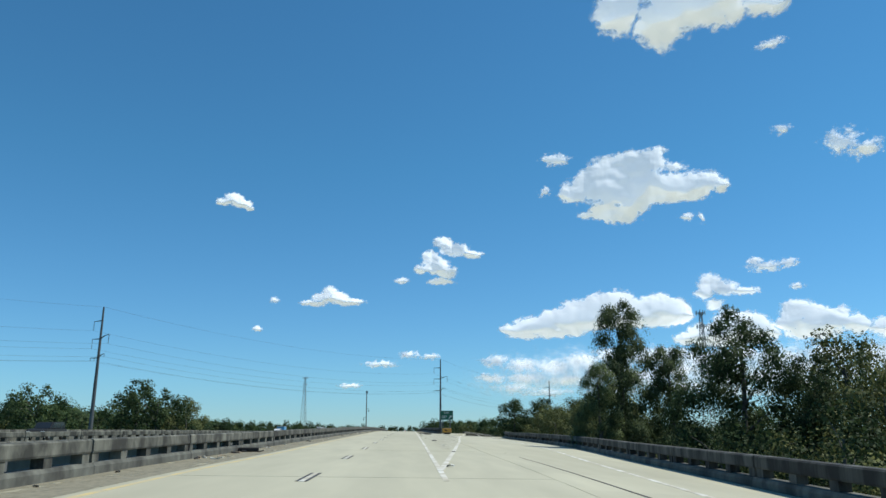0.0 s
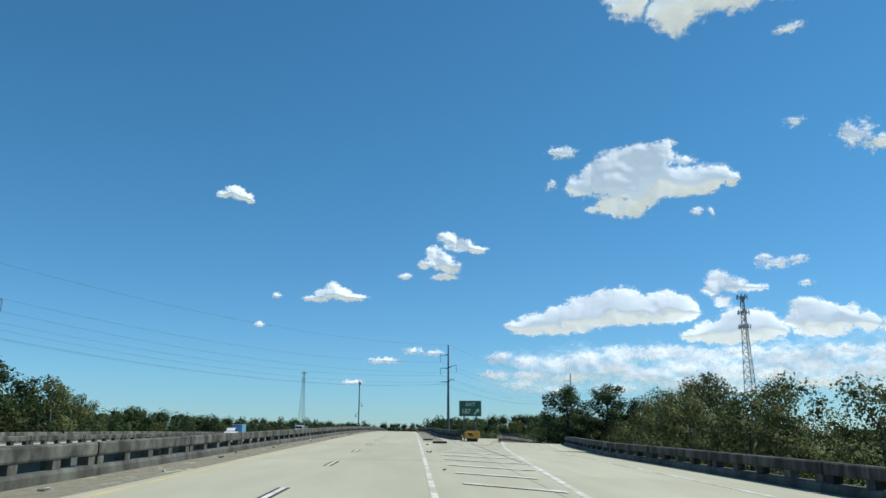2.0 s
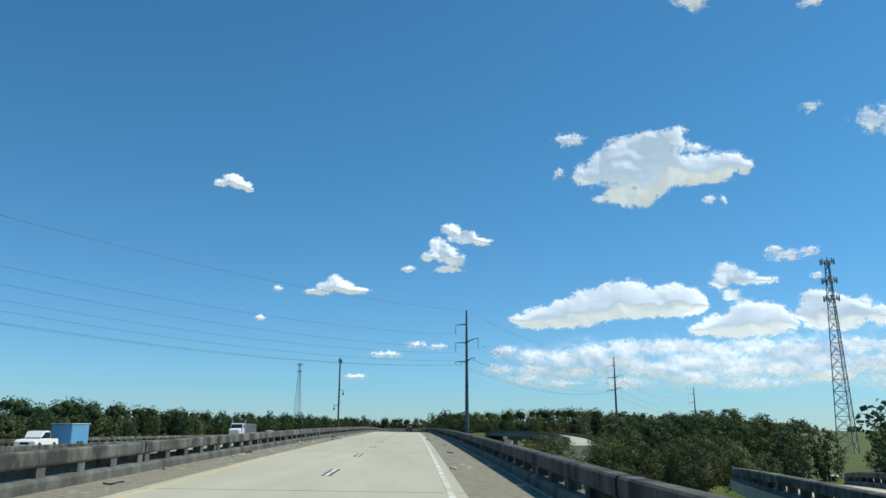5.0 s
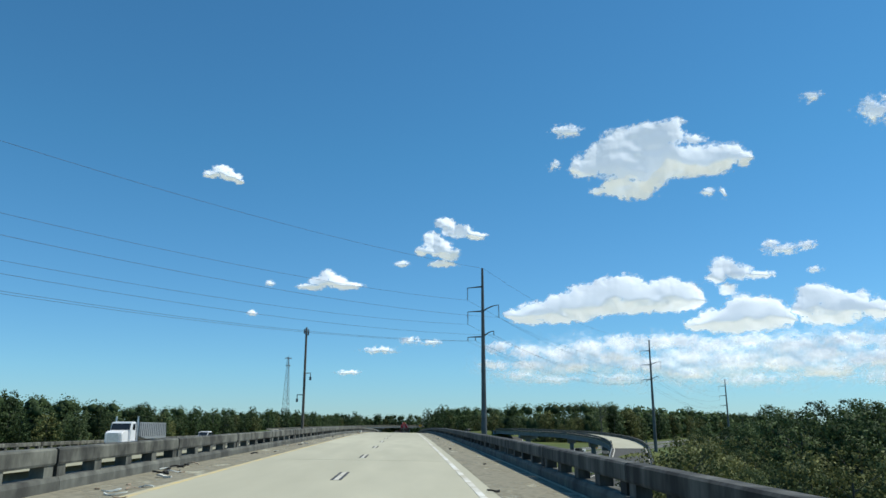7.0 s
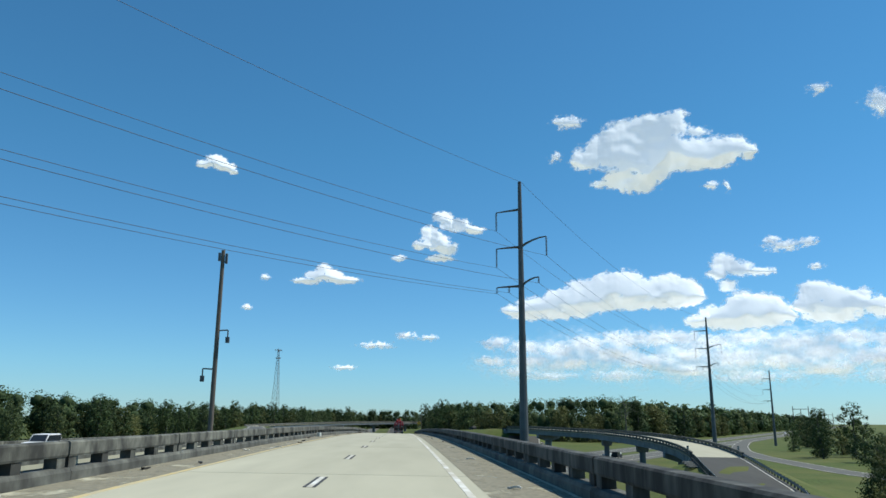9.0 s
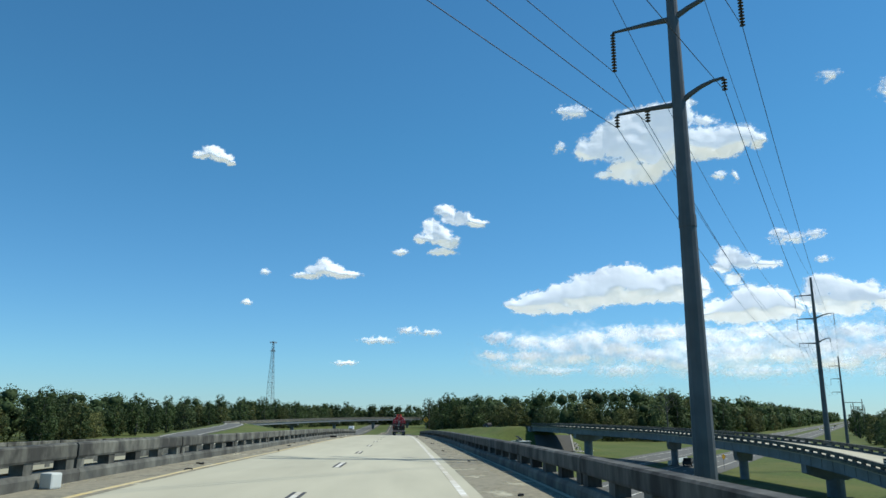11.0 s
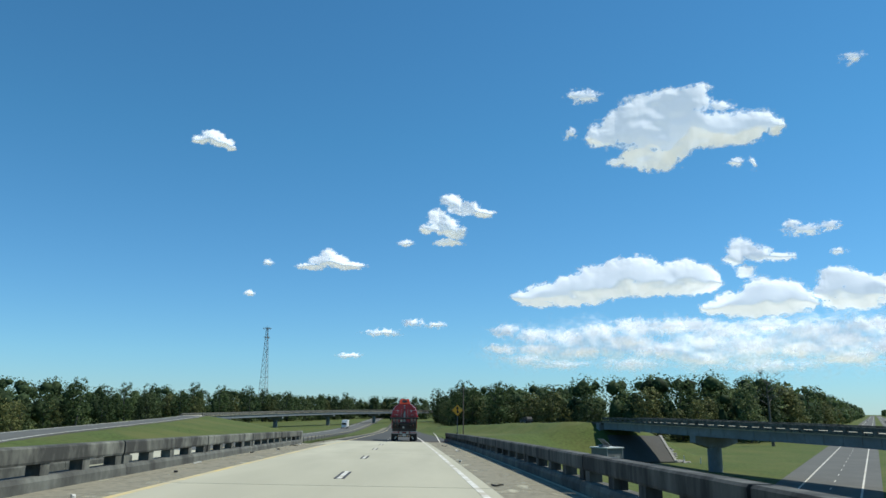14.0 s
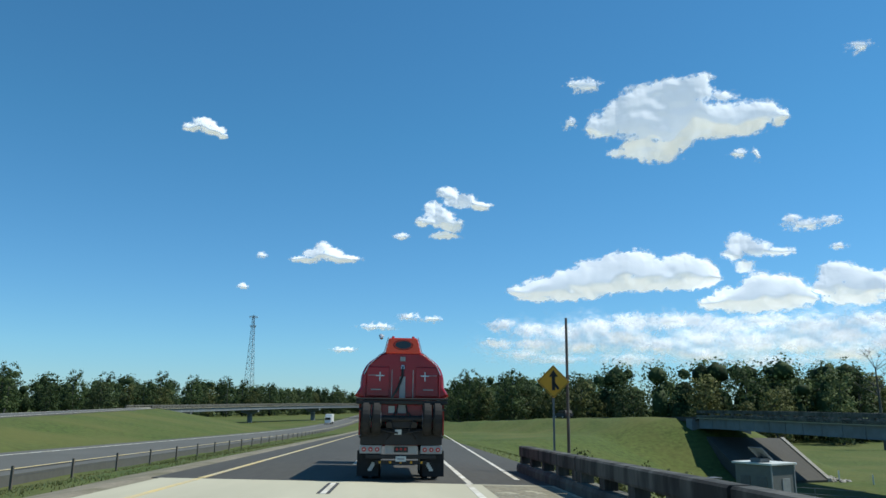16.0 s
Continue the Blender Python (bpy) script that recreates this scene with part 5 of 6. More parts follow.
def woods(points, depth, count, height, seed, size=1.7):
    """Far woods: a mass of crowns along a line, too many to count."""
    r = np.random.default_rng(seed)
    p = np.array(points, float)
    s = np.r_[0, np.cumsum(np.hypot(*np.diff(p, axis=0).T))]
    n = int(s[-1] / 2.2)
    blobs = []
    for _ in range(n):
        q = r.random() * s[-1]
        i = min(len(p) - 2, int(np.searchsorted(s, q, "right") - 1))
        t = (p[i + 1] - p[i]) / np.linalg.norm(p[i + 1] - p[i])
        w = (r.random() - 0.1) * depth
        x, y = p[i] + t * (q - s[i]) + np.array([-t[1], t[0]]) * w
        if not off_freeway(x, y):
            continue
        h = height * (0.7 + 0.42 * r.random())
        k = 2.8 + 2.4 * r.random()
        blobs.append((x, y, LOW + h * 0.40, k * 1.1, k * 1.1, h * 0.42))
        blobs.append((x + r.normal(), y + r.normal(), LOW + h - k * 0.9, k, k, k * 0.95))
    v, f, nn = leaves(blobs, count, size, r, 0.0, 0.72)
    o = part("woods", quads("woods", v, f, M["leaf"], nn), None)
    tagged(part("woods_mass", quads("woods_mass", *cores(blobs, r, 0.62), M["leaf"]), None), "dense inner foliage of the distant woodland", "woodland", kind="stuff")
    return tagged(o, "dense dark green woodland in the distance", "woodland", kind="stuff")


woods([(-98, 0), (-124, 200), (-140, 300)], 36, 62000, 18.5, 41, 0.62)
woods([(-140, 300), (-154, 420), (-158, 560), (-152, 660), (-166, 740), (-140, 870), (-100, 1010), (-60, 1130), (30, 1150)], 40, 95000, 20.5, 46, 0.80)
woods([(30, 1010), (28, 860), (30, 775), (42, 706), (64, 648), (92, 612), (118, 612), (136, 645)][::-1], -32, 80000, 21.0, 42, 0.72)
woods([(136, 645), (230, 790), (330, 947), (470, 1167), (1100, 2130), (1900, 3360)], 40, 32000, 20, 43, 2.0)
woods([(470, 860), (900, 1560), (1700, 2800)], -40, 9000, 14, 44, 2.8)
woods([(30, 1150), (-300, 1500), (-900, 1700)], 60, 9000, 16, 45, 3.0)


def dead_tree(x, y, h):
    r = np.random.default_rng(5)
    t = thing("dead_tree", (x, y, land(x, y)), label="bare grey dead tree with spreading branches", category="tree")
    ends = []
    for k in range(14):
        a, q = 2.4 * k, h * (0.08 + 0.14 * r.random())
        ends.append(Vector((q * math.cos(a), q * math.sin(a), h * (0.6 + 0.36 * r.random()))))
    bm = limbs(h, r, ends)
    for e in ends:
        for _ in range(4):
            rod(bm, e, e + Vector((r.normal() * 0.9, r.normal() * 0.9, 0.8 + r.random())), 0.05, 0.02, 4)
    part("trunk", bm, M["bark"], t)
    return t


dead_tree(98.5, 575.8, 21.5)

# ------------------------------------------------------------------ transmission line
ARM = Vector((0.838, -0.545, 0))
LINE = [(-165, 62, 33.0), (-80, 195, 33.0), (12.85, 321.1, 32.2), (79.5, 429.8, 30.7), (159, 559.2, 25.5)]


def insulator(a, length, parent, n):
    bm = B()
    rod(bm, a, a - Vector((0, 0, length)), 0.03, n=6)
    for k in range(n):
        z = a.z - length * (k + 0.6) / (n + 0.3)
        rod(bm, (a.x, a.y, z - 0.035), (a.x, a.y, z + 0.035), 0.15, 0.07, 10)
    return part("insulator", bm, M["insulator"], parent)


def pylon(x, y, top):
    g = land(x, y)
    t = thing("transmission_pole", (x, y, 0), label="tall tapered steel transmission pole with bracket arms", category="utility pole", group="transmission poles")
    bm = B()
    rod(bm, (0, 0, g - 0.3), (0, 0, (g + top) / 2), 0.60, 0.41, 12)
    rod(bm, (0, 0, (g + top) / 2), (0, 0, top), 0.41, 0.22, 12)
    rod(bm, (0, 0, (g + top) / 2 - 0.3), (0, 0, (g + top) / 2 + 0.3), 0.44, 0.44, 12)
    part("pole_shaft", bm, M["steel_pole"], t)
    hang = [Vector((0.15, 0, top))]
    one_sided = top < 27
    for drop, side, reach, rise, ins in ((3.6, -1, 3.3, 0.0, 2.4), (8.4, -1, 3.3, 0.1, 2.4), (8.4, 1, 3.4, 0.95, 2.4), (13.3, -1, 3.3, 0.1, 0.75), (13.3, 1, 2.3, 0.95, 0.75)):
        if one_sided and side > 0:
            hang.append(Vector((0.3, 0, top - drop)))
            continue
        bm = B()
        pts = [Vector((0, 0, top - drop)) + ARM * (side * reach * f) + Vector((0, 0, rise * (1 - (1 - f) ** 2))) for f in (0, 0.25, 0.5, 0.75, 1.0)]
        for i, (a, b) in enumerate(zip(pts, pts[1:])):
            rod(bm, a, b, 0.17 - 0.025 * i, 0.145 - 0.025 * i, 8)
        part("arm", bm, M["steel_pole"], t)
        ends = [pts[-1]] + ([pts[2] + Vector((0, 0, 0))] if drop > 13 and side < 0 else [])
        for e in ends:
            insulator(e, ins, t, 13 if ins > 1 else 4)
            hang.append(e - Vector((0, 0, ins)))
    return t, [h + Vector((x, y, 0)) for h in hang]


hangs = [pylon(*p)[1] for p in LINE]
for a, b in zip(hangs, hangs[1:]):
    for p, q in zip(a, b):
        n = 26
        pts = [p.lerp(q, k / n) - Vector((0, 0, 4 * 3.6 * (k / n) * (1 - k / n))) for k in range(n + 1)]
        cu = bpy.data.curves.new("power_wire", "CURVE")
        cu.dimensions, cu.bevel_depth, cu.bevel_resolution = "3D", 0.019, 1
        sp = cu.splines.new("POLY")
        sp.points.add(n)
        for v, w in zip(sp.points, pts):
            v.co = (*w, 1)
        cu.materials.append(M["wire"])
        tagged(new("power_wire", cu), "thin dark power wire hanging between poles", "power line", "power wires")

for k in range(3):
    c = Vector((238.7, 686.4, 0)) + Vector((fw_dir[0], fw_dir[1], 0)) * (190 * k)
    t = thing("h_frame_pole", (c.x, c.y, LOW), math.degrees(math.atan2(FREEWAY_N[1], FREEWAY_N[0])), "weathered wooden three-legged utility pole", "utility pole", "wooden utility poles")
    for o in (-4.3, 0, 4.3):
        part("leg", rod(B(), (o, 0, -0.3), (o, 0, 19.8 if o else 18.2), 0.3, 0.2, 8), M["wood"], t)
    part("crossbar", box(B(), (0, -0.3, 18.0), (9.6, 0.26, 0.34)), M["wood"], t)

# ------------------------------------------------------------------ lattice masts
def lattice(name, x, y, top, base_r, top_r, label, platforms=(), twist=0.3):
    g = land(x, y)
    t = thing(name, (x, y, 0), label=label, category="mast")
    n = 16
    rows = []
    for k in range(n + 1):
        f = k / n
        rad = base_r + (top_r - base_r) * f
        rows.append([Vector((rad * math.cos(twist + a), rad * math.sin(twist + a), g - 0.3 + (top - g + 0.3) * f)) for a in (0, 2.094, 4.189)])
    for i in range(3):
        bm = B()
        for a, b in zip(rows, rows[1:]):
            rod(bm, a[i], b[i], 0.20, n=6)
        part("leg", bm, M["galvanised"], t)
    for i in range(3):
        bm, j = B(), (i + 1) % 3
        for a, b in zip(rows, rows[1:]):
            rod(bm, a[i], b[j], 0.10, n=4)
            rod(bm, a[j], b[i], 0.10, n=4)
            rod(bm, b[i], b[j], 0.10, n=4)
        part("bracing", bm, M["galvanised"], t)
    for z, reach, count in platforms:
        ring = B()
        for k in range(12):
            a, b = k * math.pi / 6, (k + 1) * math.pi / 6
            rod(ring, (reach * math.cos(a), reach * math.sin(a), z), (reach * math.cos(b), reach * math.sin(b), z), 0.12, n=5)
        for k in range(3):
            rod(ring, (0, 0, z), (reach * math.cos(k * 2.094), reach * math.sin(k * 2.094), z), 0.10, n=5)
        plat = part("platform", ring, M["galvanised"], t)
        for k in range(count):
            a = 2 * math.pi * k / count
            m = Matrix.Translation((reach * math.cos(a), reach * math.sin(a), z)) @ Matrix.Rotation(a, 4, "Z")
            part("antenna", box(B(), (0.1, 0, 0.1), (0.25, 0.5, 2.4), m, 0.04), M["silver"], plat)
    part("spike", rod(B(), (0, 0, top - 0.5), (0, 0, top + 3.0), 0.06, 0.03, 6), M["galvanised"], t)
    return t


lattice("lattice_mast", 170, 425, 70.5, 4.6, 0.9, "tall grey lattice phone mast with antenna rings", ((70.0, 2.6, 9), (62.0, 2.8, 9), (54.5, 2.9, 9)))
lattice("lattice_mast", -173, 1206, 92.5, 7.5, 1.2, "distant three-legged lattice radio mast", ((91, 4.2, 7), (81, 3.0, 6)), 0.9)

# tall pole between the carriageways
x, y = -17.1, 297.6
t = thing("tall_pole", (x, y, 0), label="tall dark wooden pole with small brackets between the carriageways", category="pole")
part("shaft", rod(B(), (0, 0, LOW - 0.3), (0, 0, 17.5), 0.25, 0.16, 10), M["wood"], t)
for z, s, l in ((10.4, 1, 0.9), (7.1, -1, 1.0)):
    bm = B()
    tube(bm, [(0, 0, z), (s * l, 0, z + 0.05), (s * l, 0, z - 0.6)], 0.06, 6)
    box(bm, (s * l, 0, z - 0.8), (0.3, 0.3, 0.5))
    part("bracket", bm, M["steel_pole"], t)
for x0, z0, tall in ((-0.30, 16.9, 0.75), (0.32, 16.75, 0.9)):
    part("bracket_arm", box(B(), (x0 / 2, 0, z0 - 0.3), (abs(x0), 0.08, 0.08)), M["steel_pole"], t)
    part("lamp_head", box(B(), (x0, 0, z0), (0.2, 0.24, tall), None, 0.04), M["steel_pole"], t)

# ------------------------------------------------------------------ signs
def letters(text, size, parent, material, at, name="lettering"):
    cu = bpy.data.curves.new(name, "FONT")
    cu.body, cu.size, cu.extrude, cu.offset = text, size, 0.004, 0.004
    cu.align_x, cu.align_y = "CENTER", "CENTER"
    cu.materials.append(material)
    o = new(name, cu)
    o.parent = parent
    o.matrix_basis = pose(*at, 90, 0, 0)
    return o


sx, sy, sz = 6.98, 125.4, 0.64
s = thing("exit_sign", (sx, sy, sz), 4, "green exit sign with white border on two posts", "road sign")
s.matrix_basis = s.matrix_basis @ Matrix.Diagonal((1.0, 1.0, 1.0, 1))
part("panel", box(B(), (0, 0, 2.62), (2.18, 0.06, 1.50), None, 0.02), M["sign_green"], s)
bm = B()
for x0, z0, w, h in ((0, 3.345, 2.1, 0.025), (0, 1.895, 2.1, 0.025), (-1.04, 2.62, 0.025, 1.46), (1.04, 2.62, 0.025, 1.46)):
    box(bm, (x0, -0.034, z0), (w, 0.006, h))
part("border", bm, M["sign_white"], s)
letters("EXIT", 0.46, s, M["sign_white"], (0.02, -0.036, 3.0))
letters("187", 0.62, s, M["sign_white"], (-0.42, -0.036, 2.33))
bm = B()
m = Matrix.Translation((0.62, -0.036, 2.33)) @ Matrix.Rotation(radians(45), 4, "Y")
box(bm, (0, 0, -0.12), (0.13, 0.008, 0.5), m)
v = [bm.verts.new(m @ Vector(c)) for c in ((-0.22, -0.004, 0.06), (0.22, -0.004, 0.06), (0, -0.004, 0.38))]
bm.faces.new(v)
part("arrow", bm, M["sign_white"], s)
for o in (-0.6, 0.6):
    part("post", box(B(), (o, 0.09, 1.2), (0.13, 0.12, 4.0)), M["steel_pole"], s)

# crash cushion at the nose
ax, ay = 6.87, 121.5
_, _, az = road(8.4, ay)
c = thing("crash_cushion", (ax, ay, az), -4, "yellow and grey crash cushion at the exit nose", "crash cushion")
part("nose", box(B(), (0, -0.15, 0.55), (1.38, 1.0, 0.60), None, 0.08), M["yellow_plastic"], c, "scuffed yellow plastic nose")
for k in range(2):
    part("bay_panel", box(B(), (0, 1.0 + 1.3 * k, 0.50), (1.26 - 0.05 * k, 1.22, 0.62), None, 0.04), M["silver"], c, "dull ribbed steel panel")
    for side in (-1, 1):
        for z in (0.32, 0.5, 0.68):
            part("rib", box(B(), (side * (0.645 - 0.025 * k), 1.0 + 1.3 * k, z), (0.05, 1.2, 0.08)), M["galvanised"], c)
part("top_plate", box(B(), (0.05, 1.6, 0.93), (1.05, 2.4, 0.05)), M["silver"], c)
bm = B()
for k in (-1, 0, 1):
    v = [bm.verts.new((k * 0.14 + a, -0.665, 0.55 + b)) for a, b in ((-0.32, 0.16), (-0.18, 0.16), (0.02, -0.14), (-0.06, -0.14))]
    bm.faces.new(v)
part("chevron", bm, M["sign_black"], c, "black chevron stripes")
for k in range(2):
    part("foot", box(B(), (0, -0.1 + 1.7 * k, 0.09), (1.0, 0.18, 0.20)), M["chassis"], c)

# merging traffic sign, meter pole
def diamond(x, y, z0, zc, side, name, label, arrow=True, rz=0.0):
    s = thing(name, (x, y, z0), rz, label, "road sign")
    h = zc - z0
    r = side / math.sqrt(2)
    bm = B()
    prism(bm, [(0, h - r), (r, h), (0, h + r), (-r, h)], -0.02, 0.02)
    part("panel", bm, M["sign_yellow"], s)
    bm = B()
    k = r * 0.93
    for (x0, z0_), (x1, z1_) in (((0, h - k), (k, h)), ((k, h), (0, h + k)), ((0, h + k), (-k, h)), ((-k, h), (0, h - k))):
        rod(bm, (x0, -0.022, z0_), (x1, -0.022, z1_), 0.008, n=4)
    part("border", bm, M["sign_black"], s)
    if arrow:
        bm = B()
        box(bm, (0.0, -0.027, h - 0.06 * side), (0.14 * side, 0.012, 0.62 * side))
        v = [bm.verts.new((a * side, -0.033, h + b * side)) for a, b in ((-0.2, 0.2), (0.2, 0.2), (0, 0.5))]
        bm.faces.new(v)
        box(bm, (0, 0, 0), (0.11 * side, 0.012, 0.36 * side), Matrix.Translation((0.11 * side, -0.027, h - 0.18 * side)) @ Matrix.Rotation(radians(-38), 4, "Y"))
        part("merge_arrow", bm, M["sign_black"], s)
    part("post", box(B(), (0, 0.05, (h - r * 0.2) / 2 - 0.2), (0.07, 0.05, h + 0.2)), M["galvanised"], s)
    return s


_, _, z = road(7.6, 444)
diamond(2.05, 444.3, z - 0.3, 2.28, 0.86, "merge_sign", "yellow diamond merge sign with a black arrow on a post")
t = thing("meter_pole", (2.72, 445.0, z - 0.35), label="slim grey wooden pole with a meter box", category="pole")
part("shaft", rod(B(), (0, 0, -0.2), (0, 0, 6.05), 0.065, 0.05, 8), M["wood"], t)
part("meter_box", box(B(), (0.2, -0.08, 0.62), (0.22, 0.14, 0.34), None, 0.02), M["shed"], t)
diamond(61.5, 436.5, LOW, LOW + 2.3, 0.8, "warning_sign", "yellow diamond warning sign on the freeway verge", False, 25)

# shed and slope rubble by the underpass
s = thing("utility_shed", (27.3, 481.6, land(27.3, 481.6)), 31, "grey metal shed with pale flat roof and solar panel", "shed")
part("body", box(B(), (0, 0, 1.85), (3.3, 3.4, 3.8), None, 0.03), M["shed"], s)
part("roof", box(B(), (0, 0, 3.83), (3.7, 3.8, 0.16), None, 0.02), M["sign_white"], s, "pale flat roof sheet")
for x0 in (-1.62, 1.62):
    part("corner_post", box(B(), (x0, -1.72, 1.88), (0.12, 0.1, 3.74)), M["silver"], s)
dr = part("door", box(B(), (0.35, -1.73, 1.5), (1.1, 0.06, 2.3)), M["silver"], s)
part("door_handle", box(B(), (0.75, -1.79, 1.5), (0.05, 0.06, 0.16)), M["chrome"], dr)
for y0 in (-0.8, 0.75):
    part("wall_louvre", box(B(), (-1.68, y0, 2.4), (0.06, 0.9, 0.8)), M["dark_gap"], s)
part("panel_base", box(B(), (-0.7, -0.1, 4.08), (1.3, 1.0, 0.34), None, 0.04), M["galvanised"], s)
bm = B()
box(bm, (0, 0, 0), (1.9, 1.3, 0.07), Matrix.Translation((-0.7, -0.2, 4.62)) @ Matrix.Rotation(radians(34), 4, "Y"))
part("solar_panel", bm, M["girder"], s, "dark tilted solar panel")
part("panel_strut", rod(B(), (-0.5, -0.2, 4.2), (-0.9, -0.2, 4.8), 0.05, n=6), M["galvanised"], s)

# paved slope under the end of the ramp bridge
slope = thing("slope_paving", label="concrete slope paving darkened for the shade under the bridge end", category="paving", kind="structure")
top, low = [(36.6, 517.6, -2.35), (48.2, 520.6, -2.6)], [(35.4, 502.5, -6.75), (46.0, 505.4, -6.75)]
v = [p for p in top + low] + [(x, y, z - 1.6) for x, y, z in top + low]
# The slab's dark asphalt colour stands for the bridge's shade on it.
part("slab", mesh_of("slab", v, [(0, 1, 3, 2), (4, 6, 7, 5), (0, 4, 5, 1), (2, 3, 7, 6), (1, 5, 7, 3), (0, 2, 6, 4)], M["asphalt"]), None, slope)
d = Vector(low[1]) - Vector(top[1])
bm = B()
for k in range(9):
    p, q = Vector(top[1]) + d * (k / 9), Vector(top[1]) + d * ((k + 0.96) / 9)
    side = Vector((0.97, 0.23, 0))
    v = [bm.verts.new(w + o) for w in (p, q) for o in (Vector((0, 0, -0.4)), side * 0.55 + Vector((0, 0, -0.4)), side * 0.55 + Vector((0, 0, 0.16)), Vector((0, 0, 0.16)))]
    for f in ((0, 1, 2, 3), (7, 6, 5, 4), (0, 4, 5, 1), (1, 5, 6, 2), (2, 6, 7, 3), (3, 7, 4, 0)):
        bm.faces.new([v[i] for i in f])
part("edge_kerb", bm, M["rock"], slope, "pale concrete kerb down the slope")
for x, y, h in ((48.4, 507.2, 1.2), (50.0, 503.0, 1.1)):
    mp_ = thing("marker_post", (x, y, land(x, y)), label="short white marker post in the grass", category="marker post", group="marker posts")
    part("stake", box(B(), (0, 0, h / 2 - 0.1), (0.14, 0.1, h + 0.2), None, 0.02), M["white_paint"], mp_)

g = thing("utility_cabinet", (26.0, 489.5, land(26.0, 489.5)), 25, "small grey metal utility cabinet beside the shed", "cabinet")
part("body", box(B(), (0, 0, 0.85), (1.1, 0.8, 1.9), None, 0.03), M["silver"], g)
part("cap", box(B(), (0, 0, 1.84), (1.25, 0.95, 0.08)), M["galvanised"], g)
fe = thing("pipe_railing", label="low galvanised pipe railing round the utility yard", category="railing")
pts = [(19.5, 487.0), (22.2, 489.6), (25.0, 492.2), (28.0, 492.6), (31.5, 490.4), (35.0, 488.0), (38.5, 485.6)]
for (x0, y0), (x1, y1) in zip(pts, pts[1:]):
    p, q = Vector((x0, y0, land(x0, y0))), Vector((x1, y1, land(x1, y1)))
    part("post", rod(B(), p - Vector((0, 0, 0.2)), p + Vector((0, 0, 1.1)), 0.035, n=6), M["galvanised"], fe)
    for h in (0.55, 1.08):
        part("pipe", rod(B(), p + Vector((0, 0, h)), q + Vector((0, 0, h)), 0.025, n=6), M["galvanised"], fe)
for k in range(150):
    f, w = rng.random(), rng.random() - 0.5
    x, y = 49.0 - 1.6 * f + 2.6 * w * f + 1.2 * rng.random(), 519.0 - 13.5 * f + 1.2 * w
    bm = B()
    bmesh.ops.create_icosphere(bm, subdivisions=1, radius=0.14 + 0.26 * rng.random())
    for v in bm.verts:
        v.co *= 0.65 + 0.6 * rng.random()
        v.co.z *= 0.5
    r = part("stone", bm, M["rock"])
    r.location = (x, y, land(x, y) + 0.06)
    tagged(r, "pale broken rubble stone on the bank", "stone", "rubble under the bridge")
f = thing("guardrail", (0, 0, 0), label="white concrete barrier in the freeway median", category="barrier")
for k in range(8):
    p = Vector((53.4, 446.2, 0)) + fw_dir * (2.3 * k + 2.0)
    m = Matrix.Translation((p.x, p.y, LOW)) @ Matrix.Rotation(math.atan2(-fw_dir.x, fw_dir.y), 4, "Z")
    part("barrier_block", box(B(), (0, 0, 0.45), (0.45, 2.1, 0.9), m, 0.05), M["sign_white"], f)

# cable barrier in the grass between the roads
cb = thing("cable_barrier", label="thin dark cable barrier posts in the grass median", category="barrier")
prev = None
for k in range(26):
    y = 447 + 5.6 * k
    x = centre(y) - 13.2 - 0.008 * (y - 447)
    g = land(x, y)
    part("post", box(B(), (x, y, g + 0.42), (0.09, 0.09, 0.95)), M["wood"], cb)
    if prev:
        bm = B()
        for z in (0.5, 0.72):
            rod(bm, Vector(prev) + Vector((0, 0, z)), Vector((x, y, g + z)), 0.012, n=4)
        part("cable", bm, M["wire"], cb)
    prev = (x, y, g)

# ------------------------------------------------------------------ vehicles
def wheel(parent, at, r=0.38, w=0.26, name="wheel"):
    t = B()
    bmesh.ops.create_cone(t, cap_ends=True, segments=24, radius1=r, radius2=r, depth=w, matrix=Matrix.Rotation(radians(90), 4, "Y"))
    es = [e for e in t.edges if abs(abs(e.verts[0].co.x) - w / 2) < 1e-4 and abs(abs(e.verts[1].co.x) - w / 2) < 1e-4 and abs(e.verts[0].co.x - e.verts[1].co.x) < 1e-4]
    bmesh.ops.bevel(t, geom=es, offset=w * 0.18, segments=2, affect="EDGES")
    o = part(name, t, M["rubber"], parent)
    o.location = at
    rim = B()
    bmesh.ops.create_cone(rim, cap_ends=True, segments=16, radius1=r * 0.56, radius2=r * 0.5, depth=w * 1.04, matrix=Matrix.Rotation(radians(90), 4, "Y"))
    part("rim", rim, M["chrome"], o)
    return o


def side_body(bm, outline, half, bevel=0.06):
    """A body with a side outline in y and z, mirrored to both sides."""
    prism(bm, [(y, z) for y, z in outline], -half, half)
    bmesh.ops.transform(bm, matrix=Matrix(((0, 1, 0, 0), (1, 0, 0, 0), (0, 0, 1, 0), (0, 0, 0, 1))), verts=bm.verts[:])
    bmesh.ops.recalc_face_normals(bm, faces=bm.faces[:])
    bmesh.ops.bevel(bm, geom=bm.edges[:], offset=bevel, segments=2, affect="EDGES")
    return bm


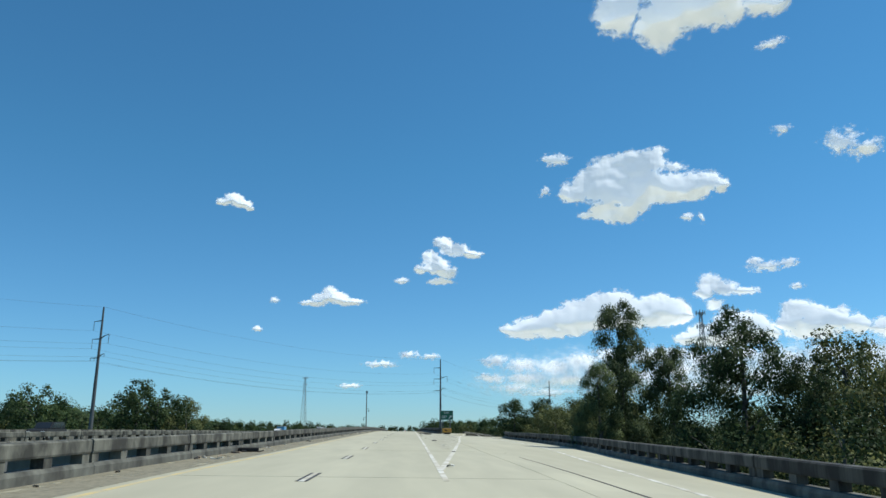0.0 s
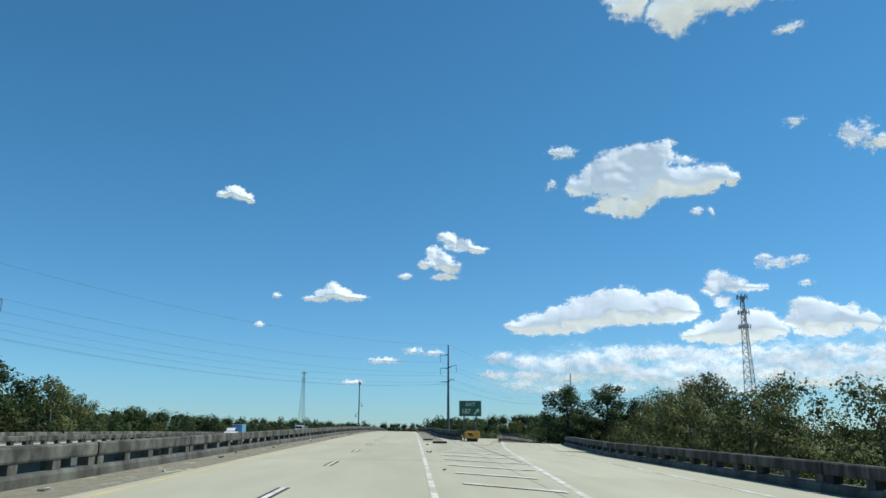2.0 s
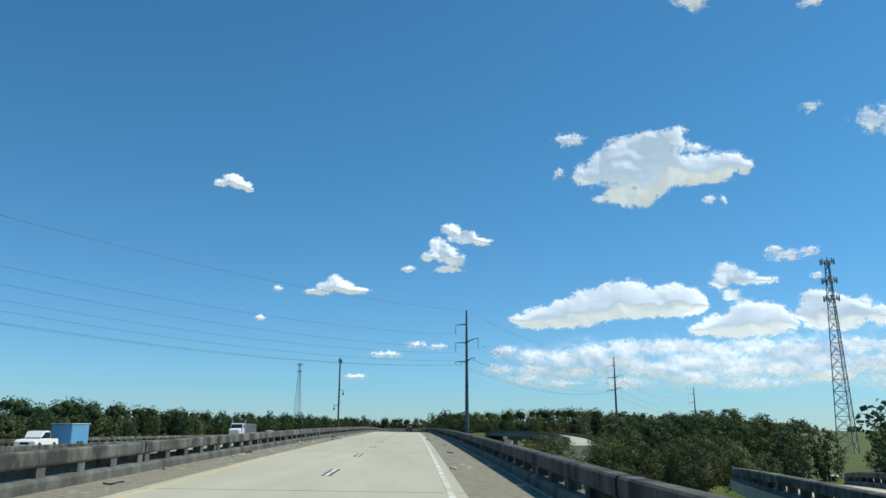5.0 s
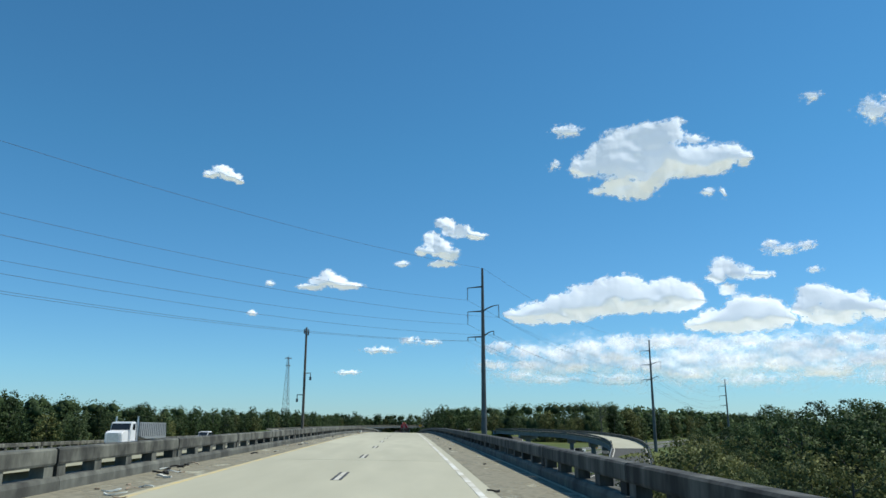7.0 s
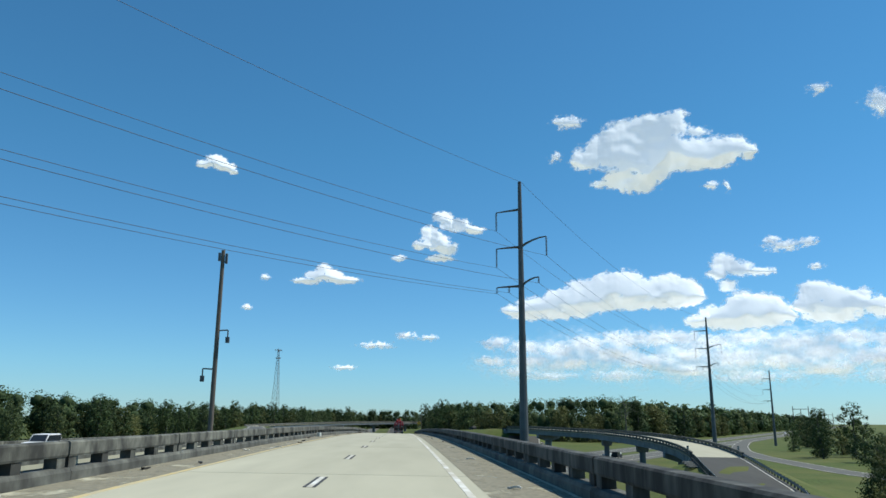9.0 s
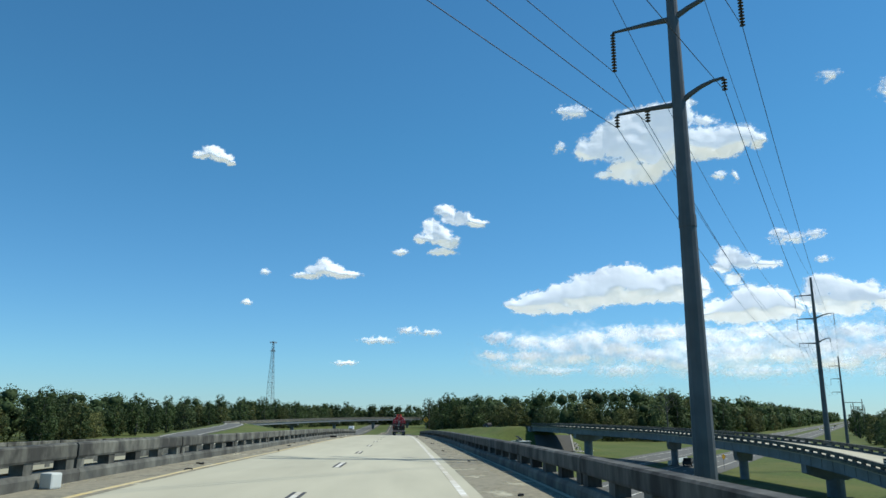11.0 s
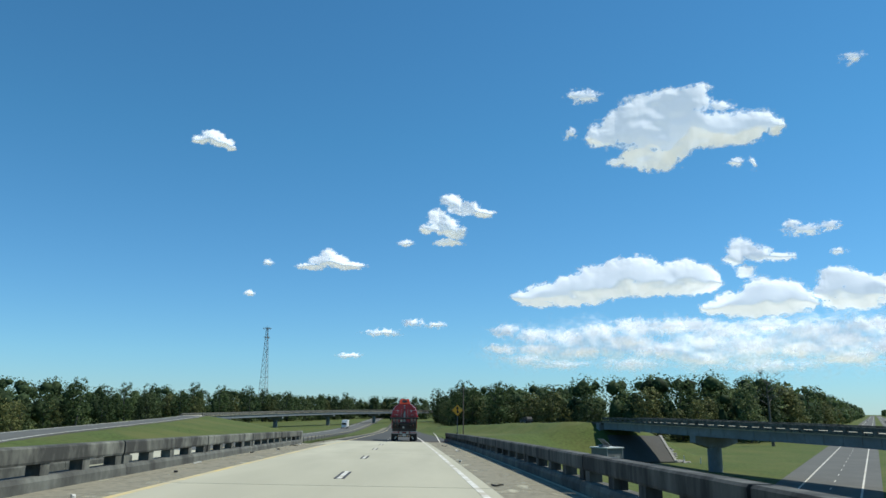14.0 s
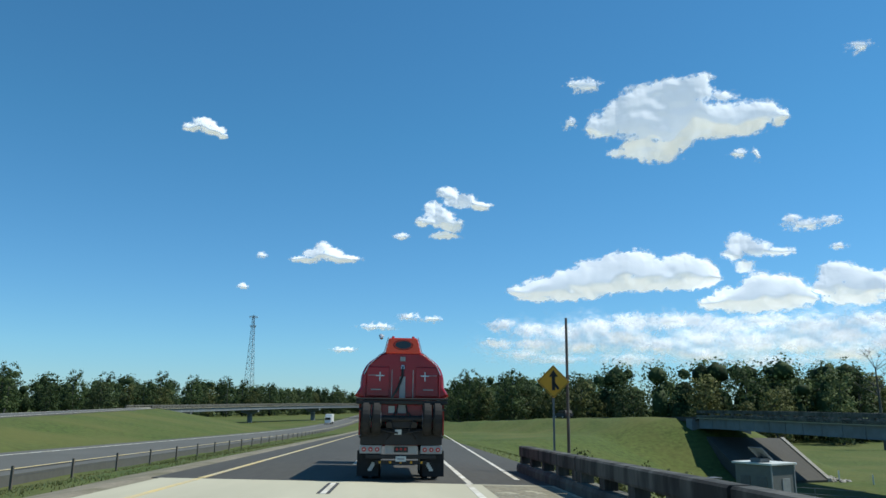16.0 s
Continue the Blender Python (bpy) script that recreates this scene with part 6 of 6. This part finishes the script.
def car(name, at, rz, paint, label, kind="suv", category="car"):
    """Front towards -y."""
    c = thing(name, at, rz, label, category)
    low = [(-2.35, 0.35), (-2.38, 0.78), (-2.1, 0.98), (-1.0, 1.06), (2.3, 1.08), (2.36, 0.5), (2.2, 0.32)]
    part("body", side_body(B(), low, 0.93), M[paint], c)
    if kind == "pickup":
        top = [(-1.0, 1.05), (-0.45, 1.72), (0.75, 1.76), (0.95, 1.05)]
        part("bed", box(B(), (0, 1.68, 1.12), (1.78, 1.3, 0.12)), M["chassis"], c)
    else:
        top = [(-1.0, 1.05), (-0.35, 1.68), (1.9, 1.72), (2.25, 1.05)]
    part("cab", side_body(B(), top, 0.80, 0.08), M[paint], c)
    glass = [(-0.90, 1.1), (-0.36, 1.60), (top[2][0] - 0.1, 1.62), (top[3][0] - 0.16, 1.1)]
    part("window", side_body(B(), glass, 0.815, 0.01), M["glass"], c)
    ws = B()
    v = [ws.verts.new(p) for p in ((-0.68, -0.97, 1.1), (0.68, -0.97, 1.1), (0.64, -0.44, 1.64), (-0.64, -0.44, 1.64))]
    ws.faces.new(v)
    part("windscreen", ws, M["glass"], c)
    for sx_ in (-0.85, 0.85):
        for yy in (-1.5, 1.45):
            wheel(c, (sx_, yy, 0.37))
    for sx_ in (-0.66, 0.66):
        part("headlight", box(B(), (sx_, -2.33, 0.74), (0.34, 0.08, 0.14), None, 0.02), M["sign_white"], c)
    part("grille", box(B(), (0, -2.37, 0.66), (0.8, 0.05, 0.2)), M["chassis"], c)
    return c


def opp_at(y, lane=-1.8):
    o = OPP + opp_off(y) + lane
    x, yy, z = road(opp_off(y), y)
    top = 0.07 - 0.0093 * (o - OPP) if y < BRIDGE_END else 0.02
    return (x + OPP + lane, y, z + opp_drop(y) + (0.15 if y < BRIDGE_END else 0.05) + top)


car("pickup_truck", opp_at(201, -3.0), 2, "white_paint", "white pickup truck with dark windows on the far carriageway", "pickup", "truck")
tr = thing("enclosed_trailer", opp_at(207.6, -3.0), 2, "bright blue enclosed trailer behind the pickup", "trailer")
part("trailer_body", box(B(), (0, 0, 1.4), (2.0, 4.2, 1.9), None, 0.06), M["blue_paint"], tr)
part("trailer_roof", box(B(), (0, 0, 2.43), (2.12, 4.64, 0.06)), M["white_paint"], tr)
part("hitch", box(B(), (0, -2.8, 0.5), (0.1, 1.1, 0.1)), M["chassis"], tr)
for sx_ in (-0.98, 0.98):
    for yy in (-0.4, 0.45):
        wheel(tr, (sx_, yy, 0.36))
car("parked_suv", opp_at(303, -1.0), 2, "white_paint", "white sport utility car with a roof rack", "suv")
car("dark_car", opp_at(74, -3.0), 2, "chassis", "dark grey car on the far carriageway")
car("dark_suv", (57.2, 444.0, LOW + 0.04), 148, "chassis", "black sport utility car on the freeway below")


def dump_truck(at, rz):
    """Front towards -y."""
    t = thing("dump_truck", at, rz, "white lorry with a long ribbed grey tipper trailer", "truck")
    part("chassis", box(B(), (0, 2.4, 0.95), (0.9, 13.4, 0.3)), M["chassis"], t)
    part("hood", side_body(B(), [(-4.6, 0.9), (-4.65, 1.9), (-4.2, 2.1), (-2.7, 2.2), (-2.7, 0.9)], 0.85, 0.08), M["white_paint"], t)
    part("cab", side_body(B(), [(-2.75, 0.9), (-2.75, 2.2), (-2.4, 3.0), (-1.1, 3.05), (-1.0, 0.9)], 1.05, 0.08), M["white_paint"], t)
    part("windscreen", side_body(B(), [(-2.80, 2.22), (-2.44, 2.9), (-2.38, 2.9), (-2.7, 2.22)], 0.95, 0.005), M["glass"], t)
    part("side_window", side_body(B(), [(-2.2, 2.2), (-2.15, 2.8), (-1.4, 2.85), (-1.35, 2.2)], 1.07, 0.005), M["glass"], t)
    part("grille", box(B(), (0, -4.68, 1.45), (1.1, 0.08, 0.9), None, 0.03), M["chrome"], t)
    part("bumper", box(B(), (0, -4.8, 0.72), (2.3, 0.2, 0.32), None, 0.04), M["chrome"], t)
    for s in (-1, 1):
        part("exhaust_stack", rod(B(), (s * 1.12, -0.9, 1.0), (s * 1.12, -0.9, 3.6), 0.09, n=10), M["chrome"], t)
        part("fuel_tank", rod(B(), (s * 0.95, -2.3, 0.85), (s * 0.95, -1.1, 0.85), 0.32, n=14), M["chrome"], t)
    bed = part("tipper_body", side_body(B(), [(-0.3, 1.5), (-0.35, 3.0), (9.2, 2.95), (9.5, 1.2), (2.4, 1.2)], 1.2, 0.05), M["silver"], t)
    for k in range(14):
        for s in (-1, 1):
            part("rib", box(B(), (s * 1.24, 0.0 + 0.68 * k, 2.2), (0.08, 0.12, 1.4)), M["silver"], bed)
    for yy in (-3.7, 0.6, 1.9, 7.2, 8.5):
        for s in (-1, 1):
            wheel(t, (s * 0.98, yy, 0.5), 0.5, 0.32 if yy < 0 else 0.55)
    return t


dump_truck(opp_at(264, 1.2), 2)
bt = thing("white_lorry", opp_at(700), 0, "white box lorry far along the opposite road", "truck")
part("cargo_box", box(B(), (0, 2, 2.3), (2.5, 7.0, 2.8), None, 0.05), M["white_paint"], bt)
part("cab", box(B(), (0, -2.9, 1.7), (2.3, 1.9, 2.2), None, 0.15), M["white_paint"], bt)
part("windscreen", box(B(), (0, -3.86, 2.1), (2.0, 0.06, 0.8)), M["glass"], bt)
for yy in (-2.9, 4.0):
    for s in (-1, 1):
        wheel(bt, (s * 1.0, yy, 0.5), 0.5, 0.35)
for k, (n, s_, p) in enumerate(((-184.3, 900, "white_paint"), (-180.8, 1010, "white_paint"), (-184.3, 1180, "chassis"), (-200.7, 1300, "white_paint"))):
    q = Vector((FREEWAY_N[0], FREEWAY_N[1], 0)) * n + fw_dir * s_
    car("far_car", (q.x, q.y, LOW + 0.04), -33, p, "small car far along the freeway" if p == "chassis" else "small white car far along the freeway")
_i = min(range(len(on_st)), key=lambda i: abs(on_st[i][1] - 566))
car("ramp_car", (on_st[_i][0], on_st[_i][1], on_st[_i][2] - 0.02), -math.degrees(on_st[_i][3]) + 180, "chassis", "small dark car on the joining ramp")


def tanker(at, rz):
    """The tank lorry ahead, rear towards -y."""
    t = thing("tank_lorry", at, rz, "dark red tank lorry seen from behind with raised rear wheels", "truck")

    def ring(y, k=1.0, dz=0.0):
        o = [(-1.20, 2.28), (-1.24, 2.62), (-1.21, 2.98), (-1.06, 3.28), (-0.82, 3.48), (-0.50, 3.66), (0.50, 3.66), (0.82, 3.48), (1.06, 3.28), (1.21, 2.98), (1.24, 2.62), (1.20, 2.28)]
        q = []
        for i in range(len(o)):
            p0, p1, p2, p3 = (np.array(o[(i + j) % len(o)]) for j in (-1, 0, 1, 2))
            for f in ((0.0,) if i in (5, 11) else (0.0, 0.33, 0.67)):
                q.append(0.5 * (2 * p1 + (p2 - p0) * f + (2 * p0 - 5 * p1 + 4 * p2 - p3) * f**2 + (3 * p1 - p0 - 3 * p2 + p3) * f**3))
        return [(x * k, y, 2.9 + (z - 2.9) * k + dz) for x, z in q]

    bm = B()
    rows = [[bm.verts.new(p) for p in ring(y, k)] for y, k in ((0.0, 0.90), (0.02, 0.94), (0.07, 0.975), (0.16, 0.994), (0.30, 1.0), (7.0, 1.0), (7.5, 0.9))]
    for a, b in zip(rows, rows[1:]):
        for i in range(len(a)):
            j = (i + 1) % len(a)
            bm.faces.new((a[i], a[j], b[j], b[i]))
    bm.faces.new(rows[0])
    bm.faces.new(rows[-1][::-1])
    bmesh.ops.recalc_face_normals(bm, faces=bm.faces[:])
    tank = part("tank", bm, M["red"], t)
    tank.data.shade_smooth()
    tank.data.polygons[len(tank.data.polygons) - 2].use_smooth = False
    bm = B()
    prism(bm, [(-0.53, 3.6), (0.53, 3.6), (0.42, 4.06), (-0.42, 4.06)], -0.06, 6.2)
    bmesh.ops.bevel(bm, geom=bm.edges[:], offset=0.03, segments=2, affect="EDGES")
    hood = part("top_box", bm, M["orange_red"], t, "bright orange-red box along the top of the tank")
    bm = B()
    bmesh.ops.create_cone(bm, cap_ends=True, segments=28, radius1=0.24, radius2=0.24, depth=0.03, matrix=Matrix.Translation((0, -0.075, 3.85)) @ Matrix.Rotation(radians(90), 4, "X") @ Matrix.Diagonal((1, 0.48, 1, 1)))
    part("oval_window", bm, M["glass"], hood)
    bm = B()
    pts = [(0.28 * math.cos(a), -0.07, 3.85 + 0.145 * math.sin(a)) for a in np.linspace(0, 2 * math.pi, 29)]
    tube(bm, pts, 0.014, 5)
    part("window_rim", bm, M["red"], hood)
    for s in (-1, 1):
        bm = B()
        tube(bm, [(s * 0.44, -0.07, 4.07), (s * 0.55, -0.07, 3.64), (s * 0.80, -0.02, 3.44), (s * 1.00, -0.02, 3.25), (s * 1.12, -0.02, 2.98)], 0.016, 6)
        part("grab_rail", bm, M["chrome"], t)
        part("marker_lamp", rod(B(), (s * 0.30, 0.1, 4.05), (s * 0.30, 0.1, 4.12), 0.04, n=8), M["lamp_red"], hood)
        panel = part("door_panel", box(B(), (s * 0.72, -0.005, 2.78), (0.68, 0.03, 0.86), None, 0.03), M["red"], t)
        bm = B()
        box(bm, (s * 0.66, -0.035, 2.93), (0.03, 0.02, 0.26))
        box(bm, (s * 0.66, -0.035, 2.95), (0.24, 0.02, 0.03))
        part("latch_cross", bm, M["chrome"], panel)
        part("hinge_bar", box(B(), (s * 0.76, -0.03, 2.96), (0.5, 0.02, 0.015)), M["silver"], panel)
        part("hinge_bar", box(B(), (s * 0.76, -0.03, 2.55), (0.3, 0.02, 0.03)), M["silver"], panel)
        part("upright_rail", rod(B(), (s * 0.31, -0.05, 2.32), (s * 0.31, -0.05, 3.12), 0.012, n=6), M["silver"], t)
        part("side_rail", rod(B(), (s * 1.09, -0.05, 2.32), (s * 1.07, -0.05, 3.0), 0.014, n=6), M["red"], t)
        for x in (0.72, 1.02):
            wheel(t, (s * x, -0.22, 1.72), 0.47, 0.25, "raised_wheel")
        part("mud_flap", box(B(), (s * 0.95, 0.32, 0.46), (0.62, 0.03, 0.72)), M["rubber"], t)
        bm = B()
        for k in range(4):
            box(bm, (s * (0.78 + 0.035 * k), 0.29, 0.46 - 0.06 * k), (0.12, 0.012, 0.06))
        part("flap_mark", bm, M["sign_white"], t)
        lp = part("light_panel", box(B(), (s * 0.87, -0.05, 0.86), (0.62, 0.06, 0.23), None, 0.015), M["silver"], t)
        for k in (-1, 0, 1):
            bm = B()
            rod(bm, (s * 0.87 + 0.19 * k, -0.11, 0.86), (s * 0.87 + 0.19 * k, -0.07, 0.86), 0.062, n=16)
            part("tail_lamp", bm, M["lamp_red"], lp)
            part("lamp_centre", rod(B(), (s * 0.87 + 0.19 * k, -0.118, 0.86), (s * 0.87 + 0.19 * k, -0.108, 0.86), 0.024, n=10), M["sign_white"], lp)
        for yy in (1.0, 2.35):
            for x in (0.72, 1.02):
                wheel(t, (s * x, yy, 0.52), 0.52, 0.27, "road_wheel")
        part("fender", box(B(), (s * 1.1, 0.0, 1.98), (0.3, 0.9, 0.05)), M["chassis"], t)
        part("axle_arm", rod(B(), (s * 0.55, -0.1, 1.62), (s * 0.45, 0.8, 1.05), 0.08, n=8), M["chassis"], t)
    bm = B()
    tube(bm, [(-0.6, -0.06, 4.08), (-0.68, -0.1, 4.13), (-0.64, -0.16, 4.02)], 0.05, 8)
    part("spout", bm, M["chrome"], hood)
    part("rear_walkway", box(B(), (0, -0.12, 2.18), (2.62, 0.42, 0.10), None, 0.02), M["chassis"], t)
    part("walkway_rail", rod(B(), (-1.32, -0.34, 2.27), (1.32, -0.34, 2.27), 0.03, n=6), M["chassis"], t)
    part("ladder_board", box(B(), (0, -0.03, 2.62), (0.17, 0.05, 0.62), None, 0.01), M["silver"], t)
    part("hose", tube(B(), [(0.0, -0.08, 3.22), (0.0, -0.1, 2.95), (-0.12, -0.12, 2.6), (-0.36, -0.2, 2.2)], 0.035, 8), M["rubber"], t)
    part("hose_cap", rod(B(), (0.0, -0.05, 3.15), (0.0, -0.05, 3.26), 0.07, 0.05, 10), M["chrome"], t)
    part("placard", box(B(), (0, -0.02, 3.44), (0.15, 0.02, 0.13)), M["silver"], t)
    part("lower_bulkhead", box(B(), (0, 0.18, 1.95), (1.3, 0.3, 0.42)), M["red"], t)
    for s in (-1, 1):
        part("side_skirt", side_body(B(), [(0.12, 1.25), (0.05, 2.2), (6.6, 2.2), (6.6, 1.3)], 0.02, 0.01), M["red"], t).location.x = s * 1.22
        part("air_pipe", tube(B(), [(s * 0.2, -0.2, 1.9), (s * 0.35, -0.32, 1.62), (s * 0.2, -0.3, 1.4), (s * 0.42, -0.2, 1.15)], 0.025, 6), M["rubber"], t)
        part("brake_pot", rod(B(), (s * 0.36, -0.36, 1.55), (s * 0.36, -0.14, 1.6), 0.09, 0.07, 12), M["chassis"], t)
        part("cross_bracket", tube(B(), [(s * 0.1, -0.3, 1.32), (s * 0.9, -0.26, 1.45), (s * 1.2, -0.1, 1.2)], 0.03, 6), M["chassis"], t)
        part("hose_stub", tube(B(), [(s * 0.12, -0.16, 2.1), (s * 0.16, -0.3, 1.85), (s * 0.05, -0.34, 1.7)], 0.022, 6), M["rubber"], t)
    part("notice_plate", box(B(), (-0.30, -0.05, 1.98), (0.18, 0.02, 0.20)), M["sign_white"], t)
    part("grey_plate", box(B(), (0.0, -0.05, 2.0), (0.24, 0.02, 0.24)), M["silver"], t)
    part("axle", rod(B(), (-1.0, -0.22, 1.72), (1.0, -0.22, 1.72), 0.09, n=10), M["chassis"], t)
    part("booster_frame", box(B(), (0, -0.05, 1.62), (0.9, 0.35, 0.34), None, 0.04), M["chassis"], t)
    part("under_plate", box(B(), (-0.1, -0.26, 1.35), (0.2, 0.02, 0.14)), M["sign_white"], t)
    part("rear_bulkhead", box(B(), (0, 0.1, 1.22), (2.35, 0.4, 0.46), None, 0.03), M["chassis"], t)
    part("chassis_rail", box(B(), (0, 4.0, 1.15), (0.95, 8.4, 0.32)), M["chassis"], t)
    part("centre_panel", box(B(), (0, -0.05, 0.86), (0.92, 0.06, 0.23), None, 0.015), M["silver"], t)
    cl = part("centre_lamp_bar", box(B(), (0, -0.09, 0.86), (0.40, 0.03, 0.15)), M["chassis"], t)
    for k in (-1, 0, 1):
        part("tail_lamp", rod(B(), (0.12 * k, -0.115, 0.87), (0.12 * k, -0.10, 0.87), 0.035, n=10), M["lamp_red"], cl)
    part("bumper_beam", box(B(), (0, 0.02, 0.66), (2.0, 0.12, 0.12), None, 0.02), M["chassis"], t)
    pl = part("number_plate", box(B(), (0, -0.05, 0.60), (0.30, 0.02, 0.15)), M["sign_white"], t)
    part("plate_bar", box(B(), (0, -0.063, 0.60), (0.2, 0.006, 0.05)), M["silver"], pl)
    part("step_bar", box(B(), (0.0, 0.1, 0.5), (1.5, 0.1, 0.1)), M["chassis"], t)
    for k in range(5):
        part("hazard_stripe", box(B(), (-0.60 + 0.30 * k, 0.045, 0.5), (0.06, 0.012, 0.06)), M["sign_yellow"], t)
    part("cab", box(B(), (0, 9.2, 2.0), (2.4, 2.0, 2.6), None, 0.15), M["red"], t)
    for s in (-1, 1):
        wheel(t, (s * 1.0, 9.4, 0.52), 0.52, 0.32, "road_wheel")
        mi = part("mirror", box(B(), (s * 1.42, 8.2, 2.3), (0.16, 0.1, 0.5), None, 0.03), M["chassis"], t)
        part("mirror_arm", rod(B(), (s * 1.18, 8.3, 2.3), (s * 1.42, 8.3, 2.3), 0.025, n=6), M["chassis"], t)
    return t


TRUCK_Y = 438.6
tx = -3.48
_t = tanker((tx, TRUCK_Y, level(TRUCK_Y) - CROSS * (tx - centre(TRUCK_Y) - 2.2)), 1.6)
_t.rotation_euler.x = math.atan(-0.0235)

# ------------------------------------------------------------------ litter along the rails
def scrap(length, width, thick):
    """A torn, slightly curled strip."""
    bm, n = B(), 7
    bend, ph = 0.25 * length * rng.normal(), 6.3 * rng.random()
    rows = []
    for i in range(n):
        f = i / (n - 1) - 0.5
        y0, w = bend * (4 * f * f), width * (0.35 + 0.65 * math.cos(2.4 * f)) * (0.7 + 0.6 * rng.random())
        z0 = 0.004 + 0.05 * length * (1 + math.sin(5 * f + ph))
        rows.append([bm.verts.new((length * f, y0 + a * w / 2, z0 + b)) for a, b in ((-1, 0), (1, 0), (1, thick), (-1, thick))])
    for a, b in zip(rows, rows[1:]):
        for j in range(4):
            bm.faces.new((a[j], b[j], b[(j + 1) % 4], a[(j + 1) % 4]))
    bm.faces.new(rows[0])
    bm.faces.new(rows[-1][::-1])
    bmesh.ops.recalc_face_normals(bm, faces=bm.faces[:])
    return bm



for k in range(96):
    y = 12 + 4.4 * k + 3 * rng.random()
    if y > 428:
        break
    o = left_off(min(y, 410)) + 0.5 + 1.3 * rng.random() ** 2 if k % 3 else 3.9 + 1.5 * rng.random()
    L, W = 0.12 + 0.45 * rng.random() ** 2, 0.05 + 0.10 * rng.random()
    rubber = rng.random() < 0.6
    bm = scrap(L, W, 0.03 + 0.02 * rng.random())
    s = part("tyre_scrap" if rubber else "litter", bm, M["rubber" if rubber else "white_line"])
    s.matrix_basis = Matrix.Translation(road(o, y, 0.002)) @ Matrix.Rotation(6.3 * rng.random(), 4, "Z")
    tagged(s, "torn black strip of tyre rubber lying by the curb" if rubber else "pale scrap of litter lying on the shoulder", "debris", "roadside litter")
for o, y, size, m, lab in ((left_off(368) + 0.78, 368.6, (0.70, 0.36, 0.2), "rubber", "thick black slab of tyre tread on the shoulder"), (left_off(304) + 0.55, 303.0, (0.34, 0.3, 0.34), "sign_white", "white block standing against the curb"),
                           (5.2, 112, (1.1, 0.5, 0.16), "rubber", "black slab of tyre tread in the painted nose"), (4.5, 123, (0.9, 0.35, 0.12), "rubber", "black strip of tyre tread in the painted nose")):
    s = part("debris_block", box(B(), (0, 0, size[2] / 2), size, None, 0.04), M[m])
    s.matrix_basis = Matrix.Translation(road(o, y, 0.0)) @ Matrix.Rotation(rng.normal() * 0.3, 4, "Z")
    tagged(s, lab, "debris")
for o, y, n_, dark in ((-5.2, 37.6, 5, True), (-5.2, 31.0, 7, False), (-5.1, 204.0, 6, True), (-4.6, 198.3, 7, False), (-5.3, 296.6, 8, True), (-5.4, 230.0, 5, False), (-5.3, 207.3, 4, True), (-5.3, 186.6, 4, False), (-4.6, 344.0, 3, False)):
    for k in range(n_):
        L, black = 0.15 + 0.5 * rng.random() ** 2, dark and k % 2 == 0
        bm = scrap(L, 0.06 + 0.08 * rng.random(), 0.05 if black else 0.025)
        w = part("tyre_scrap" if black else "litter", bm, M["rubber" if black else ("sign_white" if k % 3 == 0 else "dirt_scrap")])
        w.matrix_basis = Matrix.Translation(road(o + 0.35 * rng.normal(), y + 0.9 * rng.normal(), 0.0)) @ Matrix.Rotation(6.3 * rng.random(), 4, "Z")
        tagged(w, "torn black strip of tyre rubber lying by the curb" if black else "pale broken scrap lying on the shoulder", "debris", "roadside litter")
w = part("debris_block", box(B(), (0, 0, 0.11), (0.95, 0.36, 0.2), None, 0.05), M["rubber"])
w.matrix_basis = Matrix.Translation(road(-5.2, 37.8)) @ Matrix.Rotation(0.12, 4, "Z")
tagged(w, "thick black slab of tyre tread lying by the curb", "debris")
# weeds by the end of the outer rail and along the gravel edge
weeds = []
for k in range(1500):
    if k < 380:
        y, o, h = 430 + 16 * rng.random(), 6.7 + 1.2 * rng.random(), 0.30
    else:
        break
    weeds.append((centre(y) + o, y, land(centre(y) + o, y) + h * 0.6, 0.22, 0.22, h))
for y, o, h in ((438.2, 6.85, 0.95), (437.6, 6.95, 0.7), (431.8, 6.8, 0.95), (431.0, 6.9, 0.8), (432.6, 6.9, 0.7), (435.0, 6.9, 0.5)):
    for q in range(26):
        weeds.append((centre(y) + o + 0.16 * rng.normal(), y + 0.3 * rng.normal(), road(o, y)[2] + h * rng.random(), 0.16, 0.16, 0.14))
v, f, nn = leaves(weeds, 9000, 0.09, np.random.default_rng(3), 0.0, 0.2)
tagged(part("weeds", quads("weeds", v, f, M["leaf_dull"], nn), None), "dry green weeds growing along the road edge", "weeds", kind="stuff")
r3 = np.random.default_rng(8)
n = 34000
gy = 414 + 130 * r3.random(n) ** 1.6
gxo = np.where(r3.random(n) < 0.6, -5.7 - 9.0 * r3.random(n), 7.4 + 26 * r3.random(n))
gy = np.where(gxo > 0, 446 + 60 * r3.random(n) ** 1.3, gy)
gxx = np.vectorize(centre)(gy) + gxo
gz = ground_height(gxx[None], gy[None])[0]
k = (0.03 + 0.07 * r3.random(n))[:, None]
a = 6.283 * r3.random(n)
side = np.stack([np.cos(a), np.sin(a), 0 * a], 1) * k * 0.25
tip = np.stack([r3.normal(size=n) * 0.4, r3.normal(size=n) * 0.4, np.ones(n)], 1) * k
c = np.stack([gxx, gy, gz - 0.01], 1)
v = np.stack([c - side, c + side, c + tip], 1).reshape(-1, 3)
tagged(part("grass_tufts", quads("grass_tufts", v, np.arange(3 * n).reshape(-1, 3), M["grass_blade"]), None), "short tufts of green and dry grass", "grass", kind="stuff")

# the patterns that the copies were taken from stand among the far woods
for i, k in enumerate(far_kinds + near_kinds + bush_kinds):
    k.location = (-132 - 4 * i, 560 + 9 * i, LOW)
